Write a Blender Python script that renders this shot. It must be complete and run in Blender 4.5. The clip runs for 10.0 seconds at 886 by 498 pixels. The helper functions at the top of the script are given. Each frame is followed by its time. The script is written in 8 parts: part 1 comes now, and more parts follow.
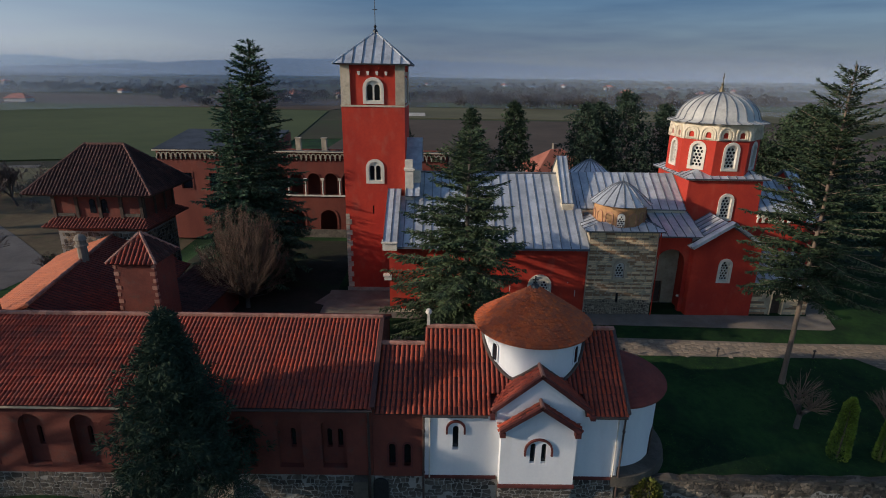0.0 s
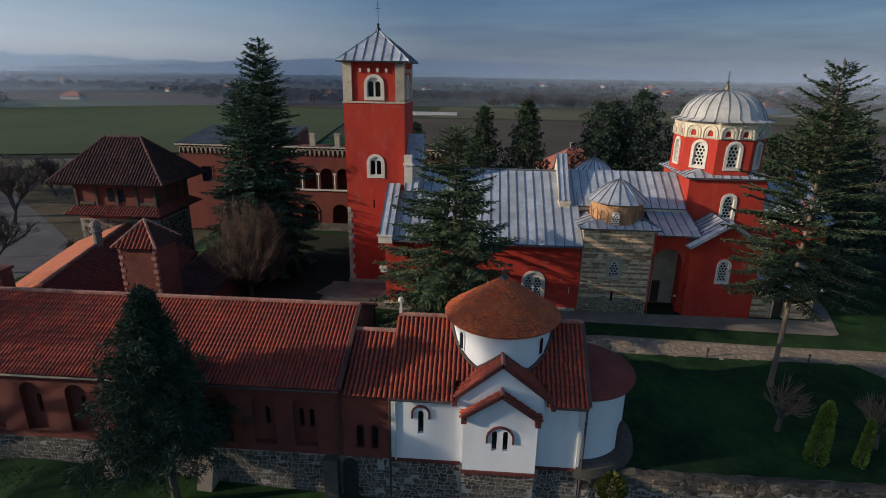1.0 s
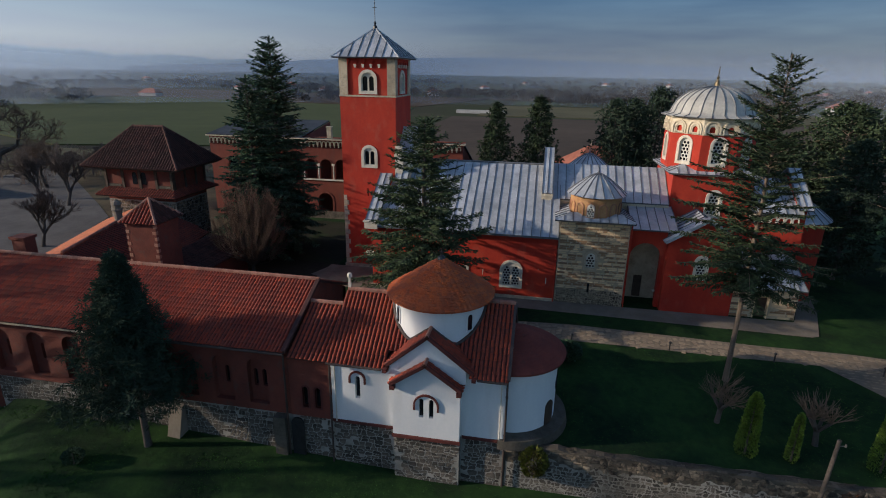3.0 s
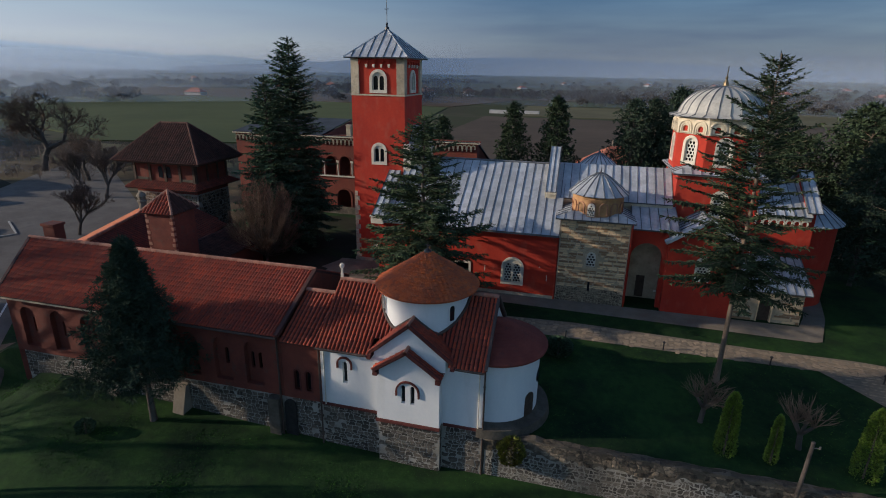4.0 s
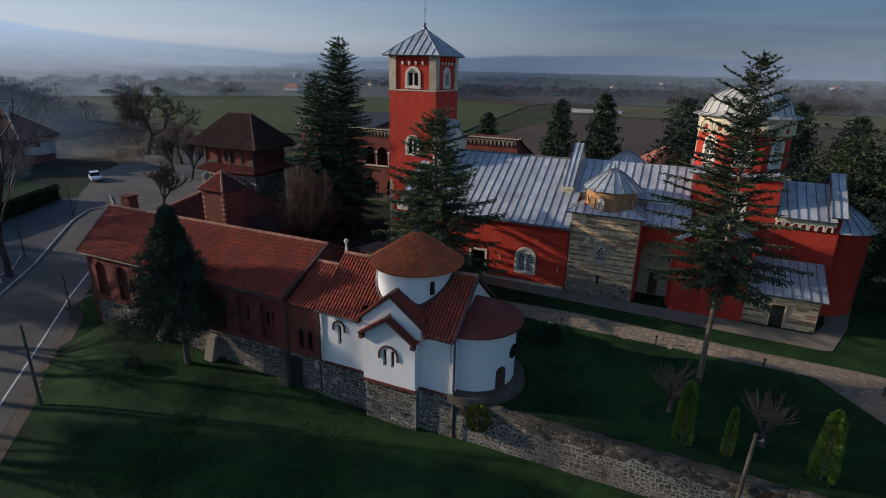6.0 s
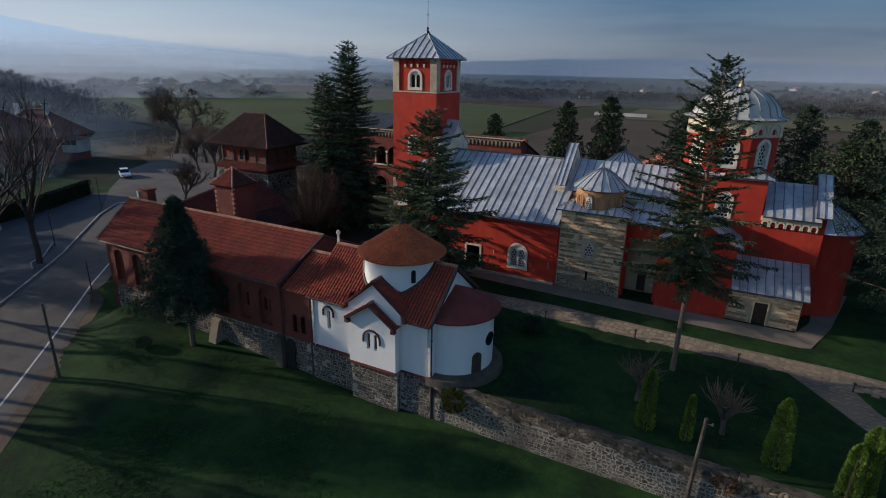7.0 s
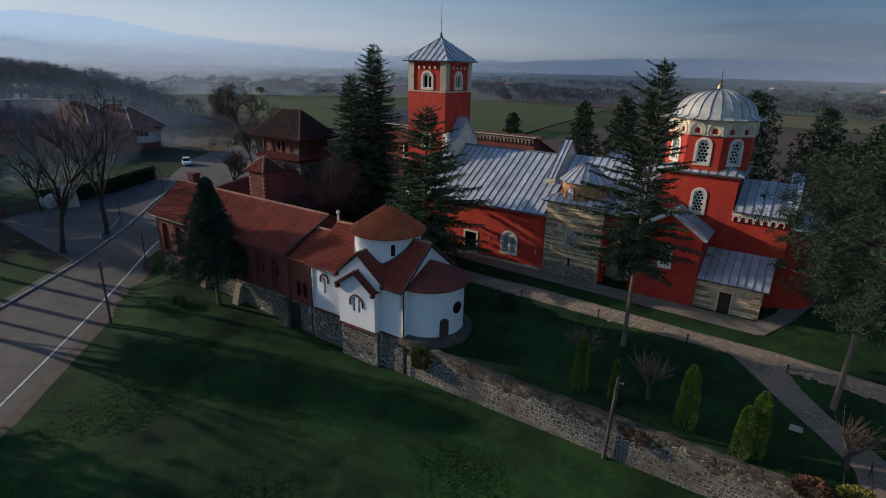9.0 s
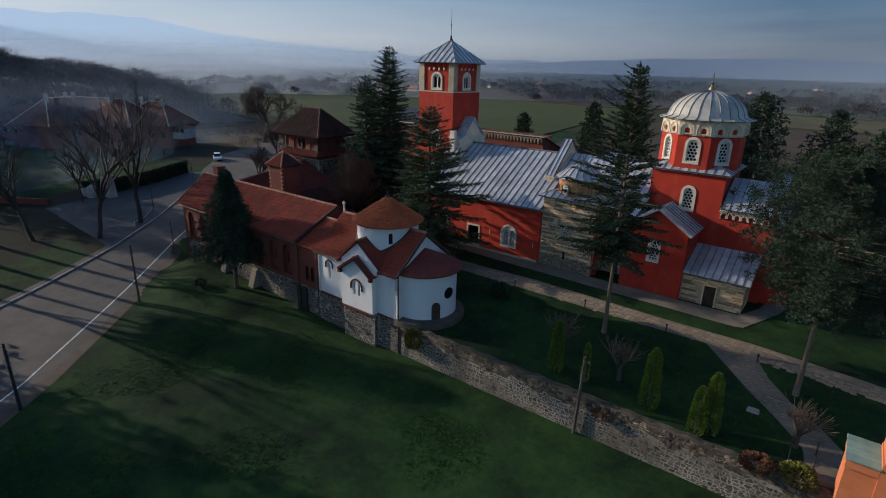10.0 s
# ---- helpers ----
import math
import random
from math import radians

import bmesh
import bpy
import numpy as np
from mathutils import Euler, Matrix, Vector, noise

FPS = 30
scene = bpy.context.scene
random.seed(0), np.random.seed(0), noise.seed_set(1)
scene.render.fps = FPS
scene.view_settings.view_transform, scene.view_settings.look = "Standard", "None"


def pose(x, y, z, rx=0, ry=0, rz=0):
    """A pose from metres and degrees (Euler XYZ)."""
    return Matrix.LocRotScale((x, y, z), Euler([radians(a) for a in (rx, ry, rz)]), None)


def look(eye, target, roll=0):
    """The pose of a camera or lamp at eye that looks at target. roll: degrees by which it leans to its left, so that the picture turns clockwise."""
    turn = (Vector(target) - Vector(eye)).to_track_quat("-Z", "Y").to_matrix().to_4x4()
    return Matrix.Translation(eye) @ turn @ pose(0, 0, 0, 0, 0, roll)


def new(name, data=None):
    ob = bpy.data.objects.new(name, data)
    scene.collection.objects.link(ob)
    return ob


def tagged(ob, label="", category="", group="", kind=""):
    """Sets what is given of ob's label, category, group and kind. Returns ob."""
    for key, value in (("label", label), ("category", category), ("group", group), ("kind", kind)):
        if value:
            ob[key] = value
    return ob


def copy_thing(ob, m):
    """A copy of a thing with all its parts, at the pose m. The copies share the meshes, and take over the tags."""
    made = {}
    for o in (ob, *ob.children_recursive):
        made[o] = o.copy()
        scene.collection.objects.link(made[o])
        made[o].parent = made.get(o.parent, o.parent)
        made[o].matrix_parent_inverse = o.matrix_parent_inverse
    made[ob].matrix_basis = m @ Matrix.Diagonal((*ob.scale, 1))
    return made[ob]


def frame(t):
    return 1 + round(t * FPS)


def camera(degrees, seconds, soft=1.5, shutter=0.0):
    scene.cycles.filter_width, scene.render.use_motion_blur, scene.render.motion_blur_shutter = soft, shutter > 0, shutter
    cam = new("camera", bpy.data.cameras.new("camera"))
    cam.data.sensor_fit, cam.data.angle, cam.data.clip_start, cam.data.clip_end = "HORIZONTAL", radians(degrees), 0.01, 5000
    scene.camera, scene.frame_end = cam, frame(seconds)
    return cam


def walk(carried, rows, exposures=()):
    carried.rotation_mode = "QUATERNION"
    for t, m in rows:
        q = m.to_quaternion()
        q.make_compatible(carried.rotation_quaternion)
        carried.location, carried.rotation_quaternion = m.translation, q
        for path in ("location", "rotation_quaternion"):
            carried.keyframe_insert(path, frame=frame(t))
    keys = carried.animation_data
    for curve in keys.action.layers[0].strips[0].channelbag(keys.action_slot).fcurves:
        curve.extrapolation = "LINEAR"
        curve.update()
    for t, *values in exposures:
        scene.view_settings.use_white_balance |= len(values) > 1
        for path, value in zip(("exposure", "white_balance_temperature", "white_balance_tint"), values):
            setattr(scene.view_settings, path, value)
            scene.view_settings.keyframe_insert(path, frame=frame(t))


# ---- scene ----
cam = camera(79.4, 10.0, soft=1.0)
PATH = [
    (0, (0.592, -0.82, 19.311), (0.599, 1.082, 18.69), 0.8),
    (0.5, (2.436, -1.241, 19.276), (2.373, 0.659, 18.653), 0.8),
    (1, (4.059, -1.621, 19.12), (3.932, 0.275, 18.498), 0.9),
    (1.5, (5.814, -2.031, 19.073), (5.612, -0.142, 18.449), 1.0),
    (2, (7.5, -2.396, 18.984), (7.227, -0.515, 18.36), 1.0),
    (2.5, (9.204, -2.798, 18.906), (8.902, -0.923, 18.28), 1.0),
    (4, (13.911, -3.634, 18.916), (13.441, -1.795, 18.286), 1.0),
    (4.5, (15.433, -3.873, 18.882), (14.882, -2.056, 18.253), 1.2),
    (5, (16.976, -4.143, 18.886), (16.349, -2.352, 18.257), 1.2),
    (6.3, (21.803, -4.871, 18.95), (21.009, -3.151, 18.31), 1.3),
    (6.5, (22.504, -5.017, 18.917), (21.694, -3.302, 18.283), 1.3),
    (7, (24.432, -5.316, 18.935), (23.572, -3.626, 18.301), 1.3),
    (7.5, (26.436, -5.687, 18.962), (25.523, -4.025, 18.327), 1.3),
    (8, (28.468, -6.179, 19.075), (27.507, -4.544, 18.438), 1.4),
    (8.5, (30.422, -6.545, 19.141), (29.418, -4.938, 18.501), 1.4),
    (9, (32.57, -7.025, 19.326), (31.521, -5.448, 18.684), 1.5),
    (9.5, (34.624, -7.462, 19.41), (33.53, -5.915, 18.768), 1.5),
    (10, (36.908, -7.902, 19.571), (35.766, -6.392, 18.926), 1.6),
]
EXPOSURE, KELVIN = -0.2, 5750.0
walk(cam, [(t, look(eye, target, roll)) for t, eye, target, roll in PATH], exposures=[(0.0, EXPOSURE, KELVIN, 10.0), (10.0, EXPOSURE, KELVIN, 10.0)])

# ---- sky and sun ----
SUN_EL, SUN_SOUTH = 17.0, 16.0          # degrees above the horizon, degrees south of west
to_sun = Vector((-math.cos(radians(SUN_SOUTH)) * math.cos(radians(SUN_EL)), -math.sin(radians(SUN_SOUTH)) * math.cos(radians(SUN_EL)), math.sin(radians(SUN_EL))))
world = bpy.data.worlds.new("sky")
scene.world = world
world.use_nodes = True
wn = world.node_tree.nodes
wn.clear()
sky = wn.new("ShaderNodeTexSky")
sky.sky_type = "NISHITA"
sky.sun_disc = False
sky.sun_elevation = radians(SUN_EL)
sky.sun_rotation = radians(270.0 - SUN_SOUTH)
sky.altitude = 200.0
sky.air_density, sky.dust_density, sky.ozone_density = 1.0, 1.2, 2.0
bg = wn.new("ShaderNodeBackground")
bg.inputs["Strength"].default_value = 0.15
wo = wn.new("ShaderNodeOutputWorld")
world.node_tree.links.new(sky.outputs["Color"], bg.inputs["Color"])
world.node_tree.links.new(bg.outputs["Background"], wo.inputs["Surface"])
sun = new("sun", bpy.data.lights.new("sun", "SUN"))
sun.data.energy = 5.0
sun.data.angle = radians(0.7)
sun.data.color = (1.0, 0.79, 0.56)
sun.matrix_world = look(to_sun * 100.0, (0, 0, 0))

# ---- materials ----
def surface(name, a, b, rough=0.85, big=0.6, small=9.0, bump=0.25, metal=0.0, rand=0.0, island=0.0, streak=0.0, dirt=None, spec=0.35, dirt_amount=0.5, bands=0.0):
    """A weathered surface: two tones mixed at a large and a small scale, with relief and, where asked, a tone of its own for each piece."""
    m = bpy.data.materials.new(name)
    m.use_nodes = True
    nt = m.node_tree
    nd, lk = nt.nodes, nt.links
    p = nd["Principled BSDF"]
    tc = nd.new("ShaderNodeTexCoord")
    mp = nd.new("ShaderNodeMapping")
    lk.new(tc.outputs["Object"], mp.inputs["Vector"])
    if streak:
        mp.inputs["Scale"].default_value = (1.0, 1.0, streak)
    n1 = nd.new("ShaderNodeTexNoise")
    n1.inputs["Scale"].default_value, n1.inputs["Detail"].default_value, n1.inputs["Roughness"].default_value = big, 5.0, 0.62
    n2 = nd.new("ShaderNodeTexNoise")
    n2.inputs["Scale"].default_value, n2.inputs["Detail"].default_value, n2.inputs["Roughness"].default_value = small, 6.0, 0.7
    lk.new(mp.outputs["Vector"], n1.inputs["Vector"])
    lk.new(tc.outputs["Object"], n2.inputs["Vector"])
    r1 = nd.new("ShaderNodeMapRange")
    r1.inputs["From Min"].default_value, r1.inputs["From Max"].default_value = 0.34, 0.66
    lk.new(n1.outputs["Fac"], r1.inputs["Value"])
    r2 = nd.new("ShaderNodeMapRange")
    r2.inputs["From Min"].default_value, r2.inputs["From Max"].default_value = 0.3, 0.7
    r2.inputs["To Min"].default_value, r2.inputs["To Max"].default_value = -0.3, 0.3
    lk.new(n2.outputs["Fac"], r2.inputs["Value"])
    fac = nd.new("ShaderNodeMath")
    fac.operation = "ADD"
    fac.use_clamp = True
    lk.new(r1.outputs["Result"], fac.inputs[0])
    lk.new(r2.outputs["Result"], fac.inputs[1])
    mix = nd.new("ShaderNodeMixRGB")
    mix.inputs["Color1"].default_value, mix.inputs["Color2"].default_value = (*a, 1), (*b, 1)
    lk.new(fac.outputs[0], mix.inputs["Fac"])
    col = mix.outputs["Color"]
    if dirt:
        n3 = nd.new("ShaderNodeTexNoise")
        n3.inputs["Scale"].default_value, n3.inputs["Detail"].default_value = big * 2.7, 8.0
        lk.new(mp.outputs["Vector"], n3.inputs["Vector"])
        r3 = nd.new("ShaderNodeMapRange")
        r3.inputs["From Min"].default_value, r3.inputs["From Max"].default_value = 0.55, 0.72
        r3.inputs["To Max"].default_value = dirt_amount
        lk.new(n3.outputs["Fac"], r3.inputs["Value"])
        md = nd.new("ShaderNodeMixRGB")
        md.inputs["Color2"].default_value = (*dirt, 1)
        lk.new(r3.outputs["Result"], md.inputs["Fac"])
        lk.new(col, md.inputs["Color1"])
        col = md.outputs["Color"]
    if rand or island:
        h = nd.new("ShaderNodeHueSaturation")
        src = nd.new("ShaderNodeObjectInfo").outputs["Random"] if rand else nd.new("ShaderNodeNewGeometry").outputs["Random Per Island"]
        k = rand or island
        rv = nd.new("ShaderNodeMapRange")
        rv.inputs["To Min"].default_value, rv.inputs["To Max"].default_value = 1.0 - k, 1.0 + k
        lk.new(src, rv.inputs["Value"])
        lk.new(rv.outputs["Result"], h.inputs["Value"])
        rs = nd.new("ShaderNodeMath")
        rs.operation = "MULTIPLY_ADD"
        lk.new(src, rs.inputs[0])
        rs.inputs[1].default_value, rs.inputs[2].default_value = 0.35 * k, 1.0 - 0.17 * k
        lk.new(rs.outputs[0], h.inputs["Saturation"])
        lk.new(col, h.inputs["Color"])
        col = h.outputs["Color"]
    lk.new(col, p.inputs["Base Color"])
    rr = nd.new("ShaderNodeMapRange")
    rr.inputs["To Min"].default_value, rr.inputs["To Max"].default_value = max(rough - 0.1, 0.05), min(rough + 0.1, 1.0)
    lk.new(n2.outputs["Fac"], rr.inputs["Value"])
    lk.new(rr.outputs["Result"], p.inputs["Roughness"])
    p.inputs["Metallic"].default_value = metal
    p.inputs["Specular IOR Level"].default_value = spec
    if bump:
        bp = nd.new("ShaderNodeBump")
        bp.inputs["Strength"].default_value, bp.inputs["Distance"].default_value = bump, 0.05
        lk.new(n2.outputs["Fac"], bp.inputs["Height"])
        lk.new(bp.outputs["Normal"], p.inputs["Normal"])
    return m


def glass_dark(name):
    m = bpy.data.materials.new(name)
    m.use_nodes = True
    p = m.node_tree.nodes["Principled BSDF"]
    p.inputs["Base Color"].default_value = (0.012, 0.014, 0.018, 1)
    p.inputs["Roughness"].default_value = 0.12
    return m


RED = surface("red_ochre_plaster", (0.325, 0.026, 0.015), (0.45, 0.043, 0.019), 0.9, 0.45, 5.0, 0.25, dirt=(0.36, 0.11, 0.07), dirt_amount=0.35, streak=0.5)
RED_OLD = surface("old_brown_red_plaster", (0.135, 0.034, 0.023), (0.19, 0.052, 0.034), 0.92, 0.5, 6.0, 0.3, dirt=(0.12, 0.05, 0.04), dirt_amount=0.6, streak=0.4)
BRICK_RED = surface("brown_red_render", (0.120, 0.034, 0.024), (0.18, 0.050, 0.033), 0.93, 0.7, 8.0, 0.4, dirt=(0.10, 0.06, 0.05), dirt_amount=0.6)
WHITE = surface("white_limewash", (0.63, 0.645, 0.66), (0.71, 0.715, 0.715), 0.9, 0.5, 7.0, 0.12, dirt=(0.53, 0.53, 0.51), dirt_amount=0.35, streak=0.25)
STONE_FRAME = surface("pale_carved_stone", (0.54, 0.49, 0.40), (0.66, 0.61, 0.52), 0.85, 1.2, 14.0, 0.25, dirt=(0.40, 0.37, 0.32), dirt_amount=0.4)
CREAM = surface("cream_render", (0.55, 0.48, 0.35), (0.68, 0.60, 0.46), 0.9, 0.8, 8.0, 0.25, dirt=(0.34, 0.30, 0.24), dirt_amount=0.5)
QUOIN = surface("buff_quoin_stone", (0.36, 0.30, 0.215), (0.50, 0.43, 0.32), 0.9, 1.5, 10.0, 0.5, dirt=(0.22, 0.20, 0.17), dirt_amount=0.6, rand=0.2)
ASHLAR = surface("tan_limestone_block", (0.56, 0.41, 0.235), (0.70, 0.53, 0.32), 0.9, 1.4, 9.0, 0.5, dirt=(0.26, 0.20, 0.14), rand=0.16)
ASHLAR_BROWN = surface("brown_sandstone_block", (0.20, 0.118, 0.064), (0.29, 0.182, 0.104), 0.9, 1.4, 9.0, 0.5, dirt=(0.17, 0.13, 0.09), rand=0.2)
MORTAR_TAN = surface("tan_lime_mortar", (0.33, 0.27, 0.185), (0.45, 0.37, 0.26), 0.95, 1.2, 9.0, 0.6, dirt=(0.2, 0.16, 0.11))
BRICK = surface("thin_brick_band", (0.30, 0.15, 0.09), (0.38, 0.21, 0.13), 0.9, 2.0, 14.0, 0.5, rand=0.2)
RUBBLE = surface("grey_rubble_stone", (0.050, 0.044, 0.038), (0.125, 0.108, 0.088), 0.92, 1.6, 10.0, 0.6, dirt=(0.10, 0.095, 0.07), dirt_amount=0.6, rand=0.5)
RUBBLE_ALL = surface("grey_rubble_stone_mass", (0.050, 0.044, 0.038), (0.125, 0.108, 0.088), 0.92, 1.6, 10.0, 0.6, dirt=(0.10, 0.095, 0.07), dirt_amount=0.6, island=0.5)
COPING = surface("mossy_earthy_coping", (0.055, 0.045, 0.035), (0.11, 0.09, 0.068), 0.95, 1.2, 9.0, 0.7, dirt=(0.035, 0.042, 0.02), dirt_amount=0.7, island=0.4)
COPING_EARTH = surface("crumbling_earth_and_moss", (0.036, 0.031, 0.024), (0.085, 0.072, 0.054), 0.95, 0.5, 7.0, 0.9, dirt=(0.030, 0.036, 0.018), dirt_amount=0.7)
MORTAR = surface("grey_lime_mortar", (0.20, 0.19, 0.17), (0.32, 0.30, 0.27), 0.95, 1.2, 12.0, 0.6, dirt=(0.13, 0.13, 0.11))
MORTAR_PALE = surface("pale_pointing_mortar", (0.22, 0.207, 0.18), (0.34, 0.325, 0.29), 0.95, 1.0, 10.0, 0.6, dirt=(0.17, 0.165, 0.14), dirt_amount=0.7)
MORTAR_POINT = surface("patchy_pale_pointing", (0.10, 0.09, 0.073), (0.33, 0.31, 0.27), 0.95, 0.35, 9.0, 0.7, dirt=(0.10, 0.09, 0.07), dirt_amount=0.85)
MORTAR_OLD = surface("dirty_old_mortar", (0.055, 0.047, 0.036), (0.12, 0.104, 0.08), 0.95, 0.8, 9.0, 0.7, dirt=(0.07, 0.065, 0.05), dirt_amount=0.8)
RUBBLE_OLD = surface("brown_weathered_wall_stone", (0.034, 0.028, 0.022), (0.21, 0.168, 0.122), 0.92, 1.6, 10.0, 0.6, dirt=(0.07, 0.06, 0.045), dirt_amount=0.6, island=0.65)
OCHRE = surface("ochre_drum_brick", (0.36, 0.19, 0.085), (0.48, 0.28, 0.13), 0.9, 1.2, 10.0, 0.4, dirt=(0.24, 0.15, 0.09), dirt_amount=0.5)
SLATE = surface("dark_flat_roofing", (0.030, 0.037, 0.048), (0.052, 0.062, 0.078), 0.85, 0.5, 5.0, 0.2, spec=0.15)
LEAD = surface("weathered_lead_sheet", (0.33, 0.352, 0.378), (0.53, 0.552, 0.578), 0.42, 0.7, 4.0, 0.12, metal=0.2, rand=0.16, dirt=(0.30, 0.31, 0.34), dirt_amount=0.6, spec=0.5)
LEAD_DOME = surface("yellowed_dome_lead", (0.33, 0.322, 0.292), (0.48, 0.465, 0.42), 0.6, 0.9, 5.0, 0.12, metal=0.1, rand=0.1, dirt=(0.28, 0.26, 0.22), dirt_amount=0.5, spec=0.4)
SEAM = surface("lead_roll_seam", (0.09, 0.095, 0.105), (0.16, 0.17, 0.18), 0.55, 1.0, 6.0, 0.1, metal=0.2, spec=0.5)
TILE = surface("terracotta_barrel_tile", (0.24, 0.047, 0.026), (0.33, 0.070, 0.035), 0.85, 0.8, 8.0, 0.3, rand=0.22, dirt=(0.16, 0.06, 0.04), dirt_amount=0.5)
TILE_ALL = surface("terracotta_barrel_tiles", (0.20, 0.037, 0.023), (0.29, 0.056, 0.031), 0.85, 0.5, 8.0, 0.3, island=0.25, dirt=(0.15, 0.06, 0.04), dirt_amount=0.5)
TILE_BROWN = surface("weathered_brown_tiles", (0.044, 0.021, 0.018), (0.076, 0.031, 0.026), 0.88, 0.6, 8.0, 0.35, island=0.3, dirt=(0.08, 0.045, 0.04), dirt_amount=0.5)
# orange with the low sun put into it, for one roof slope
TILE_SUNLIT = surface("new_orange_tiles", (0.25, 0.072, 0.034), (0.33, 0.105, 0.048), 0.85, 0.6, 8.0, 0.3, island=0.15)
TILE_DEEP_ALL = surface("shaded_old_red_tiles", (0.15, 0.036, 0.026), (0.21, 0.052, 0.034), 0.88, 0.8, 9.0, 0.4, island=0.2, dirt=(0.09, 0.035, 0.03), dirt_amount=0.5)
TILE_DEEP = surface("deep_red_scale_tiles", (0.14, 0.033, 0.024), (0.20, 0.048, 0.033), 0.88, 0.8, 9.0, 0.6, dirt=(0.09, 0.035, 0.03), dirt_amount=0.5)
CONE = surface("stippled_terracotta_cone", (0.32, 0.066, 0.025), (0.43, 0.102, 0.037), 0.9, 0.6, 9.0, 1.0, dirt=(0.26, 0.07, 0.035), dirt_amount=0.6)
CONE_ALL = surface("terracotta_scale_tiles", (0.35, 0.078, 0.027), (0.47, 0.122, 0.042), 0.9, 0.6, 9.0, 0.5, dirt=(0.24, 0.07, 0.035), dirt_amount=0.6, island=0.22)
RIDGE = surface("mortared_ridge_tile", (0.27, 0.115, 0.078), (0.37, 0.20, 0.145), 0.9, 2.0, 9.0, 0.4, island=0.25)
TRIM_RED = surface("red_painted_brick_trim", (0.080, 0.022, 0.018), (0.125, 0.032, 0.025), 0.88, 1.5, 12.0, 0.3)
GUTTER = surface("dark_brown_gutter_paint", (0.05, 0.035, 0.03), (0.08, 0.055, 0.045), 0.55, 2.0, 12.0, 0.1)
GLASS = glass_dark("dark_window_glass")
LATTICE = surface("white_plaster_lattice", (0.48, 0.46, 0.42), (0.60, 0.58, 0.52), 0.9, 2.0, 12.0, 0.2)
WOOD = surface("dark_weathered_wood", (0.045, 0.03, 0.022), (0.08, 0.055, 0.04), 0.8, 2.0, 14.0, 0.4)
POLE_WOOD = surface("grey_creosoted_pole_wood", (0.06, 0.05, 0.042), (0.11, 0.09, 0.075), 0.85, 2.0, 14.0, 0.4)
METAL = surface("dark_painted_metal", (0.03, 0.03, 0.032), (0.05, 0.05, 0.052), 0.45, 3.0, 12.0, 0.05, metal=0.4)
GOLD = surface("tarnished_bronze_finial", (0.16, 0.12, 0.07), (0.24, 0.19, 0.11), 0.45, 3.0, 12.0, 0.1, metal=0.7)
COPPER = surface("green_copper_coping", (0.20, 0.30, 0.25), (0.30, 0.42, 0.35), 0.6, 1.2, 8.0, 0.15, metal=0.2, rand=0.15)
ORANGE = surface("orange_house_paint", (0.52, 0.16, 0.06), (0.60, 0.21, 0.09), 0.9, 0.6, 8.0, 0.15, dirt=(0.42, 0.13, 0.06), dirt_amount=0.4)
GRASS = surface("short_winter_lawn", (0.0075, 0.020, 0.0095), (0.028, 0.064, 0.017), 0.95, 0.16, 2.0, 1.0, dirt=(0.014, 0.022, 0.013), dirt_amount=0.7, spec=0.1)
FIELD_GREEN = surface("young_wheat_field", (0.050, 0.064, 0.026), (0.074, 0.088, 0.036), 0.95, 0.012, 0.12, 0.2, spec=0.1)
FIELD_BROWN = surface("ploughed_winter_field", (0.060, 0.046, 0.034), (0.095, 0.074, 0.054), 0.95, 0.015, 0.3, 0.3, spec=0.1)
FIELD_STRAW = surface("dry_stubble_field", (0.085, 0.080, 0.045), (0.125, 0.115, 0.066), 0.95, 0.02, 0.3, 0.3, spec=0.1)
PLAIN = surface("muted_winter_plain", (0.052, 0.046, 0.032), (0.048, 0.062, 0.028), 0.95, 0.006, 0.05, 0.2, dirt=(0.11, 0.085, 0.07), dirt_amount=0.8, spec=0.05)
ASPHALT = surface("worn_grey_asphalt", (0.072, 0.065, 0.060), (0.116, 0.105, 0.095), 0.9, 0.25, 6.0, 0.3, dirt=(0.05, 0.05, 0.05), dirt_amount=0.5)
LINE_PAINT = surface("worn_white_road_paint", (0.50, 0.49, 0.46), (0.66, 0.65, 0.62), 0.8, 1.0, 9.0, 0.15, dirt=(0.25, 0.24, 0.23), dirt_amount=0.6)
PAVING = surface("pale_stone_paving", (0.20, 0.15, 0.10), (0.29, 0.23, 0.16), 0.9, 0.9, 7.0, 0.4, rand=0.22, dirt=(0.20, 0.18, 0.15))
PAVING_ALL = surface("pale_stone_paving_rest", (0.20, 0.15, 0.10), (0.29, 0.23, 0.16), 0.9, 0.9, 7.0, 0.4, island=0.22, dirt=(0.20, 0.18, 0.15))
PAVING_BED = surface("gritty_path_bed", (0.145, 0.12, 0.088), (0.215, 0.18, 0.135), 0.95, 0.8, 9.0, 0.5)
CONCRETE = surface("grey_concrete_apron", (0.155, 0.13, 0.10), (0.22, 0.19, 0.15), 0.92, 0.6, 6.0, 0.3, dirt=(0.16, 0.15, 0.135))
KERB_STONE = surface("grey_concrete_kerb", (0.24, 0.235, 0.22), (0.36, 0.35, 0.33), 0.9, 1.0, 8.0, 0.3, dirt=(0.14, 0.14, 0.13))
# thin brown turf, its colour lowered to hold the shade lying there
VERGE_GRASS = surface("thin_brown_winter_turf", (0.022, 0.025, 0.018), (0.044, 0.042, 0.031), 0.95, 0.09, 1.6, 0.6, dirt=(0.030, 0.050, 0.020), dirt_amount=0.7, spec=0.05)
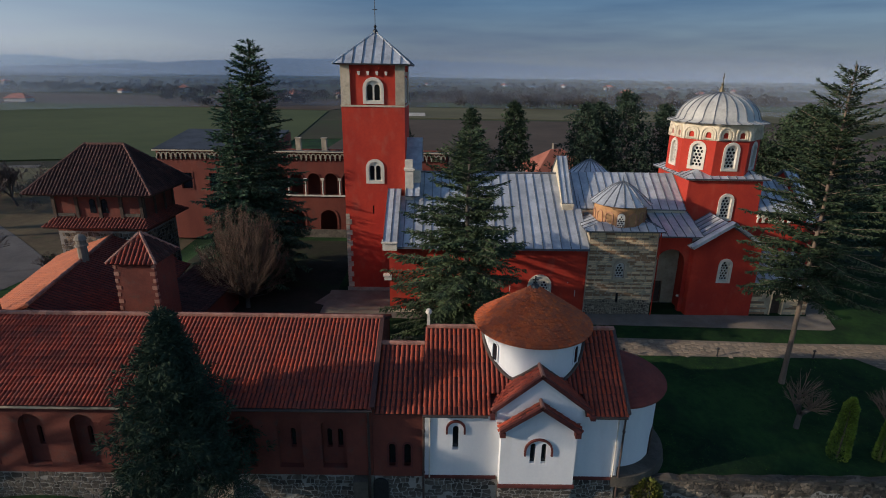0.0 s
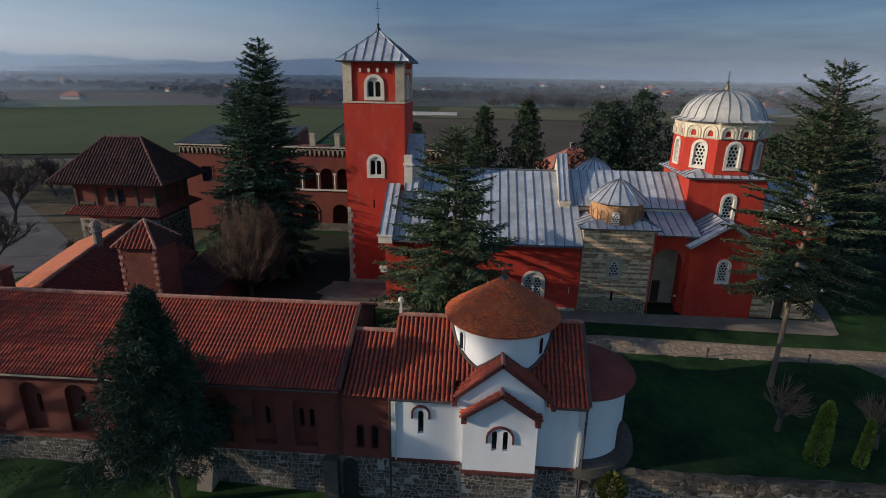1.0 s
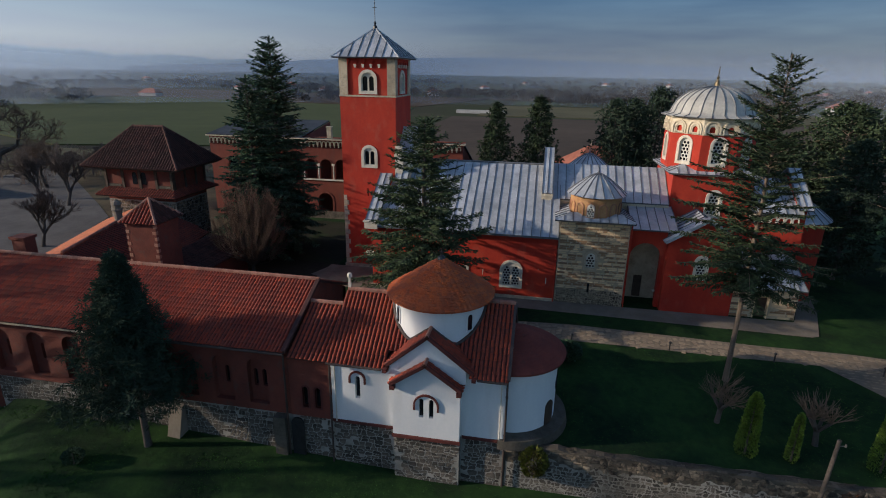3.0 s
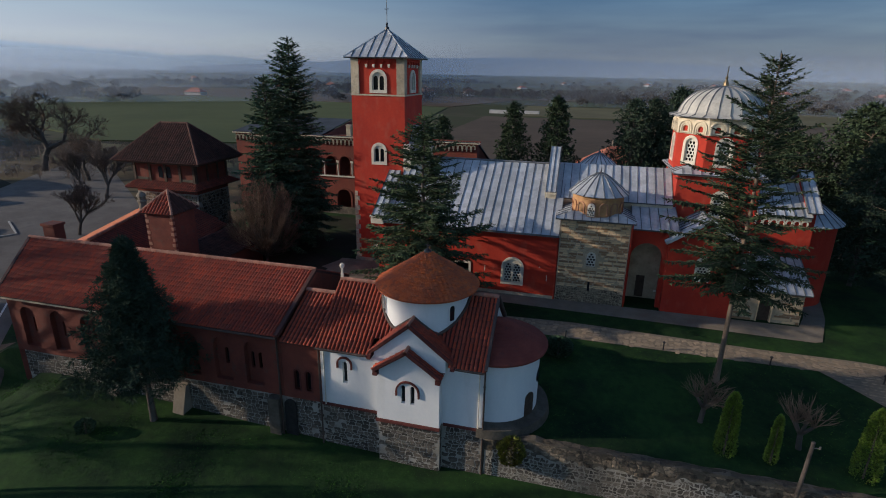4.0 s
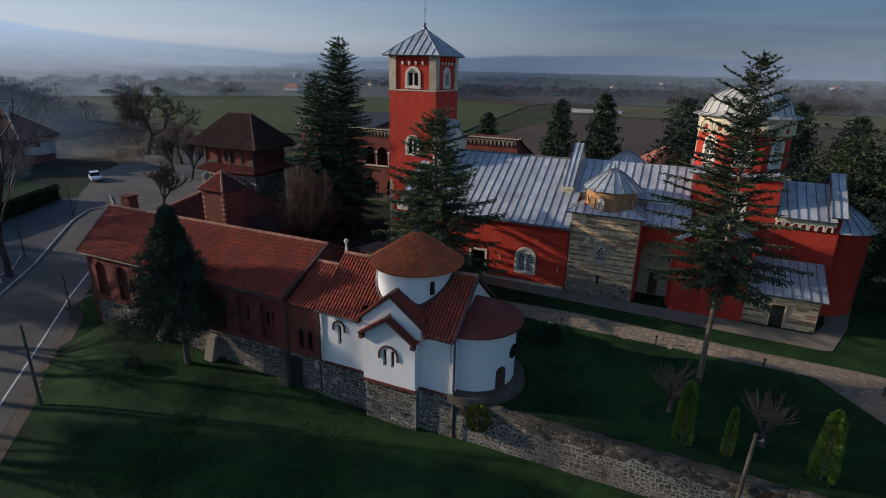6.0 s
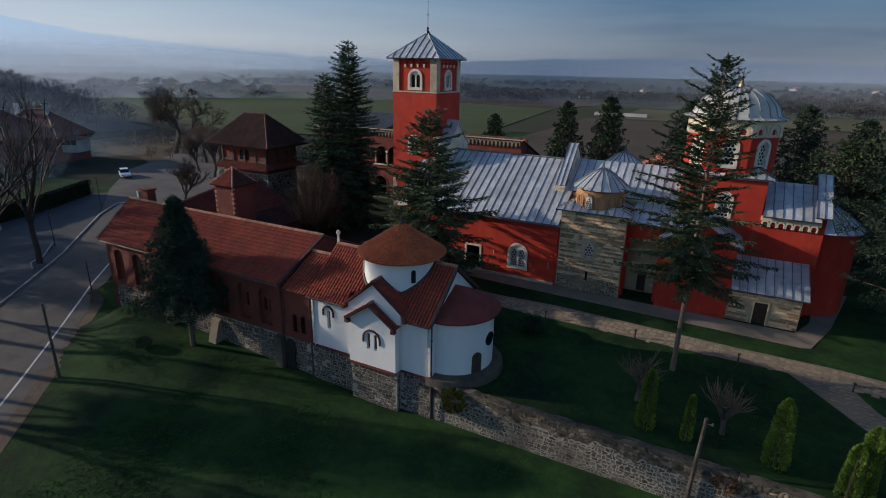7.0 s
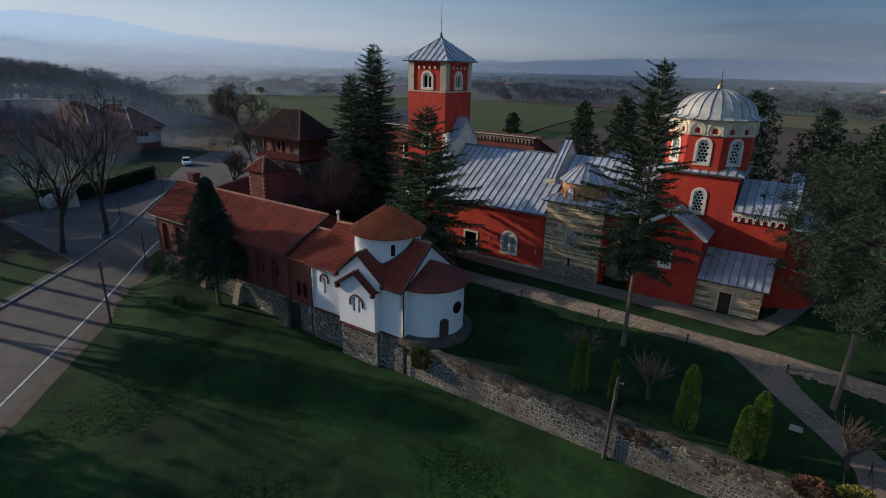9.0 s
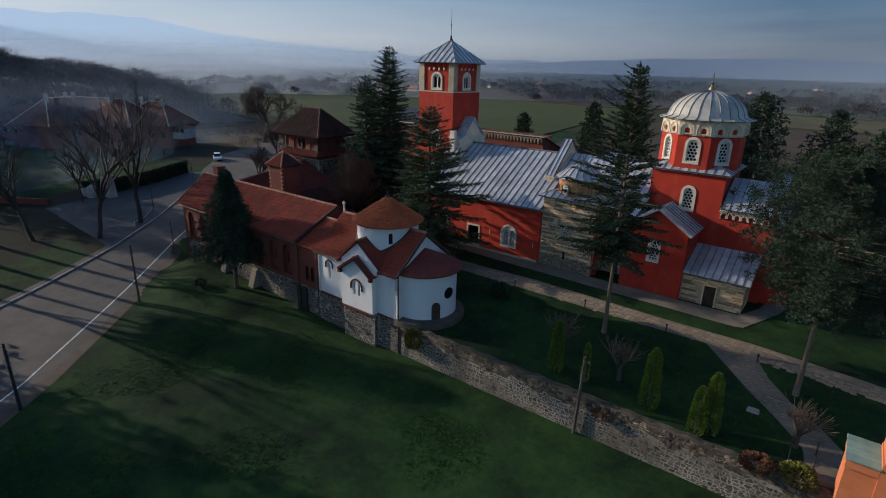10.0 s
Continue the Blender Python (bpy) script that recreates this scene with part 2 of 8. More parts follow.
TUFT = surface("rough_winter_grass_blades", (0.018, 0.056, 0.012), (0.054, 0.114, 0.022), 0.95, 0.12, 1.5, 0.0, island=0.45, spec=0.08)
SCRUB_EARTH = surface("dry_scrubby_earth", (0.075, 0.056, 0.038), (0.13, 0.105, 0.062), 0.95, 0.12, 1.2, 0.6, dirt=(0.05, 0.06, 0.028), dirt_amount=0.7, spec=0.05)
SOIL = surface("bare_brown_earth", (0.075, 0.055, 0.04), (0.12, 0.09, 0.065), 0.95, 0.8, 6.0, 0.7)
BARK = surface("grey_brown_bark", (0.062, 0.052, 0.044), (0.11, 0.094, 0.08), 0.92, 1.5, 9.0, 0.8, streak=0.3)
BARK_PALE = surface("pale_pine_bark", (0.125, 0.09, 0.068), (0.20, 0.15, 0.11), 0.92, 1.5, 7.0, 0.8, streak=0.3)
TWIG = surface("bare_twig_bark", (0.085, 0.066, 0.056), (0.14, 0.11, 0.092), 0.9, 0.8, 6.0, 0.0, island=0.3)
TWIG_BUSH = surface("reddish_brown_bush_twigs", (0.085, 0.056, 0.040), (0.145, 0.098, 0.068), 0.9, 0.5, 5.0, 0.0, island=0.35)
TWIG_DARK = surface("dark_winter_twigs", (0.030, 0.027, 0.026), (0.055, 0.048, 0.043), 0.9, 0.8, 6.0, 0.0, island=0.3)
# grey paving with the forecourt's shade put into its colour
PAVING_SHADED = surface("damp_dark_paving", (0.036, 0.040, 0.046), (0.066, 0.070, 0.076), 0.85, 0.2, 5.0, 0.3, dirt=(0.045, 0.042, 0.038), dirt_amount=0.6)
RIDGE_DARK = surface("dark_weathered_ridge_tile", (0.075, 0.035, 0.028), (0.12, 0.055, 0.042), 0.9, 2.0, 9.0, 0.4, island=0.25)
# bark grey lightened to carry the haze over the hill
WOODS_HAZED = surface("dark_bare_hillside_woods", (0.092, 0.092, 0.098), (0.145, 0.14, 0.14), 0.95, 0.03, 0.3, 0.0, island=0.35, spec=0.05)
TWIG_PALE = surface("brown_pruned_twig", (0.11, 0.076, 0.052), (0.18, 0.13, 0.09), 0.9, 0.8, 6.0, 0.0, island=0.3)
NEEDLE = surface("dark_spruce_needles", (0.038, 0.068, 0.044), (0.072, 0.112, 0.064), 0.8, 0.6, 3.0, 0.0, island=0.45, spec=0.06)
NEEDLE_CEDAR = surface("cedar_needles", (0.044, 0.066, 0.036), (0.082, 0.108, 0.054), 0.8, 0.5, 3.0, 0.0, island=0.45, spec=0.06)
NEEDLE_PINE = surface("black_pine_needles", (0.030, 0.047, 0.033), (0.050, 0.072, 0.045), 0.85, 0.5, 3.0, 0.0, island=0.2, spec=0.06)
NEEDLE_FIR = surface("olive_fir_needles", (0.030, 0.046, 0.027), (0.056, 0.078, 0.040), 0.85, 0.5, 3.0, 0.0, island=0.4, spec=0.06)
HEDGE = surface("dark_clipped_hedge_leaves", (0.018, 0.028, 0.018), (0.034, 0.048, 0.028), 0.85, 1.0, 4.0, 0.3, island=0.3, spec=0.1)
THUJA = surface("bright_thuja_leaves", (0.085, 0.145, 0.022), (0.160, 0.235, 0.038), 0.85, 1.0, 4.0, 0.0, island=0.4, spec=0.2)
IVY = surface("yellow_green_shrub_leaves", (0.10, 0.115, 0.022), (0.19, 0.18, 0.04), 0.85, 1.0, 4.0, 0.0, island=0.4, spec=0.2)
RUST = surface("rust_coloured_shrub_leaves", (0.10, 0.050, 0.026), (0.17, 0.082, 0.040), 0.85, 1.0, 4.0, 0.0, island=0.4, spec=0.2)
WOODS = surface("bare_winter_woods", (0.046, 0.041, 0.038), (0.076, 0.066, 0.058), 0.95, 0.02, 0.2, 0.0, island=0.35, spec=0.05)
CAR_WHITE = surface("white_car_paint", (0.72, 0.73, 0.74), (0.76, 0.77, 0.78), 0.3, 1.0, 5.0, 0.0, spec=0.5)
RUBBER = surface("black_tyre_rubber", (0.015, 0.015, 0.015), (0.025, 0.025, 0.025), 0.9, 4.0, 12.0, 0.1)
ROOF_NEAR = surface("old_brown_red_house_roof", (0.105, 0.045, 0.036), (0.16, 0.068, 0.05), 0.9, 0.5, 5.0, 0.3, dirt=(0.09, 0.06, 0.05), dirt_amount=0.6)
ROOF_FAR = surface("faded_red_village_roof", (0.20, 0.075, 0.05), (0.27, 0.11, 0.075), 0.9, 0.4, 3.0, 0.2, rand=0.25)
WALL_FAR = surface("pale_village_wall", (0.30, 0.29, 0.275), (0.42, 0.41, 0.39), 0.9, 0.4, 3.0, 0.1, rand=0.15)

# ---- mesh helpers ----
UP = Vector((0, 0, 1))


class Shape:
    """Vertices and faces of one mesh."""

    def __init__(self):
        self.v, self.f = [], []

    def add(self, verts, faces):
        k = len(self.v)
        self.v.extend(tuple(p) for p in verts)
        self.f.extend(tuple(i + k for i in q) for q in faces)
        return self

    def box(self, x0, x1, y0, y1, z0, z1):
        return self.add([(x0, y0, z0), (x1, y0, z0), (x1, y1, z0), (x0, y1, z0), (x0, y0, z1), (x1, y0, z1), (x1, y1, z1), (x0, y1, z1)],
                        [(3, 2, 1, 0), (4, 5, 6, 7), (0, 1, 5, 4), (1, 2, 6, 5), (2, 3, 7, 6), (3, 0, 4, 7)])

    def slab(self, poly, depth, up=None):
        """A flat polygon in space given thickness against its normal."""
        poly = [Vector(p) for p in poly]
        n = Vector((0, 0, 0))
        for i in range(len(poly)):
            n += (poly[i] - poly[0]).cross(poly[(i + 1) % len(poly)] - poly[0])
        n = n.normalized() if up is None else Vector(up)
        if up is None and n.z < 0:
            n = -n
            poly.reverse()
        k = len(poly)
        low = [p - n * depth for p in poly]
        return self.add(poly + low, [tuple(range(k)), tuple(reversed(range(k, 2 * k)))] + [(i, i + k, (i + 1) % k + k, (i + 1) % k) for i in range(k)])

    def tube(self, p, q, r0, r1, n=6, cap=True):
        p, q = Vector(p), Vector(q)
        d = (q - p).normalized()
        a = d.orthogonal().normalized()
        b = d.cross(a)
        ring = [(a * math.cos(i * 2 * math.pi / n) + b * math.sin(i * 2 * math.pi / n)) for i in range(n)]
        fs = [(i, (i + 1) % n, (i + 1) % n + n, i + n) for i in range(n)]
        if cap:
            fs += [tuple(reversed(range(n))), tuple(range(n, 2 * n))]
        return self.add([p + c * r0 for c in ring] + [q + c * r1 for c in ring], fs)

    def rope(self, pts, r, n=5):
        """One unbroken round bead along a line of points."""
        pts = [Vector(p) for p in pts]
        k = len(self.v)
        for i, p in enumerate(pts):
            d = (pts[min(i + 1, len(pts) - 1)] - pts[max(i - 1, 0)]).normalized()
            a = d.cross(Vector((0.3, 0.2, 1.0))).normalized()
            b = d.cross(a)
            self.v += [tuple(p + (a * math.cos(j * 2 * math.pi / n) + b * math.sin(j * 2 * math.pi / n)) * r) for j in range(n)]
        self.f += [(k + i * n + j, k + i * n + (j + 1) % n, k + (i + 1) * n + (j + 1) % n, k + (i + 1) * n + j) for i in range(len(pts) - 1) for j in range(n)]
        return self

    def lathe(self, c, profile, n=32, a0=0.0, a1=360.0):
        """Turns (radius, height) pairs about the vertical through c; degrees from +x towards +y."""
        full = abs(a1 - a0) > 359.9
        m = n if full else n + 1
        vs = []
        for r, z in profile:
            for i in range(m):
                t = radians(a0 + (a1 - a0) * i / n)
                vs.append((c[0] + r * math.cos(t), c[1] + r * math.sin(t), z))
        fs = []
        for j in range(len(profile) - 1):
            for i in range(n):
                i2 = (i + 1) % m
                fs.append((j * m + i, j * m + i2, (j + 1) * m + i2, (j + 1) * m + i))
        return self.add(vs, fs)

    def data(self, name, smooth=False, tidy=True):
        me = bpy.data.meshes.new(name)
        me.from_pydata(self.v, [], self.f)
        if tidy and len(self.f) < 6000:
            bm = bmesh.new()
            bm.from_mesh(me)
            bmesh.ops.recalc_face_normals(bm, faces=bm.faces)
            bm.to_mesh(me)
            bm.free()
        if smooth:
            me.polygons.foreach_set("use_smooth", [True] * len(me.polygons))
        me.update()
        return me


def thing(name, base, label, category, group="", kind=""):
    """A top-level thing: an Empty at its base that carries its parts, which are modelled in world coordinates."""
    ob = new(name)
    ob.empty_display_size = 0.3
    ob.location = base
    return tagged(ob, label, category, group, kind)


def part(name, shape, material, parent, label="", smooth=False, kind=""):
    """One mesh under a thing or under a part."""
    me = shape if isinstance(shape, bpy.types.Mesh) else shape.data(name, smooth)
    if not me.materials:
        me.materials.append(material)
    ob = new(name, me)
    ob.parent = parent
    if parent.type == "EMPTY":
        ob.matrix_parent_inverse = Matrix.Translation(-parent.location)
    return tagged(ob, label, "", "", kind)


def piece(me, parent, m, base=None):
    """A piece that shares its mesh with others of its kind, at the world pose m."""
    ob = new(me.name.split(".")[0], me)
    ob.parent = parent
    if parent.type == "EMPTY":
        ob.matrix_parent_inverse = Matrix.Translation(-parent.location)
    ob.matrix_basis = m
    return ob


def setting(name, shape, material, label, category, smooth=False):
    me = shape.data(name, smooth)
    me.materials.append(material)
    return tagged(new(name, me), label, category, "", "structure")


class Plane:
    """An upright wall plane: a to the right as seen from outside, b up, d outwards."""

    def __init__(self, o, u, n):
        self.o, self.u, self.n = Vector(o), Vector(u).normalized(), Vector(n).normalized()

    def at(self, a, b, d=0.0):
        return self.o + self.u * a + UP * b + self.n * d


def south(y):
    return Plane((0, y, 0), (1, 0, 0), (0, -1, 0))


def west(x):
    return Plane((x, 0, 0), (0, -1, 0), (-1, 0, 0))


def east(x):
    return Plane((x, 0, 0), (0, 1, 0), (1, 0, 0))


def north(y):
    return Plane((0, y, 0), (-1, 0, 0), (0, 1, 0))


def arch(cx, z0, w, h, n=12):
    """An opening with a round head, counter-clockwise."""
    r = w / 2
    zs = z0 + h - r
    return [(cx - r, z0), (cx + r, z0)] + [(cx + r * math.cos(math.pi * i / n), zs + r * math.sin(math.pi * i / n)) for i in range(n + 1)]


def rect(a0, a1, b0, b1):
    return [(a0, b0), (a1, b0), (a1, b1), (a0, b1)]


def wall(pl, outline, holes=(), thick=0.5, front=0.0, shape=None):
    """A wall with real openings."""
    from mathutils.geometry import tessellate_polygon
    s = shape or Shape()
    loops = [outline, *holes]
    tris = tessellate_polygon([[Vector((a, b, 0)) for a, b in lp] for lp in loops])
    flat = [q for lp in loops for q in lp]
    s.add([pl.at(a, b, front) for a, b in flat], tris)
    s.add([pl.at(a, b, front - thick) for a, b in flat], [tuple(reversed(t)) for t in tris])
    for lp in loops:
        k = len(lp)
        s.add([pl.at(a, b, front) for a, b in lp] + [pl.at(a, b, front - thick) for a, b in lp], [(i, (i + 1) % k, (i + 1) % k + k, i + k) for i in range(k)])
    return s


def ring(pl, outer, inner, d0, d1, shape=None):
    """A band between two loops of equal count, from depth d0 to d1."""
    s = shape or Shape()
    k = len(outer)
    vs = [pl.at(a, b, d1) for a, b in outer] + [pl.at(a, b, d1) for a, b in inner] + [pl.at(a, b, d0) for a, b in outer] + [pl.at(a, b, d0) for a, b in inner]
    fs = []
    for i in range(k):
        j = (i + 1) % k
        fs += [(i, j, k + j, k + i), (i, 2 * k + i, 2 * k + j, j), (k + i, k + j, 3 * k + j, 3 * k + i)]
    return s.add(vs, fs)


def lattice_window(parent, pl, cx, z0, w, h, fw=0.2, lattice=True, two=False, proud=0.07, frame_mat=None):
    """A round-headed church window: stone surround, pierced plaster lattice and dark glass. Its opening is cut in the wall."""
    inner = arch(cx, z0 + fw, w - 2 * fw, h - 2 * fw)
    outer = arch(cx, z0, w, h)
    pane = part("window", wall(pl, inner, (), 0.03, -0.3), GLASS, parent)
    fr = ring(pl, outer, inner, -0.28, proud)
    part("frame", fr, frame_mat or STONE_FRAME, pane)
    if two:
        iw, ih = w - 2 * fw, h - 2 * fw
        lw = iw * 0.38
        hl = ih * 0.78
        holes = [arch(cx - iw * 0.245, z0 + fw + 0.04, lw, hl, 8), arch(cx + iw * 0.245, z0 + fw + 0.04, lw, hl, 8)]
        part("mullion", wall(pl, inner, holes, 0.12, -0.06), frame_mat or STONE_FRAME, pane)
    if lattice:
        iw, ih = w - 2 * fw, h - 2 * fw
        cols = max(3, round(iw / 0.27))
        step = iw / cols
        rr = step * 0.43
        holes = []
        rows = int((ih - 0.1) / (step * 0.92))
        for j in range(rows):
            for i in range(cols if j % 2 == 0 else cols - 1):
                ca = cx - iw / 2 + step * (i + (0.5 if j % 2 == 0 else 1.0))
                cb = z0 + fw + step * 0.55 + j * step * 0.92
                top = cb - (z0 + fw + ih - iw / 2)
                if top > 0 and math.hypot(ca - cx, top) > iw / 2 - rr * 1.15:
                    continue
                holes.append([(ca + rr * math.cos(t * math.pi / 3), cb + rr * math.sin(t * math.pi / 3)) for t in range(6)])
        part("lattice", wall(pl, inner, holes, 0.06, -0.16), LATTICE, pane)
    return inner


def hole_of(cx, z0, w, h, fw=0.2):
    return arch(cx, z0 + fw * 0.5, w - fw, h - fw)


def cut_strip(poly, s0, s1):
    """A convex polygon of (s, t) cut to s0 <= s <= s1."""
    for lim, sign in ((s0, 1), (s1, -1)):
        out = []
        for i in range(len(poly)):
            p, q = poly[i], poly[(i + 1) % len(poly)]
            ip, iq = (p[0] - lim) * sign >= -1e-9, (q[0] - lim) * sign >= -1e-9
            if ip:
                out.append(p)
            if ip != iq:
                k = (lim - p[0]) / (q[0] - p[0])
                out.append((lim, p[1] + k * (q[1] - p[1])))
        poly = out
        if len(poly) < 3:
            return []
    return poly


class Slope:
    """A roof plane by its eave from p to q (left to right as seen from outside) and a point r higher up; polygons in (s, t)."""

    def __init__(self, p, q, r):
        self.p = Vector(p)
        self.e = (Vector(q) - self.p).normalized()
        w = Vector(r) - self.p
        self.w = (w - self.e * w.dot(self.e)).normalized()
        self.n = self.e.cross(self.w).normalized()

    def at(self, s, t, d=0.0):
        return self.p + self.e * s + self.w * t + self.n * d

    def st(self, x):
        d = Vector(x) - self.p
        return d.dot(self.e), d.dot(self.w)


def lead_roof(parent, corners, step=0.62, lift=0.0):
    """A slope of lead sheets between standing rolls; corners: eave left, eave right, then up and round."""
    sl = Slope(corners[0], corners[1], corners[2])
    poly = [sl.st(c) for c in corners]
    lo, hi = min(s for s, t in poly), max(s for s, t in poly)
    n = max(1, round((hi - lo) / step))
    deck = part("roof", Shape().slab([sl.at(s, t, lift - 0.03) for s, t in poly], 0.12, sl.n), SEAM, parent)
    for i in range(n):
        c = cut_strip(poly, lo + (hi - lo) * i / n + 0.02, lo + (hi - lo) * (i + 1) / n - 0.02)
        if c:
            part("lead_sheet", Shape().slab([sl.at(s, t, lift) for s, t in c], 0.025, sl.n), LEAD, deck)
    for i in range(n + 1):
        s = lo + (hi - lo) * i / n
        s = min(max(s, lo + 0.03), hi - 0.03)
        c = cut_strip(poly, s - 0.028, s + 0.028)
        if c:
            ts = [t for _, t in c]
            part("roll", Shape().add([sl.at(s - 0.03, min(ts), lift), sl.at(s + 0.03, min(ts), lift), sl.at(s + 0.018, min(ts), lift + 0.07), sl.at(s - 0.018, min(ts), lift + 0.07),
                                      sl.at(s - 0.03, max(ts), lift), sl.at(s + 0.03, max(ts), lift), sl.at(s + 0.018, max(ts), lift + 0.07), sl.at(s - 0.018, max(ts), lift + 0.07)],
                                     [(0, 1, 2, 3), (7, 6, 5, 4), (0, 4, 5, 1), (1, 5, 6, 2), (2, 6, 7, 3), (3, 7, 4, 0)]), SEAM, deck)
    return deck


def lead_dome(parent, c, profile, gores, a0=0.0, a1=360.0, per=2, roll=0.05, sheet_mat=None):
    """A lead-covered dome or half cone in gores, with a roll over every joint."""
    deck = part("dome", Shape().lathe(c, [(max(r - 0.04, 0.01), z - 0.03) for r, z in profile], gores * per, a0, a1), SEAM, parent)
    for i in range(gores):
        b0, b1 = a0 + (a1 - a0) * i / gores, a0 + (a1 - a0) * (i + 1) / gores
        g = (b1 - b0) * 0.03
        part("lead_sheet", Shape().lathe(c, profile, per, b0 + g, b1 - g), sheet_mat or LEAD, deck, smooth=True)
    for i in range(gores + (0 if a1 - a0 > 359 else 1)):
        t = radians(a0 + (a1 - a0) * i / gores)
        s = Shape().rope([(c[0] + r * math.cos(t), c[1] + r * math.sin(t), z + 0.01) for r, z in profile], roll)
        part("roll", s, SEAM, deck)
    return deck


def tile_mesh(length=0.46, r0=0.095, r1=0.075):
    """One barrel tile lying along +y, hollow side down."""
    s = Shape()
    vs, m = [], 5
    for y, r, lift in ((0.0, r0, 0.03), (length, r1, 0.0)):
        for k in range(m):
            t = math.pi * k / (m - 1)
            vs.append((-r * math.cos(t), y, lift + r * 0.9 * math.sin(t)))
    s.add(vs, [(k, k + 1, m + k + 1, m + k) for k in range(m - 1)] + [tuple(range(m - 1, -1, -1))])
    return s


def tiled_roof(parent, corners, material, singly=False, pitch=0.235, course=0.40, deck_mat=None, lift=0.0, limit=300):
    """A slope of barrel tiles in columns; singly: every tile an object of its own, up to the limit."""
    sl = Slope(corners[0], corners[1], corners[2])
    poly = [sl.st(c) for c in corners]
    lo, hi = min(s for s, t in poly), max(s for s, t in poly)
    n = max(1, int((hi - lo) / pitch))
    deck = part("roof", Shape().slab([sl.at(s, t, lift) for s, t in poly], 0.14, sl.n), deck_mat or TILE_BROWN, parent)
    base = tile_mesh()
    shared = None
    mass = Shape()
    frame_m = Matrix((sl.e, sl.w, sl.n)).transposed().to_4x4()
    made = 0
    for i in range(n):
        s = lo + (hi - lo) * (i + 0.5) / n
        c = cut_strip(poly, s - 0.02, s + 0.02)
        if not c:
            continue
        t0, t1 = min(t for _, t in c), max(t for _, t in c)
        k = max(1, int((t1 - t0) / course + 0.3))
        for j in range(k):
            t = t0 - 0.04 + (t1 - t0) * j / k
            js, jt = random.uniform(-0.012, 0.012), random.uniform(-0.015, 0.015)
            stretch = (t1 - t0) / k * 1.14 / 0.46
            m = Matrix.Translation(sl.at(s + js, t + jt, lift + 0.004)) @ frame_m @ Matrix.Rotation(random.uniform(-0.02, 0.02), 4, "Z") @ Matrix.Diagonal((1, stretch, 1, 1))
            if singly and made < limit:
                if shared is None:
                    shared = base.data("tile", True)
                    shared.materials.append(TILE)
                piece(shared, deck, m)
                made += 1
            else:
                mass.add([m @ Vector(v) for v in base.v], base.f)
    if mass.v:
        part("tile_field", mass, material, deck, smooth=True, kind="stuff")
    return deck


def ridge_tiles(parent, p, q, r=0.13, step=0.42, name="ridge", mat=None):
    p, q = Vector(p), Vector(q)
    n = max(1, int((q - p).length / step))
    s = Shape()
    for i in range(n):
        s.tube(p.lerp(q, i / n), p.lerp(q, (i + 1.1) / n), r * 1.12, r * 0.95, 7)
    return part(name, s, mat or RIDGE, parent, kind="stuff")


def downpipe(parent, x, y, z0, z1, r=0.05, mat=None):
    s = Shape().tube((x, y, z0), (x, y, z1), r, r, 8)
    for k in range(3):
        z = z0 + (z1 - z0) * (0.15 + 0.35 * k)
        s.tube((x, y, z - 0.03), (x, y, z + 0.03), r * 1.5, r * 1.5, 8)
    return part("downpipe", s, mat or GUTTER, parent)

# ---- the red church ----
AXIS = 48.3
church = thing("church", (8.0, AXIS, 0.0), "red-plastered medieval church with lead roofs and a ribbed central dome", "church")


# west part: a broad nave under one lead roof
SY = 40.95
nw = [(8.9, 0.95, 2.0, 2.6)]
low = [rect(3.55, 4.95, 0.5, 2.55), rect(-0.85, 0.45, 1.2, 2.85)]
part("wall", wall(south(SY), rect(-3.0, 12.7, -0.3, 6.0), [hole_of(*w) for w in nw] + low, 0.7), RED, church)
for lp in low:
    (la, lb), (lc, ld_) = lp[0], lp[2]
    wd = part("window", wall(south(SY + 0.3), lp, (), 0.04), GLASS, church)
    part("frame", ring(south(SY), rect(la - 0.2, lc + 0.2, lb - 0.2, ld_ + 0.2), lp, -0.25, 0.06), STONE_FRAME, wd)
for w in nw:
    lattice_window(church, south(SY), *w, lattice=True, two=True)
part("wall", wall(west(-3.7), [(-55.6, -0.3), (-SY, -0.3), (-SY, 6.0), (-45.3, 9.2), (-51.3, 9.2), (-55.6, 6.0)], (), 0.7), RED, church)
part("wall", wall(north(55.6), rect(-12.7, 3.0, -0.3, 6.0), (), 0.7), RED, church)
part("wall", wall(east(12.68), [(SY + 0.7, -0.3), (54.9, -0.3), (54.9, 6.3), (AXIS, 10.4), (SY + 0.7, 6.3)], (), 0.5), RED, church)
part("cornice", Shape().box(-3.75, 12.75, 40.62, 40.95, 5.78, 5.98), STONE_FRAME, church)
part("plinth", Shape().box(-3.85, 12.6, 40.8, 40.95, -0.3, 0.28), QUOIN, church)
lead_roof(church, [(-3.3, 40.45, 5.98), (12.72, 40.45, 5.98), (12.72, AXIS, 10.75), (-3.3, AXIS, 10.75)], 0.78)
lead_roof(church, [(12.72, 56.15, 5.98), (-3.3, 56.15, 5.98), (-3.3, AXIS, 10.75), (12.72, AXIS, 10.75)], 0.78)
part("eave_board", Shape().box(-3.3, 12.72, 40.42, 40.47, 5.80, 5.97), SEAM, church)
part("ridge_roll", Shape().tube((-3.2, AXIS, 10.78), (11.2, AXIS, 10.78), 0.1, 0.1, 8), SEAM, church)

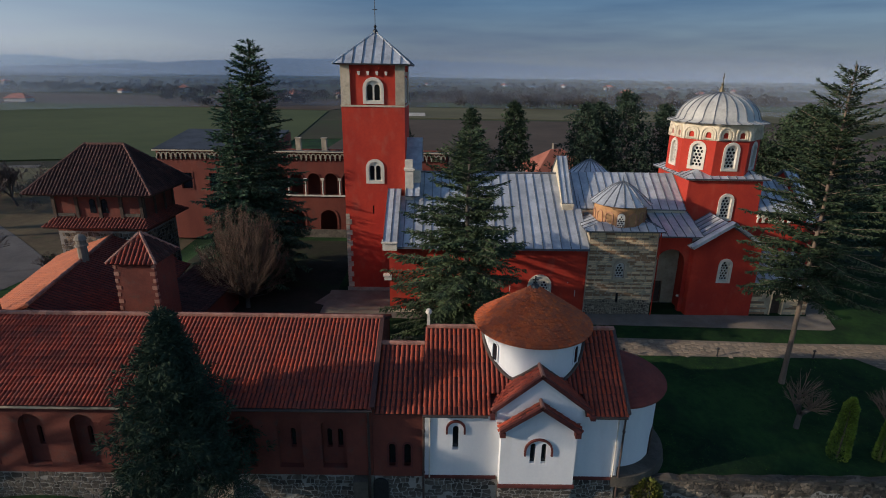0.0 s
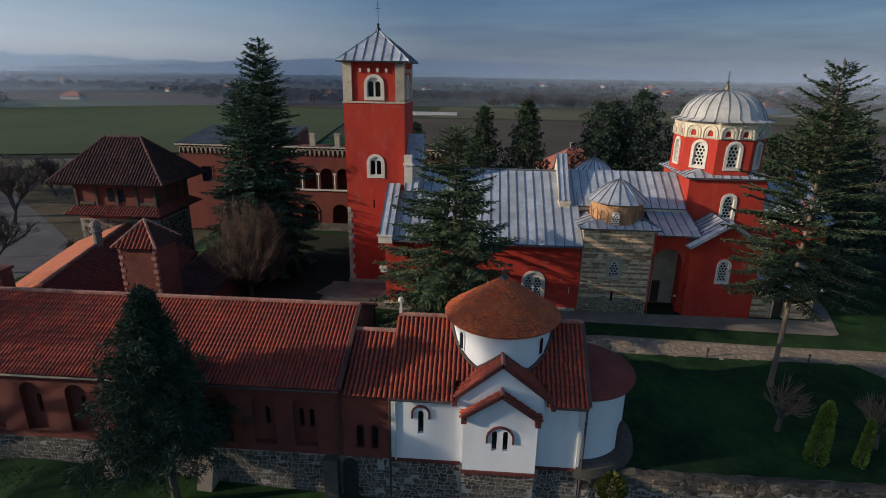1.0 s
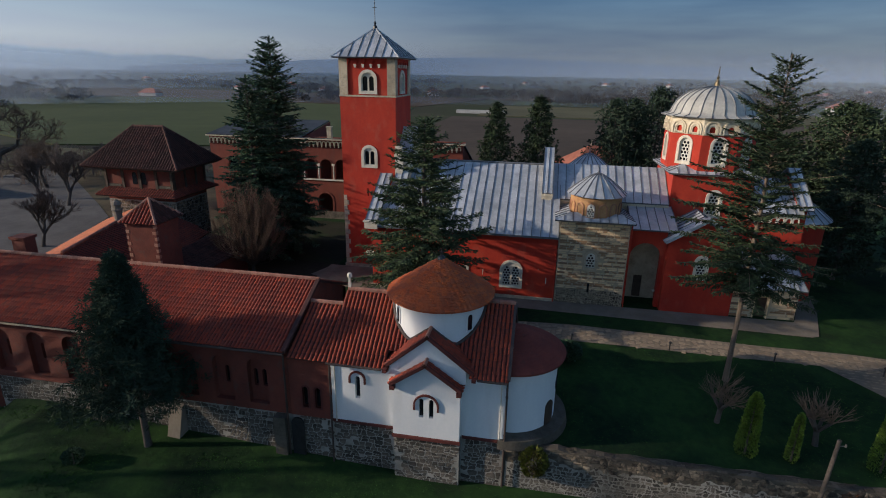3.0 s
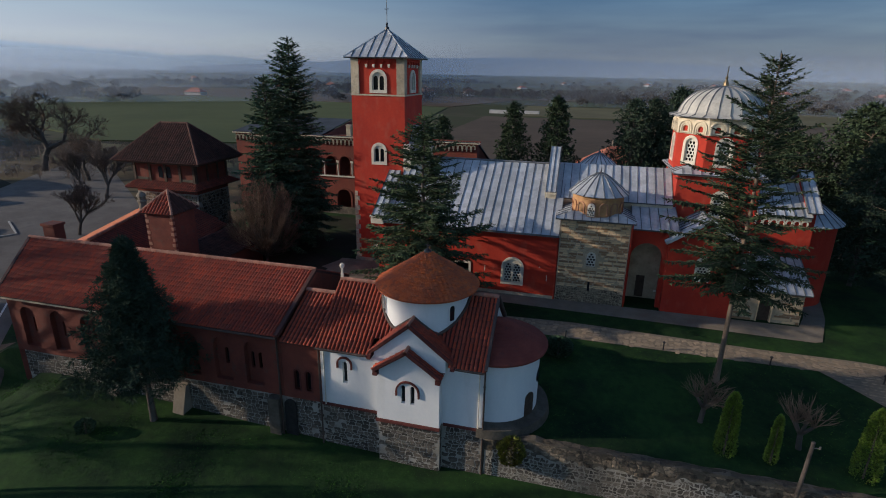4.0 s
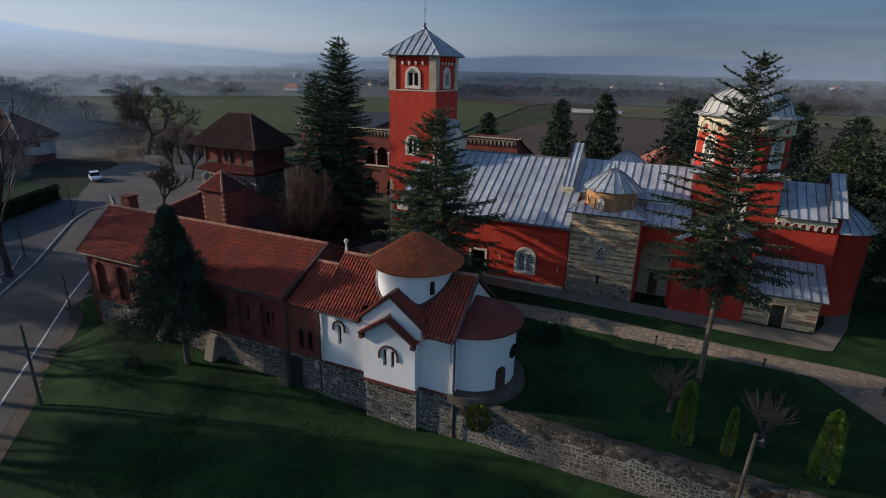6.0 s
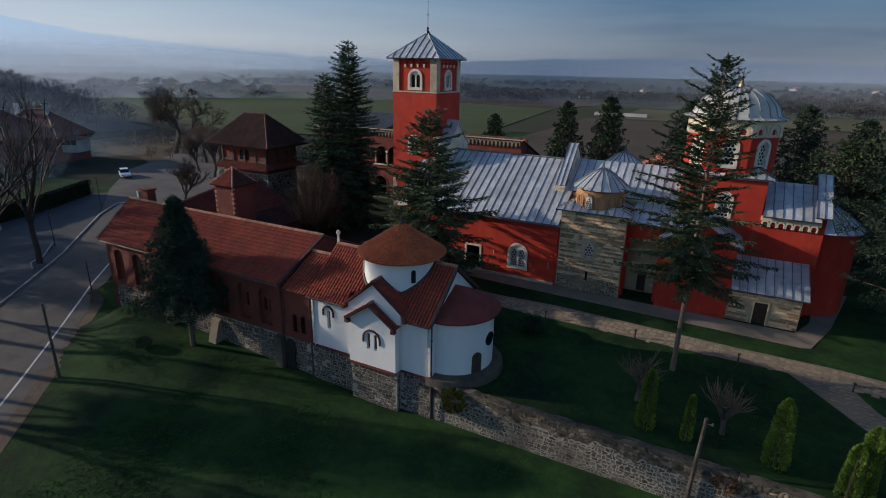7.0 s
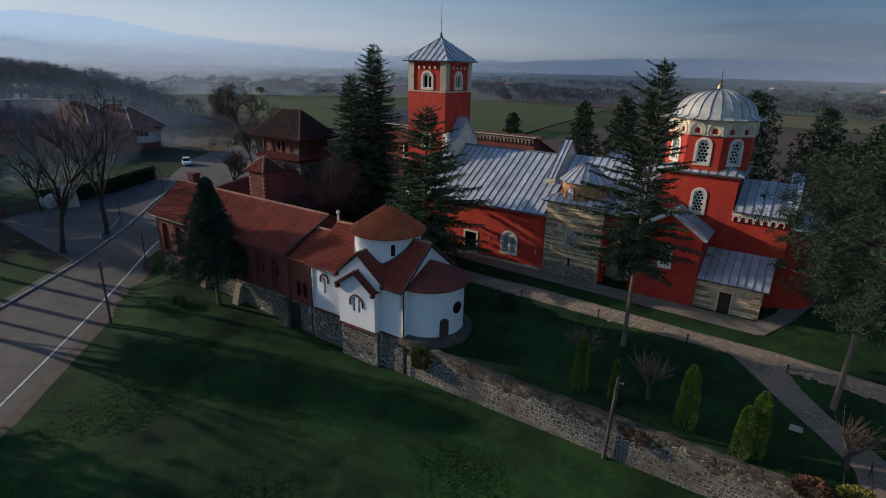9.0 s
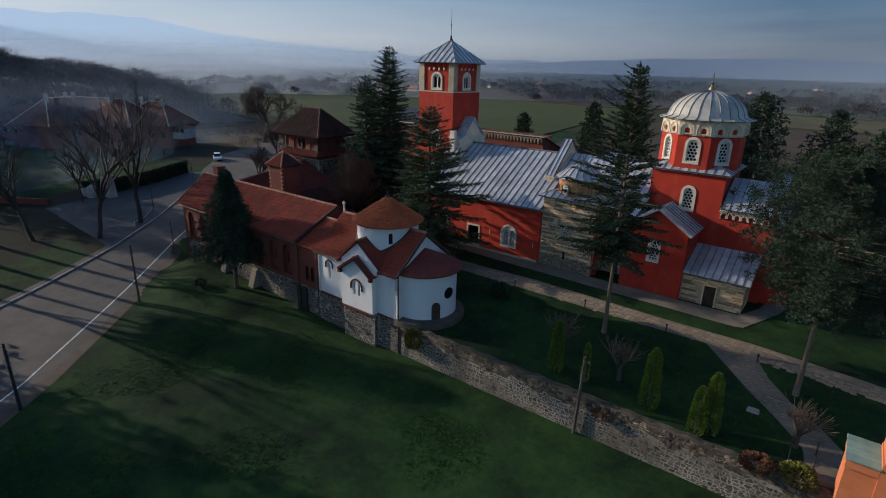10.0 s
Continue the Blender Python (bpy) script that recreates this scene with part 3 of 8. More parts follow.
# coping of the west gable and the tall fronton behind the tower
for y0, y1 in ((40.4, 45.4), (56.2, 51.2)):
    sgn = 1 if y1 > y0 else -1
    cs = [(-4.15, y0, 6.35), (-2.95, y0, 6.35), (-2.95, y1, 9.75), (-4.15, y1, 9.75)]
    if sgn < 0:
        cs = [cs[1], cs[0], cs[3], cs[2]]
    lead_roof(church, cs, 0.6)
    part("coping_wall", Shape().slab([(-3.95, y0 + 0.2 * sgn, 6.2), (-3.1, y0 + 0.2 * sgn, 6.2), (-3.1, y1, 9.55), (-3.95, y1, 9.55)], 0.5), STONE_FRAME, church)
part("kneeler", Shape().box(-4.15, -3.0, 40.25, 41.0, 5.7, 6.3).box(-4.25, -2.95, 40.15, 41.0, 6.3, 6.4), STONE_FRAME, church)
part("kneeler", Shape().box(-4.1, -3.5, 40.7, 41.2, 2.95, 3.3).box(-4.2, -3.5, 40.6, 41.2, 3.3, 3.4), STONE_FRAME, church)
fr = [(45.6, 8.6), (51.0, 8.6), (51.0, 11.3), (50.2, 11.7), (49.5, 12.5), (48.9, 13.0), (AXIS, 13.75), (47.7, 13.0), (47.1, 12.5), (46.4, 11.7), (45.6, 11.3)]
part("fronton", wall(east(-1.35), fr, (), 1.25), CREAM, church)
for i in range(2, 10):
    (ya, za), (yb, zb) = fr[i], fr[i + 1] if i + 1 < len(fr) else fr[0]
    part("coping", Shape().slab([(-2.64, ya, za + 0.13), (-1.2, ya, za + 0.13), (-1.2, yb, zb + 0.13), (-2.64, yb, zb + 0.13)], 0.13), LEAD, church)
part("pier", Shape().box(-2.62, -1.9, 45.1, 45.8, 8.6, 11.4).box(-2.7, -1.8, 45.0, 45.85, 11.4, 11.6).box(-2.62, -1.95, 45.1, 45.6, 11.6, 12.3), STONE_FRAME, church)
lead_roof(church, [(-2.55, 44.5, 9.3), (-1.3, 44.5, 9.3), (-1.3, 45.65, 10.3), (-2.55, 45.65, 10.3)], 0.6)

# raised middle bay with its western gable coping
MY = 44.9
part("wall", wall(south(MY), rect(11.35, 21.95, 6.0, 8.5), (), 0.6), CREAM, church)
part("wall", wall(west(11.4), [(-51.1, 6.0), (-MY - 0.6, 6.0), (-MY - 0.6, 8.5), (-AXIS, 11.3), (-51.1, 8.5)], (), 0.5), CREAM, church)
part("wall", wall(north(51.7), rect(-21.95, -11.35, 6.0, 8.5), (), 0.6), CREAM, church)
part("cornice", Shape().box(11.9, 21.9, 44.62, 44.9, 8.05, 8.35), CREAM, church)
lead_roof(church, [(11.7, 44.45, 8.42), (21.9, 44.45, 8.42), (21.9, AXIS, 10.95), (11.7, AXIS, 10.95)], 0.75)
lead_roof(church, [(21.9, 52.15, 8.42), (11.7, 52.15, 8.42), (11.7, AXIS, 10.95), (21.9, AXIS, 10.95)], 0.75)
lead_roof(church, [(11.05, 44.4, 8.85), (12.0, 44.4, 8.85), (12.0, AXIS, 12.4), (11.05, AXIS, 12.4)], 0.48)
lead_roof(church, [(12.0, 52.2, 8.85), (11.05, 52.2, 8.85), (11.05, AXIS, 12.4), (12.0, AXIS, 12.4)], 0.48)
part("coping_wall", wall(west(11.12), [(-52.1, 8.3), (-44.5, 8.3), (-44.5, 8.8), (-AXIS, 12.3), (-52.1, 8.8)], (), 0.8), CREAM, church)
part("kneeler", Shape().box(11.05, 12.0, 44.25, 45.0, 7.9, 8.75).box(11.0, 12.05, 44.2, 45.0, 8.6, 8.78), CREAM, church)

# the two side chapels with their round drums
for yc, ya, yb, s in ((43.0, 40.9, 45.0, 1), (53.6, 55.7, 51.6, -1)):
    cx, up_ = 15.62, 0.0 if s > 0 else 0.22
    pl = south(ya) if s > 0 else north(ya)
    w = (15.5, 3.2, 1.05, 1.65)
    if s > 0:
        part("side_chapel_wall", wall(south(40.98), rect(12.75, 18.42, -0.3, 7.5), [hole_of(*w)], 0.6), MORTAR_TAN, church)
        lattice_window(church, south(40.9), *w, fw=0.15, frame_mat=QUOIN)
        part("side_chapel_wall", wall(west(12.75), rect(-45.0, -41.58, 5.5, 7.5), (), 0.5), MORTAR_TAN, church)
        part("side_chapel_wall", wall(east(18.42), rect(41.58, 45.0, -0.3, 7.5), (), 0.6), RED, church)
        sv = wall(south(40.88), rect(15.42, 15.6, 1.15, 1.95), (), 0.1)
        part("slit", sv, GLASS, church)
    else:
        part("side_chapel_wall", Shape().box(12.75, 18.42, 51.7, 55.7, -0.3, 7.5), MORTAR_TAN, church)
    y_out, y_mid = (40.5, 41.5) if s > 0 else (56.1, 55.1)
    c1 = [(12.3, y_out, 7.5), (18.75, y_out, 7.5), (17.6, y_mid, 8.0), (13.5, y_mid, 8.0)]
    lead_roof(church, c1 if s > 0 else [c1[1], c1[0], c1[3], c1[2]], 0.7)
    if s > 0:
        lead_roof(church, [(12.3, 45.0, 7.5), (12.3, 40.5, 7.5), (13.5, 41.5, 8.0), (13.5, 45.0, 8.0)], 0.7)
        lead_roof(church, [(18.75, 40.5, 7.5), (18.75, 45.0, 7.5), (17.6, 45.0, 8.0), (17.6, 41.5, 8.0)], 0.7)
    part("drum", Shape().lathe((cx, yc), [(2.1, 7.4), (2.1, 9.25 + up_), (2.2, 9.3 + up_), (2.2, 9.44 + up_), (0.1, 9.44 + up_)], 40), OCHRE, church, "ochre brick and plaster drum", smooth=False)
    if s > 0:
        for k, ang in enumerate((180, 205, 230, 256, 282, 308, 334)):
            t = radians(ang)
            nn = Vector((math.cos(t), math.sin(t), 0))
            pw = Plane(Vector((cx, yc, 0)) + nn * 2.1, (-math.sin(t), math.cos(t), 0), nn)
            if k in (3,):
                lattice_window(church, Plane(pw.o + nn * 0.33, pw.u, nn), 0, 7.7, 0.75, 1.25, fw=0.08, proud=-0.22, frame_mat=BRICK)
            else:
                part("blind_arch", ring(pw, arch(0, 7.75, 0.72, 1.15), arch(0, 7.75, 0.54, 1.06), -0.06, 0.045), BRICK, church)
    prof = [(rr_, zz_ + up_) for rr_, zz_ in ((2.48, 9.42), (2.3, 9.55), (1.95, 9.86), (1.5, 10.24), (0.95, 10.66), (0.4, 10.98), (0.04, 11.1))]
    lead_dome(church, (cx, yc), prof, 18, per=1)
    part("finial", Shape().tube((cx, yc, 11.0 + up_), (cx, yc, 11.35 + up_), 0.1, 0.06, 8).tube((cx, yc, 11.35 + up_), (cx, yc, 11.6 + up_), 0.035, 0.02, 6), SEAM, church)

# arched recess between the side chapel and the transept
part("recess_wall", wall(south(41.7), rect(18.42, 21.5, -0.3, 6.9), [arch(19.95, -0.25, 2.5, 5.9, 16)], 0.5), RED, church)
part("recess_back", wall(south(43.6), rect(18.42, 21.5, -0.3, 6.9), [rect(19.6, 20.35, 0.0, 2.1)], 0.4), MORTAR_TAN, church, "bare stone wall at the back of the arched recess")
part("recess_door", wall(south(43.85), rect(19.6, 20.35, 0.0, 2.1), (), 0.06), WOOD, church, "narrow dark wooden door")
lead_roof(church, [(18.5, 41.15, 6.95), (22.2, 41.15, 6.95), (22.2, MY, 8.15), (18.5, MY, 8.15)], 0.7)

# transept with its gable
TX0, TX1, TXC = 21.5, 27.0, 24.25
tw = (24.25, 3.0, 1.15, 2.15)
gable = [(TX0, -0.3), (TX1, -0.3), (TX1, 6.15), (TXC, 8.0), (TX0, 6.15)]
part("transept_wall", wall(south(SY), gable, [hole_of(*tw)], 0.6), RED, church)
lattice_window(church, south(SY), *tw)
part("transept_wall", wall(west(TX0), rect(-MY, -SY - 0.6, -0.3, 6.1), (), 0.5), RED, church)
part("transept_wall", wall(east(TX1), rect(SY + 0.6, MY, -0.3, 6.05), (), 0.5), RED, church)
lead_roof(church, [(TX0 - 0.35, MY, 6.05), (TX0 - 0.35, 40.9, 6.05), (TXC, 40.9, 8.05), (TXC, MY, 8.05)], 0.7)
lead_roof(church, [(TX1 + 0.35, 40.9, 6.05), (TX1 + 0.35, MY, 6.05), (TXC, MY, 8.05), (TXC, 40.9, 8.05)], 0.7)
for xa, xb in ((TX0 - 0.4, TXC), (TX1 + 0.4, TXC)):
    part("gable_coping", Shape().slab([(xa, 40.55, 6.22), (xa, 41.15, 6.22), (xb, 41.15, 8.34), (xb, 40.55, 8.34)], 0.26), LEAD, church, "pale lead-covered gable coping")

# stone lean-to with its door
ldoor = rect(28.95, 29.9, 0.0, 1.85)
part("lean_to_wall", wall(south(41.28), rect(27.0, 32.1, -0.3, 2.75), [ldoor], 0.45), MORTAR_TAN, church)
part("lean_to_wall", wall(east(32.1), [(41.73, -0.3), (MY, -0.3), (MY, 4.3), (41.73, 2.8)], (), 0.45), MORTAR_TAN, church)
part("lean_to_door", wall(south(41.55), ldoor, (), 0.06), WOOD, church, "dark wooden lean-to door")
part("door_frame", wall(south(41.2), rect(28.86, 29.99, -0.02, 1.94), [rect(28.94, 29.91, 0.0, 1.86)], 0.2), ASHLAR, church)
lead_roof(church, [(27.02, 40.85, 2.75), (32.5, 40.85, 2.75), (32.5, MY, 4.55), (27.02, MY, 4.55)], 0.62)

# central block
GX0, GX1, GY1 = 21.95, 28.4, 51.7
gw = (25.5, 7.35, 1.35, 2.45)
part("tower_wall", wall(south(MY), rect(GX0, GX1, -0.3, 11.1), [hole_of(*gw)], 0.7), RED, church)
lattice_window(church, south(MY), *gw, fw=0.24)
part("tower_wall", wall(west(GX0), rect(-GY1 + 0.7, -MY - 0.7, 6.0, 11.1), (), 0.6), RED, church)
part("tower_wall", wall(east(GX1), rect(MY + 0.7, GY1 - 0.7, 6.0, 11.1), (), 0.6), RED, church)
part("tower_wall", wall(north(GY1), rect(-GX1, -GX0, -0.3, 11.1), (), 0.7), RED, church)
part("cornice", Shape().box(GX0 - 0.2, GX1 + 0.2, MY - 0.2, GY1 + 0.2, 10.95, 11.12), STONE_FRAME, church)
DX, DR = (GX0 + GX1) / 2, 3.72
e, k = 0.42, 0.85
q = [(GX0 - e, MY - e), (GX1 + e, MY - e), (GX1 + e, GY1 + e), (GX0 - e, GY1 + e)]
r = [(GX0 + k, MY + k), (GX1 - k, MY + k), (GX1 - k, GY1 - k), (GX0 + k, GY1 - k)]
for i in range(4):
    j = (i + 1) % 4
    lead_roof(church, [(*q[i], 11.15), (*q[j], 11.15), (*r[j], 11.75), (*r[i], 11.75)], 0.72)

# octagonal drum
ap = DR * math.cos(math.pi / 8)
half = DR * math.sin(math.pi / 8)
for i in range(8):
    t = radians(45 * i)
    nn = Vector((math.cos(t), math.sin(t), 0))
    pl = Plane(Vector((DX, AXIS, 0)) + nn * ap, (-math.sin(t), math.cos(t), 0), nn)
    w = (0.0, 11.75, 1.4, 2.45)
    seen = i in (4, 5, 6, 7)
    part("drum_wall", wall(pl, rect(-half, half, 11.3, 14.4), [hole_of(*w)] if seen else (), 0.5), RED, church)
    if seen:
        lattice_window(church, pl, *w, fw=0.24)
    # pale frieze with pairs of blind arches
    holes = [arch(sx * half * 0.5, 14.5, 0.46, 0.5, 8) for sx in (-1, 1)]
    fz = part("frieze", wall(pl, rect(-half - 0.03, half + 0.03, 14.3, 15.66), holes, 0.22, 0.07), CREAM, church)
    part("arch_back", wall(pl, rect(-half * 0.9, half * 0.9, 14.4, 15.15), (), 0.05, -0.08), RED, fz)
    for sx in (-1, 1):
        part("archivolt", ring(pl, arch(sx * half * 0.5, 14.36, 1.28, 1.1, 10), arch(sx * half * 0.5, 14.36, 1.06, 0.98, 10), 0.05, 0.17), CREAM, fz)
        part("archivolt", ring(pl, arch(sx * half * 0.5, 14.4, 0.86, 0.84, 10), arch(sx * half * 0.5, 14.4, 0.66, 0.72, 10), 0.05, 0.12), CREAM, fz)
part("eave_ring", Shape().lathe((DX, AXIS), [(3.5, 15.58), (4.1, 15.62), (4.13, 15.72), (3.9, 15.78)], 8, 22.5, 382.5), STONE_FRAME, church)
prof = [(4.18, 15.72), (3.5, 15.9)] + [(3.4 * math.cos(radians(a)), 15.85 + 2.3 * math.sin(radians(a))) for a in (8, 18, 28, 38, 48, 58, 68, 78, 86)] + [(0.05, 18.17)]
lead_dome(church, (DX, AXIS), prof, 24, per=1, sheet_mat=LEAD_DOME)
part("dome_finial", Shape().lathe((DX, AXIS), [(0.28, 18.08), (0.2, 18.45), (0.08, 18.7), (0.14, 18.85), (0.03, 19.0), (0.0, 19.02)], 10).box(DX - 0.03, DX + 0.03, AXIS - 0.03, AXIS + 0.03, 18.9, 19.75).box(DX - 0.03, DX + 0.03, AXIS - 0.2, AXIS + 0.2, 19.4, 19.47), GOLD, church, "tarnished cross finial")

# choir and apse
part("choir_wall", wall(south(MY), rect(GX1, 32.2, -0.3, 8.1), (), 0.7), RED, church)
part("choir_wall", wall(north(GY1), rect(-32.2, -GX1, -0.3, 8.1), (), 0.7), RED, church)
part("choir_gable", wall(east(32.9), [(MY, -0.3), (GY1, -0.3), (GY1, 8.4), (AXIS, 11.2), (MY, 8.4)], (), 0.7), RED, church)
part("choir_frieze", Shape().box(GX1, 32.6, MY - 0.16, MY, 7.75, 8.15), CREAM, church)
for i in range(7):
    cxx = GX1 + 0.35 + i * 0.57
    part("corbel_arch", ring(south(MY), arch(cxx, 7.25, 0.55, 0.55, 8), arch(cxx, 7.25, 0.36, 0.44, 8), 0.0, 0.14), STONE_FRAME, church)
lead_roof(church, [(GX1 + 0.1, 44.4, 8.2), (32.55, 44.4, 8.2), (32.55, AXIS, 10.5), (GX1 + 0.1, AXIS, 10.5)], 0.68)
lead_roof(church, [(32.55, 52.2, 8.2), (GX1 + 0.1, 52.2, 8.2), (GX1 + 0.1, AXIS, 10.5), (32.55, AXIS, 10.5)], 0.68)
lead_roof(church, [(32.05, 44.3, 8.6), (33.15, 44.3, 8.6), (33.15, AXIS, 11.45), (32.05, AXIS, 11.45)], 0.55)
lead_roof(church, [(33.15, 52.3, 8.6), (32.05, 52.3, 8.6), (32.05, AXIS, 11.45), (33.15, AXIS, 11.45)], 0.55)
part("apse_wall", Shape().lathe((32.9, AXIS), [(2.95, -0.3), (2.95, 7.0), (3.1, 7.05), (3.1, 7.25), (2.5, 7.3)], 28, -90, 90), RED, church)
lead_dome(church, (32.9, AXIS), [(3.4, 7.2), (2.7, 7.75), (1.9, 8.35), (1.0, 8.9), (0.05, 9.2)], 12, -90, 90, 2)

# wear of the plaster: small stone patches
for (x, z, w_, h_) in ((6.4, 2.0, 0.05, 0.5), (11.9, 1.6, 0.06, 0.55), (11.2, 2.8, 0.09, 0.07), (20.9, 1.4, 0.2, 0.16)):
    part("plaster_scar", wall(south(SY if x < 20 else 41.7), rect(x, x + w_, z, z + h_), (), 0.05, 0.012), STONE_FRAME, church)
downpipe(church, 12.62, 40.8, 0.0, 5.8, 0.05, RED)
downpipe(church, 18.52, 40.86, 0.0, 7.4, 0.05, RED)

# ---- bell tower ----
tower = thing("bell_tower", (-5.3, 48.35, 0.0), "tall red bell tower with stone corners and a lead pyramid roof", "tower")
X0, X1, Y0, Y1 = -7.95, -2.62, 45.55, 51.15
bw = [(-5.25, 16.85, 1.75, 2.2), (-5.25, 10.15, 1.6, 2.15)]
slit = rect(-5.55, -5.42, 7.4, 8.15)
part("wall", wall(south(Y0), rect(X0, X1, -0.3, 16.72), [hole_of(*bw[1]), slit], 0.8), RED, tower)
part("wall", wall(west(X0), rect(-Y1 + 0.8, -Y0 - 0.8, -0.3, 16.72), (), 0.8), RED, tower)
part("wall", wall(east(X1), rect(Y0 + 0.8, Y1 - 0.8, -0.3, 16.72), (), 0.8), RED, tower)
part("wall", wall(north(Y1), rect(-X1, -X0, -0.3, 16.72), (), 0.8), RED, tower)
part("slit_glass", wall(south(Y0 + 0.3), slit, (), 0.04), GLASS, tower)
lattice_window(tower, south(Y0), *bw[1], fw=0.26, lattice=False, two=True)
pw_ = 0.78
for pl, a0, a1 in ((south(Y0), X0, X1), (east(X1), Y0, Y1), (west(X0), -Y1, -Y0), (north(Y1), -X1, -X0)):
    c = (a0 + a1) / 2
    w = (c if pl.n.y >= 0 else -5.25, 16.9, 1.75, 2.15)
    if pl.n.y > 0.5 or pl.n.x < -0.5:
        w = (c, 16.9, 1.75, 2.15)
    part("belfry_wall", wall(pl, rect(a0 + pw_ - 0.01, a1 - pw_ + 0.01, 16.72, 20.0), [hole_of(*w)], 0.5, -0.14), RED, tower)
    lattice_window(tower, Plane(pl.o - pl.n * 0.14, pl.u, pl.n), *w, fw=0.26, lattice=False, two=True, proud=0.1)
    n_arc = 5
    aw = (a1 - a0 - 2 * pw_) / n_arc
    top = rect(a0 + pw_, a1 - pw_, 19.2, 20.02)
    holes = [arch(a0 + pw_ + aw * (i + 0.5), 19.21, aw * 0.72, 0.55, 8) for i in range(n_arc)]
    part("arcade_frieze", wall(pl, rect(a0 + pw_, a1 - pw_, 19.45, 20.02), [arch(a0 + pw_ + aw * (i + 0.5), 19.46, aw * 0.72, 0.34, 8) for i in range(n_arc)], 0.13, -0.005), RED, tower)
    for i in range(1, n_arc):
        part("corbel", wall(pl, [(a0 + pw_ + aw * i - 0.07, 19.2), (a0 + pw_ + aw * i + 0.07, 19.2), (a0 + pw_ + aw * i + 0.12, 19.5), (a0 + pw_ + aw * i - 0.12, 19.5)], (), 0.13, 0.005), STONE_FRAME, tower)
    part("string_course", wall(pl, rect(a0 - 0.05, a1 + 0.05, 16.66, 16.8), (), 0.1, 0.06), QUOIN, tower)
for xx, yy in ((X0, Y0), (X1 - pw_, Y0), (X0, Y1 - pw_), (X1 - pw_, Y1 - pw_)):
    part("corner_pilaster", Shape().box(xx, xx + pw_, yy, yy + pw_, 16.82, 20.0), QUOIN, tower)
part("cornice", Shape().box(X0 - 0.12, X1 + 0.12, Y0 - 0.12, Y1 + 0.12, 20.0, 20.15), STONE_FRAME, tower)
ov = 0.5
cs = [(X0 - ov, Y0 - ov, 20.12), (X1 + ov, Y0 - ov, 20.12), (X1 + ov, Y1 + ov, 20.12), (X0 - ov, Y1 + ov, 20.12)]
pk = ((X0 + X1) / 2, (Y0 + Y1) / 2, 22.75)
for i in range(4):
    lead_roof(tower, [cs[i], cs[(i + 1) % 4], pk], 0.78)
    part("hip_roll", Shape().tube(cs[i], pk, 0.07, 0.07, 7), LEAD, tower)
part("spire", Shape().lathe((pk[0], pk[1]), [(0.24, 22.6), (0.2, 22.85), (0.07, 23.0), (0.13, 23.15), (0.05, 23.3), (0.03, 23.3), (0.02, 26.4)], 8), METAL, tower)
part("spire_cross", Shape().box(pk[0] - 0.025, pk[0] + 0.025, pk[1] - 0.02, pk[1] + 0.02, 24.0, 24.9).box(pk[0] - 0.2, pk[0] + 0.2, pk[1] - 0.02, pk[1] + 0.02, 24.45, 24.5), METAL, tower)
# toothed corner stones at the foot
for i in range(15):
    z = -0.1 + i * 0.5
    lw_, ld = (0.5, 0.34) if i % 2 else (0.3, 0.5)
    part("quoin", Shape().box(X0 - 0.025, X0 + lw_, Y0 - 0.025, Y0 + ld, z, z + 0.47), QUOIN, tower)
part("plinth", Shape().box(X0 - 0.12, X1, Y0 - 0.12, Y0 + 0.1, -0.3, 0.35), QUOIN, tower)

# ---- the small white chapel ----
chapel = thing("chapel", (4.9, 25.33, -0.6), "small whitewashed chapel with terracotta tile roofs and a conical drum roof", "chapel")
CX, CY, CW0, CW1 = 5.58, 25.33, -0.12, 9.85
SYC, NYC = 21.98, 28.7
cw = arch(1.45, 1.05, 0.3, 1.45, 8)
part("wall", wall(south(SYC), rect(CW0 + 0.45, CW1 - 0.45, -0.6, 3.45), [cw, rect(3.9, 7.3, -0.55, 3.0)], 0.5), WHITE, chapel)
part("wall", wall(north(NYC), rect(-CW1 + 0.45, -CW0 - 0.45, -0.6, 3.45), (), 0.5), WHITE, chapel)
part("gable_wall", wall(east(CW1), [(SYC, -0.6), (NYC, -0.6), (NYC, 3.45), (CY, 6.12), (SYC, 3.45)], (), 0.45), WHITE, chapel)
part("gable_wall", wall(west(CW0), [(-NYC, -0.6), (-SYC, -0.6), (-SYC, 3.45), (-CY, 6.1), (-NYC, 3.45)], (), 0.45), WHITE, chapel)
# tile roof, two long slopes
tiled_roof(chapel, [(CW0 - 0.1, 21.62, 3.42), (3.2, 21.62, 3.42), (3.2, CY, 6.3), (CW0 - 0.1, CY, 6.3)], TILE_ALL, singly=True)
tiled_roof(chapel, [(7.85, 21.62, 3.42), (9.98, 21.62, 3.42), (9.98, CY, 6.3), (7.85, CY, 6.3)], TILE_ALL, singly=True, limit=240)
tiled_roof(chapel, [(3.2, 22.5, 4.1), (7.85, 22.5, 4.1), (7.85, CY, 6.3), (3.2, CY, 6.3)], TILE_ALL)
tiled_roof(chapel, [(9.98, 29.05, 3.42), (CW0 - 0.1, 29.05, 3.42), (CW0 - 0.1, CY, 6.3), (9.98, CY, 6.3)], TILE_ALL)
ridge_tiles(chapel, (CW0, CY, 6.38), (9.95, CY, 6.38))
for y0, y1, z0 in ((21.6, CY, 3.55), (29.05, CY, 3.55)):
    part("verge_coping", Shape().slab([(9.9, y0, z0 + 0.02), (10.06, y0, z0 + 0.02), (10.06, y1, 6.42), (9.9, y1, 6.42)], 0.2), GUTTER, chapel)
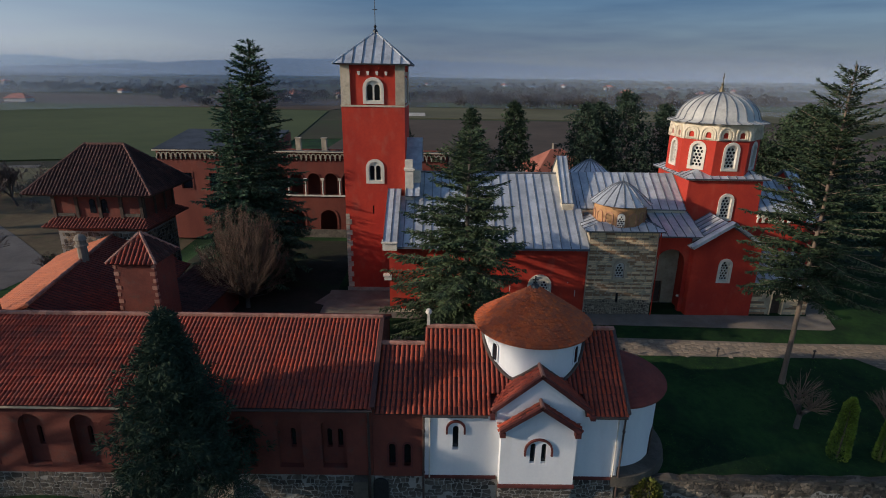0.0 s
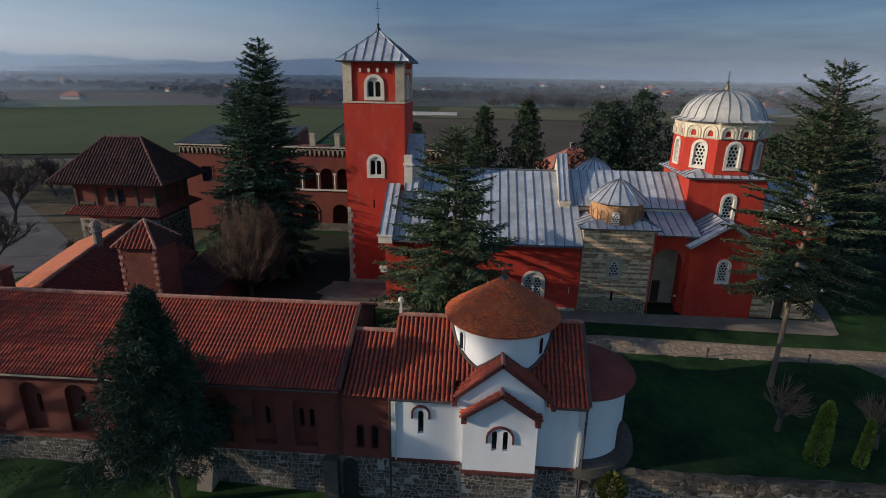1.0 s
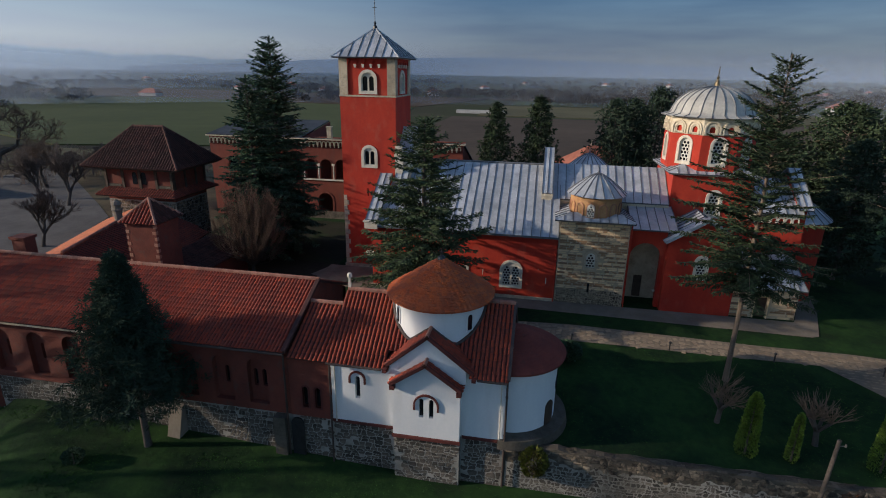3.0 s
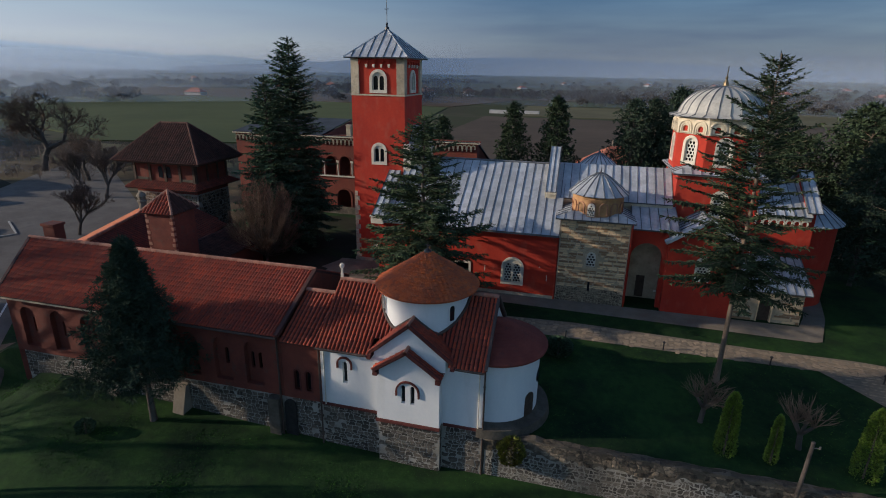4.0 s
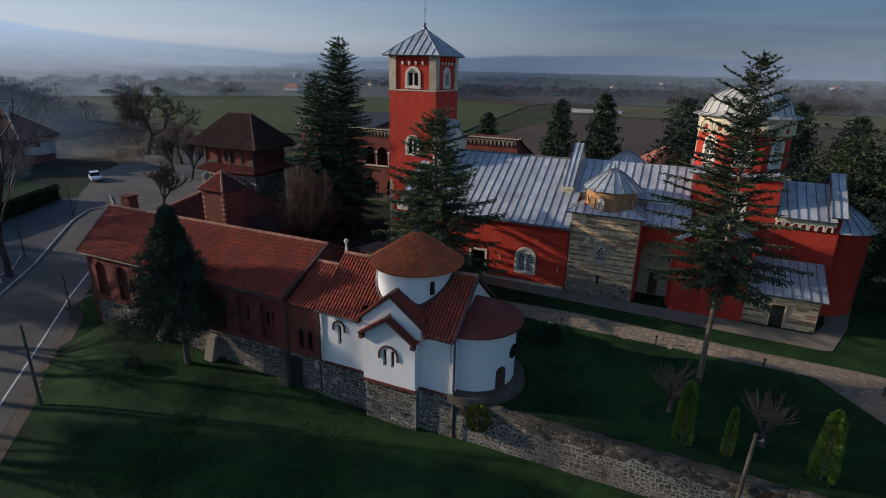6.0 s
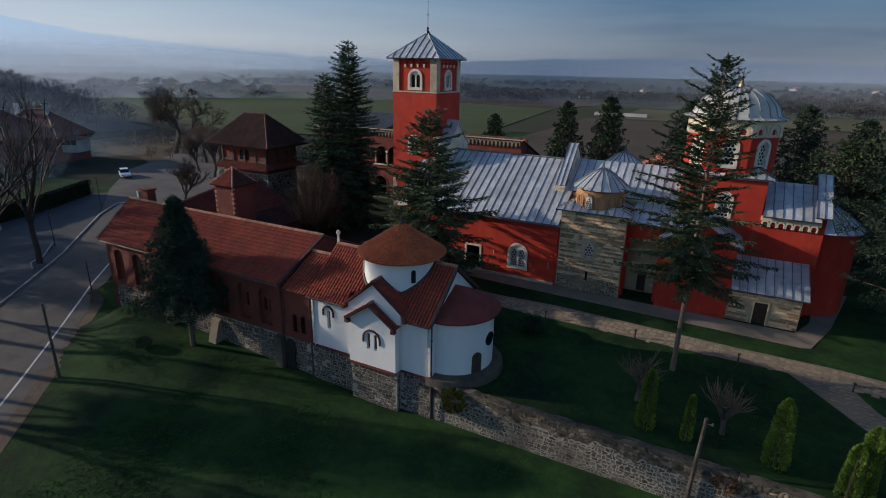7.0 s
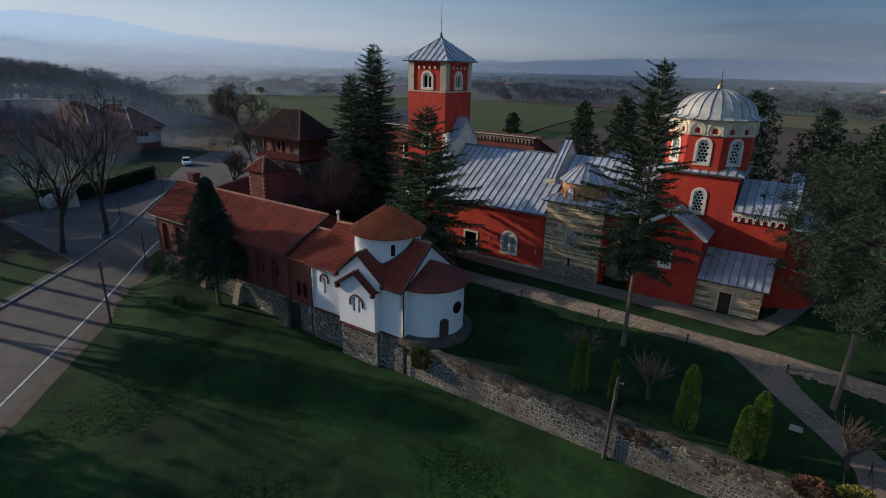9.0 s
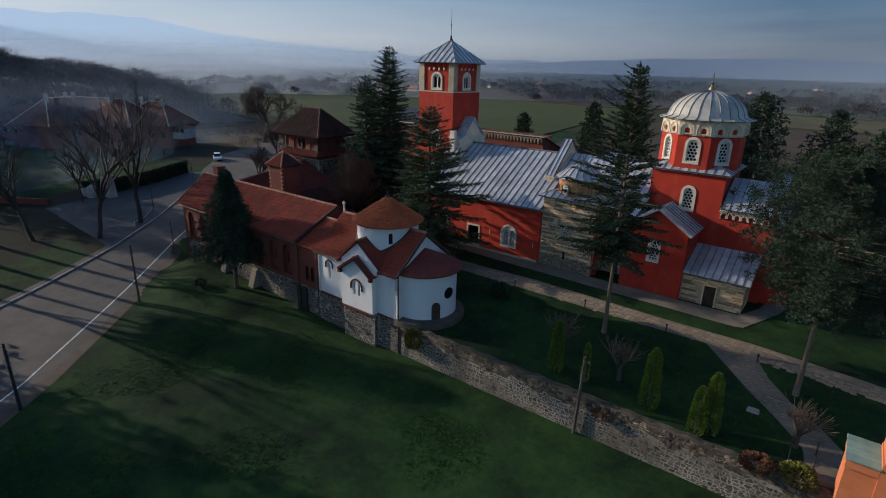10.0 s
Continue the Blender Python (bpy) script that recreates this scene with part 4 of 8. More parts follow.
part("gutter", Shape().tube((CW0 - 0.1, 21.56, 3.36), (3.0, 21.56, 3.36), 0.08, 0.08, 8), GUTTER, chapel)
part("gutter", Shape().tube((8.3, 21.56, 3.36), (9.9, 21.56, 3.36), 0.08, 0.08, 8), GUTTER, chapel)
downpipe(chapel, 9.92, 21.88, -3.6, 3.4, 0.055)
downpipe(chapel, CW0 - 0.05, 21.85, -3.9, 3.4, 0.055)
downpipe(chapel, 9.62, 21.9, -0.6, 3.4, 0.035, STONE_FRAME)
downpipe(chapel, CW0 + 0.25, 21.9, -0.6, 3.4, 0.035, STONE_FRAME)

# cross arm with its gable, and the porch before it
AX0, AX1, AXC = 3.2, 7.95, 5.56
arm = [(AX0 + 0.25, 2.95), (AX1 - 0.25, 2.95), (AX1 - 0.25, 3.75), (AXC, 5.42), (AX0 + 0.25, 3.75)]
part("arm_gable", wall(south(21.68), arm, (), 0.5), WHITE, chapel)
for sx, xe in ((-1, AX0 + 0.0), (1, AX1 + 0.17)):
    cs = [(xe, 21.6, 3.62), (xe, 24.4, 3.62), (AXC, 24.4, 5.62), (AXC, 21.6, 5.62)]
    tiled_roof(chapel, cs if sx > 0 else [cs[1], cs[0], cs[3], cs[2]], TILE_ALL)
    part("verge_tile", Shape().slab([(xe, 21.5, 3.73), (xe, 21.68, 3.73), (AXC, 21.68, 5.73), (AXC, 21.5, 5.73)], 0.16), TRIM_RED, chapel)
    part("kneeler", Shape().box(xe - 0.1, xe + 0.14, 21.36, 21.98, 3.3, 3.52), TRIM_RED, chapel)
ridge_tiles(chapel, (AXC, 21.5, 5.68), (AXC, 23.2, 5.68), 0.1)
PX0, PX1, PXC, PY = 3.68, 7.45, 5.56, 21.38
pg = [(PX0, -0.6), (PX1, -0.6), (PX1, 2.85), (PXC, 4.05), (PX0, 2.85)]
pwin = [arch(5.3, 0.75, 0.26, 1.2, 8), arch(5.86, 0.75, 0.26, 1.2, 8)]
part("porch_wall", wall(south(PY), pg, pwin, 0.35), WHITE, chapel)
part("porch_wall", wall(west(PX0), rect(-22.0, -PY - 0.35, -0.6, 2.85), (), 0.3), WHITE, chapel)
part("porch_wall", wall(east(PX1), rect(PY + 0.35, 22.0, -0.6, 2.85), (), 0.3), WHITE, chapel)
for sx, xe in ((-1, PX0 - 0.12), (1, PX1 + 0.12)):
    cs = [(xe, 21.06, 2.82), (xe, 21.96, 2.82), (PXC, 21.96, 4.22), (PXC, 21.06, 4.22)]
    tiled_roof(chapel, cs if sx > 0 else [cs[1], cs[0], cs[3], cs[2]], TILE_ALL)
    part("verge_tile", Shape().slab([(xe, 20.98, 2.93), (xe, 21.18, 2.93), (PXC, 21.18, 4.33), (PXC, 20.98, 4.33)], 0.17), TRIM_RED, chapel)
    part("kneeler", Shape().box(xe + (0.02 if sx < 0 else -0.3), xe + (0.3 if sx < 0 else -0.02), 21.05, PY, 2.5, 2.74), TRIM_RED, chapel)
ridge_tiles(chapel, (PXC, 20.98, 4.28), (PXC, 21.7, 4.28), 0.1)
for pl, lp in ((south(PY + 0.2), pwin[0]), (south(PY + 0.2), pwin[1]), (south(SYC + 0.25), cw)):
    part("window", wall(pl, lp, (), 0.04), GLASS, chapel)


def hood(parent, pl, cx, zs, r, legs):
    """Moulded brick hood over a window."""
    o = [(cx + r * math.cos(math.pi * i / 12), zs + r * math.sin(math.pi * i / 12)) for i in range(13)] + [(cx - r, zs - legs), (cx - r + 0.1, zs - legs)]
    i_ = [(cx + (r - 0.1) * math.cos(math.pi * k / 12), zs + (r - 0.1) * math.sin(math.pi * k / 12)) for k in range(13)]
    loop = o[:13] + [(cx - r, zs - legs), (cx - r + 0.1, zs - legs)] + list(reversed(i_)) + [(cx + r - 0.1, zs - legs), (cx + r, zs - legs)]
    return part("hood_mould", wall(pl, loop, (), 0.14, 0.1), TRIM_RED, parent)


hood(chapel, south(PY), 5.58, 1.55, 0.72, 0.3)
hood(chapel, south(SYC), 1.45, 2.35, 0.5, 0.3)
part("base_band", Shape().box(CW0, PX0 - 0.1, 21.9, 21.98, -0.68, -0.52).box(PX1 + 0.1, CW1 + 0.05, 21.9, 21.98, -0.68, -0.52).box(PX0 - 0.06, PX1 + 0.06, 21.28, 21.4, -0.7, -0.52), TRIM_RED, chapel)

# drum and cone
drum_n = 56
part("drum", Shape().lathe((CX, CY), [(2.66, 4.2), (2.66, 6.75)], drum_n), WHITE, chapel, smooth=True)
for ang in (217, 318, 40, 140):
    t = radians(ang)
    nn = Vector((math.cos(t), math.sin(t), 0))
    pl = Plane(Vector((CX, CY, 0)) + nn * 2.66, (-math.sin(t), math.cos(t), 0), nn)
    wn_ = part("window", wall(pl, arch(0, 5.3, 0.34, 0.95, 8), (), 0.1, 0.012), GLASS, chapel)
    part("reveal", ring(pl, arch(0, 5.25, 0.48, 1.06, 8), arch(0, 5.3, 0.34, 0.95, 8), -0.05, 0.05), WHITE, wn_)
cone = Shape()
CZ0, CZ1, CR0 = 6.78, 8.78, 3.1
part("cone_roof", cone.lathe((CX, CY), [(2.6, 6.7), (CR0, 6.7), (CR0, CZ0), (0.1, CZ1), (0.0, CZ1 + 0.05)], 72), CONE, chapel, "weathered orange terracotta cone", smooth=False)
scales = Shape()
rt_ = random.Random(33)
rows = 20
for i in range(rows):
    f0, f1 = i / rows, min(1.0, (i + 1.25) / rows)
    r0_, r1_ = CR0 + 0.03 - (CR0 - 0.1) * f0, CR0 - (CR0 - 0.1) * f1
    z0_, z1_ = CZ0 + (CZ1 - CZ0) * f0, CZ0 + (CZ1 - CZ0) * f1
    k_ = max(8, int(2 * math.pi * r0_ / 0.27))
    for j in range(k_):
        a0_ = 2 * math.pi * (j + 0.5 * (i % 2) + rt_.uniform(-0.06, 0.06)) / k_
        a1_ = a0_ + 2 * math.pi / k_ * rt_.uniform(0.86, 0.98)
        am_ = (a0_ + a1_) / 2
        up_l = rt_.uniform(0.03, 0.085)
        scales.add([(CX + r0_ * math.cos(a0_), CY + r0_ * math.sin(a0_), z0_ + up_l * 0.6), (CX + (r0_ + 0.05) * math.cos(am_), CY + (r0_ + 0.05) * math.sin(am_), z0_ + up_l), (CX + r0_ * math.cos(a1_), CY + r0_ * math.sin(a1_), z0_ + up_l * 0.6),
                    (CX + r1_ * math.cos(a1_), CY + r1_ * math.sin(a1_), z1_ + 0.004), (CX + r1_ * math.cos(a0_), CY + r1_ * math.sin(a0_), z1_ + 0.004),
                    (CX + r0_ * math.cos(a0_), CY + r0_ * math.sin(a0_), z0_ - 0.01), (CX + r0_ * math.cos(a1_), CY + r0_ * math.sin(a1_), z0_ - 0.01)],
                   [(0, 1, 2, 3, 4), (5, 1, 0), (5, 6, 2, 1)])
part("scale_tiles", scales, CONE_ALL, chapel, "small weathered scale tiles", kind="stuff")
part("cone_cap", Shape().lathe((CX, CY), [(0.3, 8.6), (0.2, 8.86), (0.05, 8.95), (0.03, 9.35), (0.0, 9.36)], 10).box(CX - 0.16, CX + 0.16, CY - 0.02, CY + 0.02, 9.12, 9.18), METAL, chapel)

kr = (6.3 - 3.42) / (CY - 21.62)
fl_pts = []
for i in range(33):
    t = radians(180 + 180 * i / 32)
    x, y = CX + 2.72 * math.cos(t), CY + 2.72 * math.sin(t)
    fl_pts.append((x, y, max(3.5 + (y - 21.62) * kr, 5.62 - abs(x - AXC) * 0.84) + 0.08))
part("flashing", Shape().rope(fl_pts, 0.09, 6), GUTTER, chapel, "dark lead flashing round the drum's foot")

# apse
part("apse_wall", Shape().lathe((CW1, CY), [(2.78, -0.7), (2.78, 3.5)], 36, -90, 90), WHITE, chapel, smooth=True)
prof = [(2.7, 3.46), (3.18, 3.46), (3.18, 3.56)]
for i in range(15):
    f = i / 14
    prof += [(3.16 * (1 - f) + 0.05, 3.58 + 1.45 * f), (3.13 * (1 - f) + 0.05, 3.61 + 1.45 * f)]
part("apse_roof", Shape().lathe((CW1, CY), prof, 40, -90, 90), TILE_DEEP, chapel, "dark red half-cone apse roof")
t = radians(-30)
nn = Vector((math.cos(t), math.sin(t), 0))
pl = Plane(Vector((CW1, CY, 0)) + nn * 2.78, (-math.sin(t), math.cos(t), 0), nn)
part("apse_door", wall(pl, arch(0, -0.6, 0.75, 1.75, 8), (), 0.1, 0.05), WOOD, chapel, "low round-headed dark door")
t = radians(-4)
nn = Vector((math.cos(t), math.sin(t), 0))
pl = Plane(Vector((CW1, CY, 0)) + nn * 2.78, (-math.sin(t), math.cos(t), 0), nn)
part("round_window", wall(pl, [(0.5 * math.cos(a * math.pi / 8), 1.75 + 0.5 * math.sin(a * math.pi / 8)) for a in range(16)], (), 0.1, 0.05), GLASS, chapel)
part("apse_plinth", Shape().lathe((CW1, CY), [(2.7, -0.36), (3.5, -0.46), (3.6, -0.95)], 36, -95, 90), MORTAR_OLD, chapel)
part("gable_cross", Shape().box(-0.12, 0.05, CY - 0.07, CY + 0.07, 6.3, 6.75).box(-0.1, 0.03, CY - 0.05, CY + 0.05, 6.75, 7.4).lathe((-0.03, CY), [(0.14, 7.12), (0.17, 7.22), (0.14, 7.34), (0.0, 7.4)], 8), STONE_FRAME, chapel)
# stone substructure under the chapel: mortar core, faced with rubble further down in the file
core = setting("stone_base_core", Shape().box(CW0, CW1, 22.03, 28.7, -5.2, -0.62).box(PX0, PX1, 21.6, 22.2, -5.2, -0.62), MORTAR_PALE, "pale mortared core of the rubble terrace wall", "wall")

# ---- low hall with arched niches ----
hall = thing("refectory_hall", (-13.0, 26.7, -2.5), "long low brown-red hall with rubble base and terracotta roof", "hall")
HX0, HX1, HY0, HY1, HR = -24.2, -2.78, 21.98, 31.6, 26.75
niches = [-22.6, -20.0, -17.4, -14.7, -12.0, -9.4, -7.0, -4.75]
nl = [arch(c, -0.15, 1.25, 3.05, 10) for c in niches]
part("wall", wall(south(HY0), rect(HX0, HX1 - 0.4, -0.6, 3.8), nl, 0.35), BRICK_RED, hall)
slots = [[arch(c + dx, 0.85, 0.26, 1.15, 8) for dx in ((-0.28, 0.28) if c == -4.75 else (0.1,))] for c in niches]
part("niche_wall", wall(south(HY0 + 0.35), rect(HX0 + 0.1, HX1 - 0.4, -0.6, 3.8), [h for s in slots for h in s], 0.3), BRICK_RED, hall)
for s in slots:
    for h in s:
        part("window", wall(south(HY0 + 0.55), h, (), 0.04), GLASS, hall)
ew = Plane((-29.6, HY1, 0), (5.4, -9.62, 0), (-9.62, -5.4, 0))
L_ = math.hypot(5.4, 9.62)
part("end_wall", wall(ew, [(0, -3.2), (L_, -3.2), (L_, 3.8), (L_ / 2, 6.0), (0, 3.8)], (), 0.5), BRICK_RED, hall)
part("north_wall", wall(north(HY1), rect(-HX1, 29.6, -0.6, 3.8), (), 0.5), BRICK_RED, hall)
part("east_gable", wall(east(HX1), [(HY0, -0.6), (HY1, -0.6), (HY1, 3.8), (HR, 6.05), (HY0, 3.8)], (), 0.4), BRICK_RED, hall)
tiled_roof(hall, [(-24.35, 21.45, 3.8), (-2.68, 21.45, 3.8), (-2.68, HR, 6.15), (-27.1, HR, 6.15)], TILE_ALL, pitch=0.215)
tiled_roof(hall, [(-2.68, 32.05, 3.8), (-29.9, 32.05, 3.8), (-27.1, HR, 6.15), (-2.68, HR, 6.15)], TILE_ALL, pitch=0.215)
ridge_tiles(hall, (-27.1, HR, 6.22), (-2.68, HR, 6.22))
part("verge", Shape().slab([(-24.5, 21.4, 3.94), (-24.25, 21.4, 3.94), (-26.95, HR, 6.28), (-27.2, HR, 6.28)], 0.2), TILE_BROWN, hall)
part("verge", Shape().slab([(-2.8, 21.4, 3.94), (-2.56, 21.4, 3.94), (-2.56, HR, 6.28), (-2.8, HR, 6.28)], 0.2), TILE_BROWN, hall)
part("eave_board", Shape().box(-24.2, -12.8, 21.5, 21.6, 3.56, 3.74), QUOIN, hall, "weathered buff eave board")
part("gutter", Shape().tube((-12.8, 21.42, 3.68), (-2.7, 21.42, 3.68), 0.08, 0.08, 8), GUTTER, hall)
downpipe(hall, -2.95, 21.85, -3.8, 3.6, 0.06)
for z in (-0.2,):
    part("base_core", Shape().box(HX0 + 0.05, HX1 - 0.02, 22.15, HY1, -5.2, -0.62), MORTAR_PALE, hall)
# no hole is cut: a dark plate gives the niche's shade
part("drain_niche", wall(south(21.9), arch(-2.4, -4.2, 0.8, 3.4, 8), (), 0.1, -0.02), METAL, hall, "flat dark arch in place of the shaded drain recess")
for xb in (-16.3, -10.9):
    part("buttress", Shape().add([(xb, 20.6, -5), (xb + 0.85, 20.6, -5), (xb + 0.85, 22.2, -5), (xb, 22.2, -5), (xb, 21.85, -1.2), (xb + 0.85, 21.85, -1.2), (xb + 0.85, 22.2, -1.0), (xb, 22.2, -1.0)],
                                 [(3, 2, 1, 0), (4, 5, 6, 7), (0, 1, 5, 4), (1, 2, 6, 5), (2, 3, 7, 6), (3, 0, 4, 7)]), CONCRETE, hall)
part("pier", Shape().box(-3.8, -3.05, 21.62, 22.16, -5.0, -0.75), MORTAR_OLD, hall, "dark rubble pier at the foot of the wall")
part("chimney", Shape().box(-27.1, -26.0, 27.9, 28.8, 4.6, 6.75).box(-27.2, -25.9, 27.8, 28.9, 6.75, 6.95), BRICK_RED, hall)

# link between hall and chapel
link = thing("link_building", (-1.5, 25.0, -0.6), "short brown-red link building with twin slit windows", "building")
lw2 = [arch(-1.78, 0.05, 0.34, 1.35, 8), arch(-1.0, 0.05, 0.34, 1.35, 8)]
part("wall", wall(south(21.98), rect(-2.76, -0.16, -0.62, 3.5), lw2, 0.4), BRICK_RED, link)
for lp in lw2:
    part("window", wall(south(22.2), lp, (), 0.04), GLASS, link)
    c = sum(a for a, b in lp) / len(lp)
    part("window_surround", ring(south(21.98), arch(c, -0.05, 0.54, 1.55, 8), arch(c, 0.05, 0.34, 1.35, 8), -0.1, 0.03), TRIM_RED, link)
part("wall", wall(north(28.5), rect(0.16, 2.76, -0.62, 3.5), (), 0.4), BRICK_RED, link)
tiled_roof(link, [(-2.6, 21.6, 3.45), (-0.25, 21.6, 3.45), (-0.25, 25.3, 5.3), (-2.6, 25.3, 5.3)], TILE_ALL, singly=True, pitch=0.25)
tiled_roof(link, [(-0.25, 29.0, 3.45), (-2.6, 29.0, 3.45), (-2.6, 25.3, 5.3), (-0.25, 25.3, 5.3)], TILE_ALL)
ridge_tiles(link, (-2.6, 25.3, 5.36), (-0.25, 25.3, 5.36))
part("base_core", Shape().box(-2.76, -0.16, 22.15, 28.5, -5.2, -0.64), MORTAR_PALE, link)

# wing and stair turret behind the hall
wing = thing("gate_wing", (-25.0, 36.5, -1.5), "brown-red wing beside the gate tower, its roof orange on the sunlit slope", "building")
WR0, WR1 = Vector((-26.2, 30.9, 4.75)), Vector((-27.2, 42.3, 6.05))
WE = (Vector((-20.4, 30.9, 2.3)), Vector((-20.9, 42.3, 3.6)))
WW = (Vector((-30.9, 30.9, 2.9)), Vector((-32.0, 42.3, 4.2)))
# sunlit west slope painted orange, shaded east slope painted deep red
tiled_roof(wing, [WW[1], WW[0], WR0, WR1], TILE_SUNLIT, pitch=0.28, deck_mat=TILE_SUNLIT)
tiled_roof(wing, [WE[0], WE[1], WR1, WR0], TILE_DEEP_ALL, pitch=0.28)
ridge_tiles(wing, WR0 + UP * 0.06, WR1 + UP * 0.06, 0.12)
part("wall", wall(south(31.0), [(-30.6, -2.5), (-20.6, -2.5), (-20.6, 2.2), (-26.2, 4.5), (-30.6, 2.8)], (), 0.4), BRICK_RED, wing)
part("wall", wall(west(-30.7), rect(-42.2, -31.4, -2.5, 2.8), (), 0.4), BRICK_RED, wing)
part("wall", wall(east(-20.7), rect(31.4, 42.2, -0.5, 2.2), (), 0.4), BRICK_RED, wing)
part("wall", wall(east(-17.1), rect(34.3, 42.3, -0.5, 2.5), (), 0.4), BRICK_RED, wing)
# low roof lying in shade, given dark brown tiles for it
tiled_roof(wing, [(-16.8, 34.3, 2.4), (-16.8, 42.5, 2.4), (-20.6, 42.5, 3.4), (-20.6, 34.3, 3.4)], TILE_BROWN, pitch=0.28)
part("vent_chimney", Shape().lathe((-26.75, 37.8), [(0.34, 5.0), (0.34, 6.5), (0.46, 6.55), (0.46, 6.7), (0.34, 6.75), (0.34, 7.05), (0.46, 7.1), (0.3, 7.4), (0.1, 7.52), (0.0, 7.55)], 10), CONCRETE, wing, "round stone chimney with a domed cap")
turret = thing("stair_turret", (-19.25, 32.9, 0.0), "square brown-red stair turret with a hipped tile roof", "turret")
part("wall", Shape().box(-20.55, -17.95, 31.55, 34.2, -0.5, 7.6), BRICK_RED, turret)
tc_ = [(-20.85, 31.25, 7.55), (-17.65, 31.25, 7.55), (-17.65, 34.5, 7.55), (-20.85, 34.5, 7.55)]
for i in range(4):
    # east and north slopes take dark tiles: their shade is painted in
    tiled_roof(turret, [tc_[i], tc_[(i + 1) % 4], (-19.25, 32.9, 9.15)], TILE_ALL if i in (0, 3) else TILE_BROWN, pitch=0.28)
    ridge_tiles(turret, tc_[i], (-19.25, 32.9, 9.2), 0.1)
for i in range(15):
    part("quoin", Shape().box(-20.58, -20.38 + 0.12 * (i % 2), 31.52, 31.75, 0.4 + i * 0.48, 0.66 + i * 0.48), RIDGE, turret)
    part("quoin", Shape().box(-18.12 - 0.12 * (i % 2), -17.92, 31.52, 31.75, 0.4 + i * 0.48, 0.66 + i * 0.48), RIDGE, turret)

# ---- gate tower ----
gate = thing("gate_tower", (-28.2, 45.2, 0.0), "square plaster and stone gate tower with broad brown tile roof", "tower")
part("stone_wall", Shape().box(-31.9, -24.4, 42.7, 47.8, -1.5, 6.3), MORTAR, gate, "rubble stone lower storey")
part("upper_wall", Shape().box(-31.9, -24.4, 42.72, 47.8, 6.3, 9.8), BRICK_RED, gate)
for x in (-31.9, -30.0, -28.1, -26.3, -24.62):
    part("post", Shape().box(x - 0.02, x + 0.24, 42.58, 42.72, 7.4, 9.7), WOOD, gate)
for y in (42.7, 44.4, 46.1, 47.6):
    part("post", Shape().box(-24.42, -24.28, y, y + 0.22, 7.4, 9.7), WOOD, gate)
for x in (-28.6, -27.6):
    part("window", wall(south(42.68), arch(x, 7.9, 0.5, 1.2, 8), (), 0.06), GLASS, gate)
part("sill_panel", Shape().box(-31.6, -30.2, 42.62, 42.7, 7.6, 7.85), MORTAR_OLD, gate)
part("sill_panel", Shape().box(-26.1, -24.7, 42.62, 42.7, 7.6, 7.85), MORTAR_OLD, gate)
pe = [(-32.4, 41.6, 6.9), (-23.6, 41.6, 6.9), (-23.6, 48.9, 6.9), (-32.4, 48.9, 6.9)]
pi = [(-31.9, 42.7, 7.5), (-24.4, 42.7, 7.5), (-24.4, 47.8, 7.5), (-31.9, 47.8, 7.5)]
for i in range(4):
    tiled_roof(gate, [pe[i], pe[(i + 1) % 4], pi[(i + 1) % 4], pi[i]], TILE_DEEP_ALL, pitch=0.28)
ge = [(-33.4, 41.5, 9.7), (-22.9, 41.5, 9.7), (-22.9, 48.9, 9.7), (-33.4, 48.9, 9.7)]
ga, gb_ = (-29.9, 45.2, 13.3), (-26.6, 45.2, 13.3)
tiled_roof(gate, [ge[0], ge[1], gb_, ga], TILE_BROWN, pitch=0.28)
tiled_roof(gate, [ge[1], ge[2], gb_], TILE_BROWN, pitch=0.28)
tiled_roof(gate, [ge[2], ge[3], ga, gb_], TILE_BROWN, pitch=0.28)
tiled_roof(gate, [ge[3], ge[0], ga], TILE_BROWN, pitch=0.28)
for a_, b_ in ((ge[0], ga), (ge[1], gb_), (ge[2], gb_), (ge[3], ga), (ga, gb_)):
    ridge_tiles(gate, a_, Vector(b_) + Vector((0, 0, 0.05)), 0.12, mat=RIDGE_DARK)
part("soffit", Shape().box(-33.2, -23.1, 41.7, 48.7, 9.5, 9.62), WOOD, gate)

# ---- long red residence behind ----
konak = thing("residence", (-16.0, 66.0, 0.0), "long two-storey red brick residence with an arcaded loggia and corbelled cornice", "house")
KY, KZ = 62.5, 10.5
logs = [arch(-20.9 + i * 2.05, 5.35, 1.5, 2.6, 10) for i in range(6)]
lows = [arch(-21.0 + i * 3.9, 0.35, 2.0, 3.1, 12) for i in range(4)]
kwin = [rect(-30.6, -29.3, 5.9, 7.8), rect(-27.2, -25.9, 5.9, 7.8), rect(-6.0, -4.8, 5.9, 7.8), rect(-2.6, -1.4, 5.9, 7.8)]
part("wall", wall(south(KY), rect(-33.2, 1.2, -0.3, KZ), logs + lows + kwin, 0.5), RED_OLD, konak)
part("inner_wall", wall(south(KY + 2.2), rect(-33.2, 1.2, -0.3, KZ), (), 0.3), BRICK_RED, konak)
part("wall", wall(west(-33.2), rect(-71.5, -KY - 0.5, -0.3, KZ), (), 0.5), RED_OLD, konak)
part("wall", wall(east(1.2), [(KY + 0.5, -0.3), (71.5, -0.3), (71.5, 6.8), (KY + 0.5, KZ)], (), 0.5), RED_OLD, konak)
part("wall", wall(north(72.0), [(-1.2, -0.3), (33.2, -0.3), (33.2, KZ), (20.0, KZ), (20.0, 6.8), (-1.2, 6.8)], (), 0.5), RED_OLD, konak)
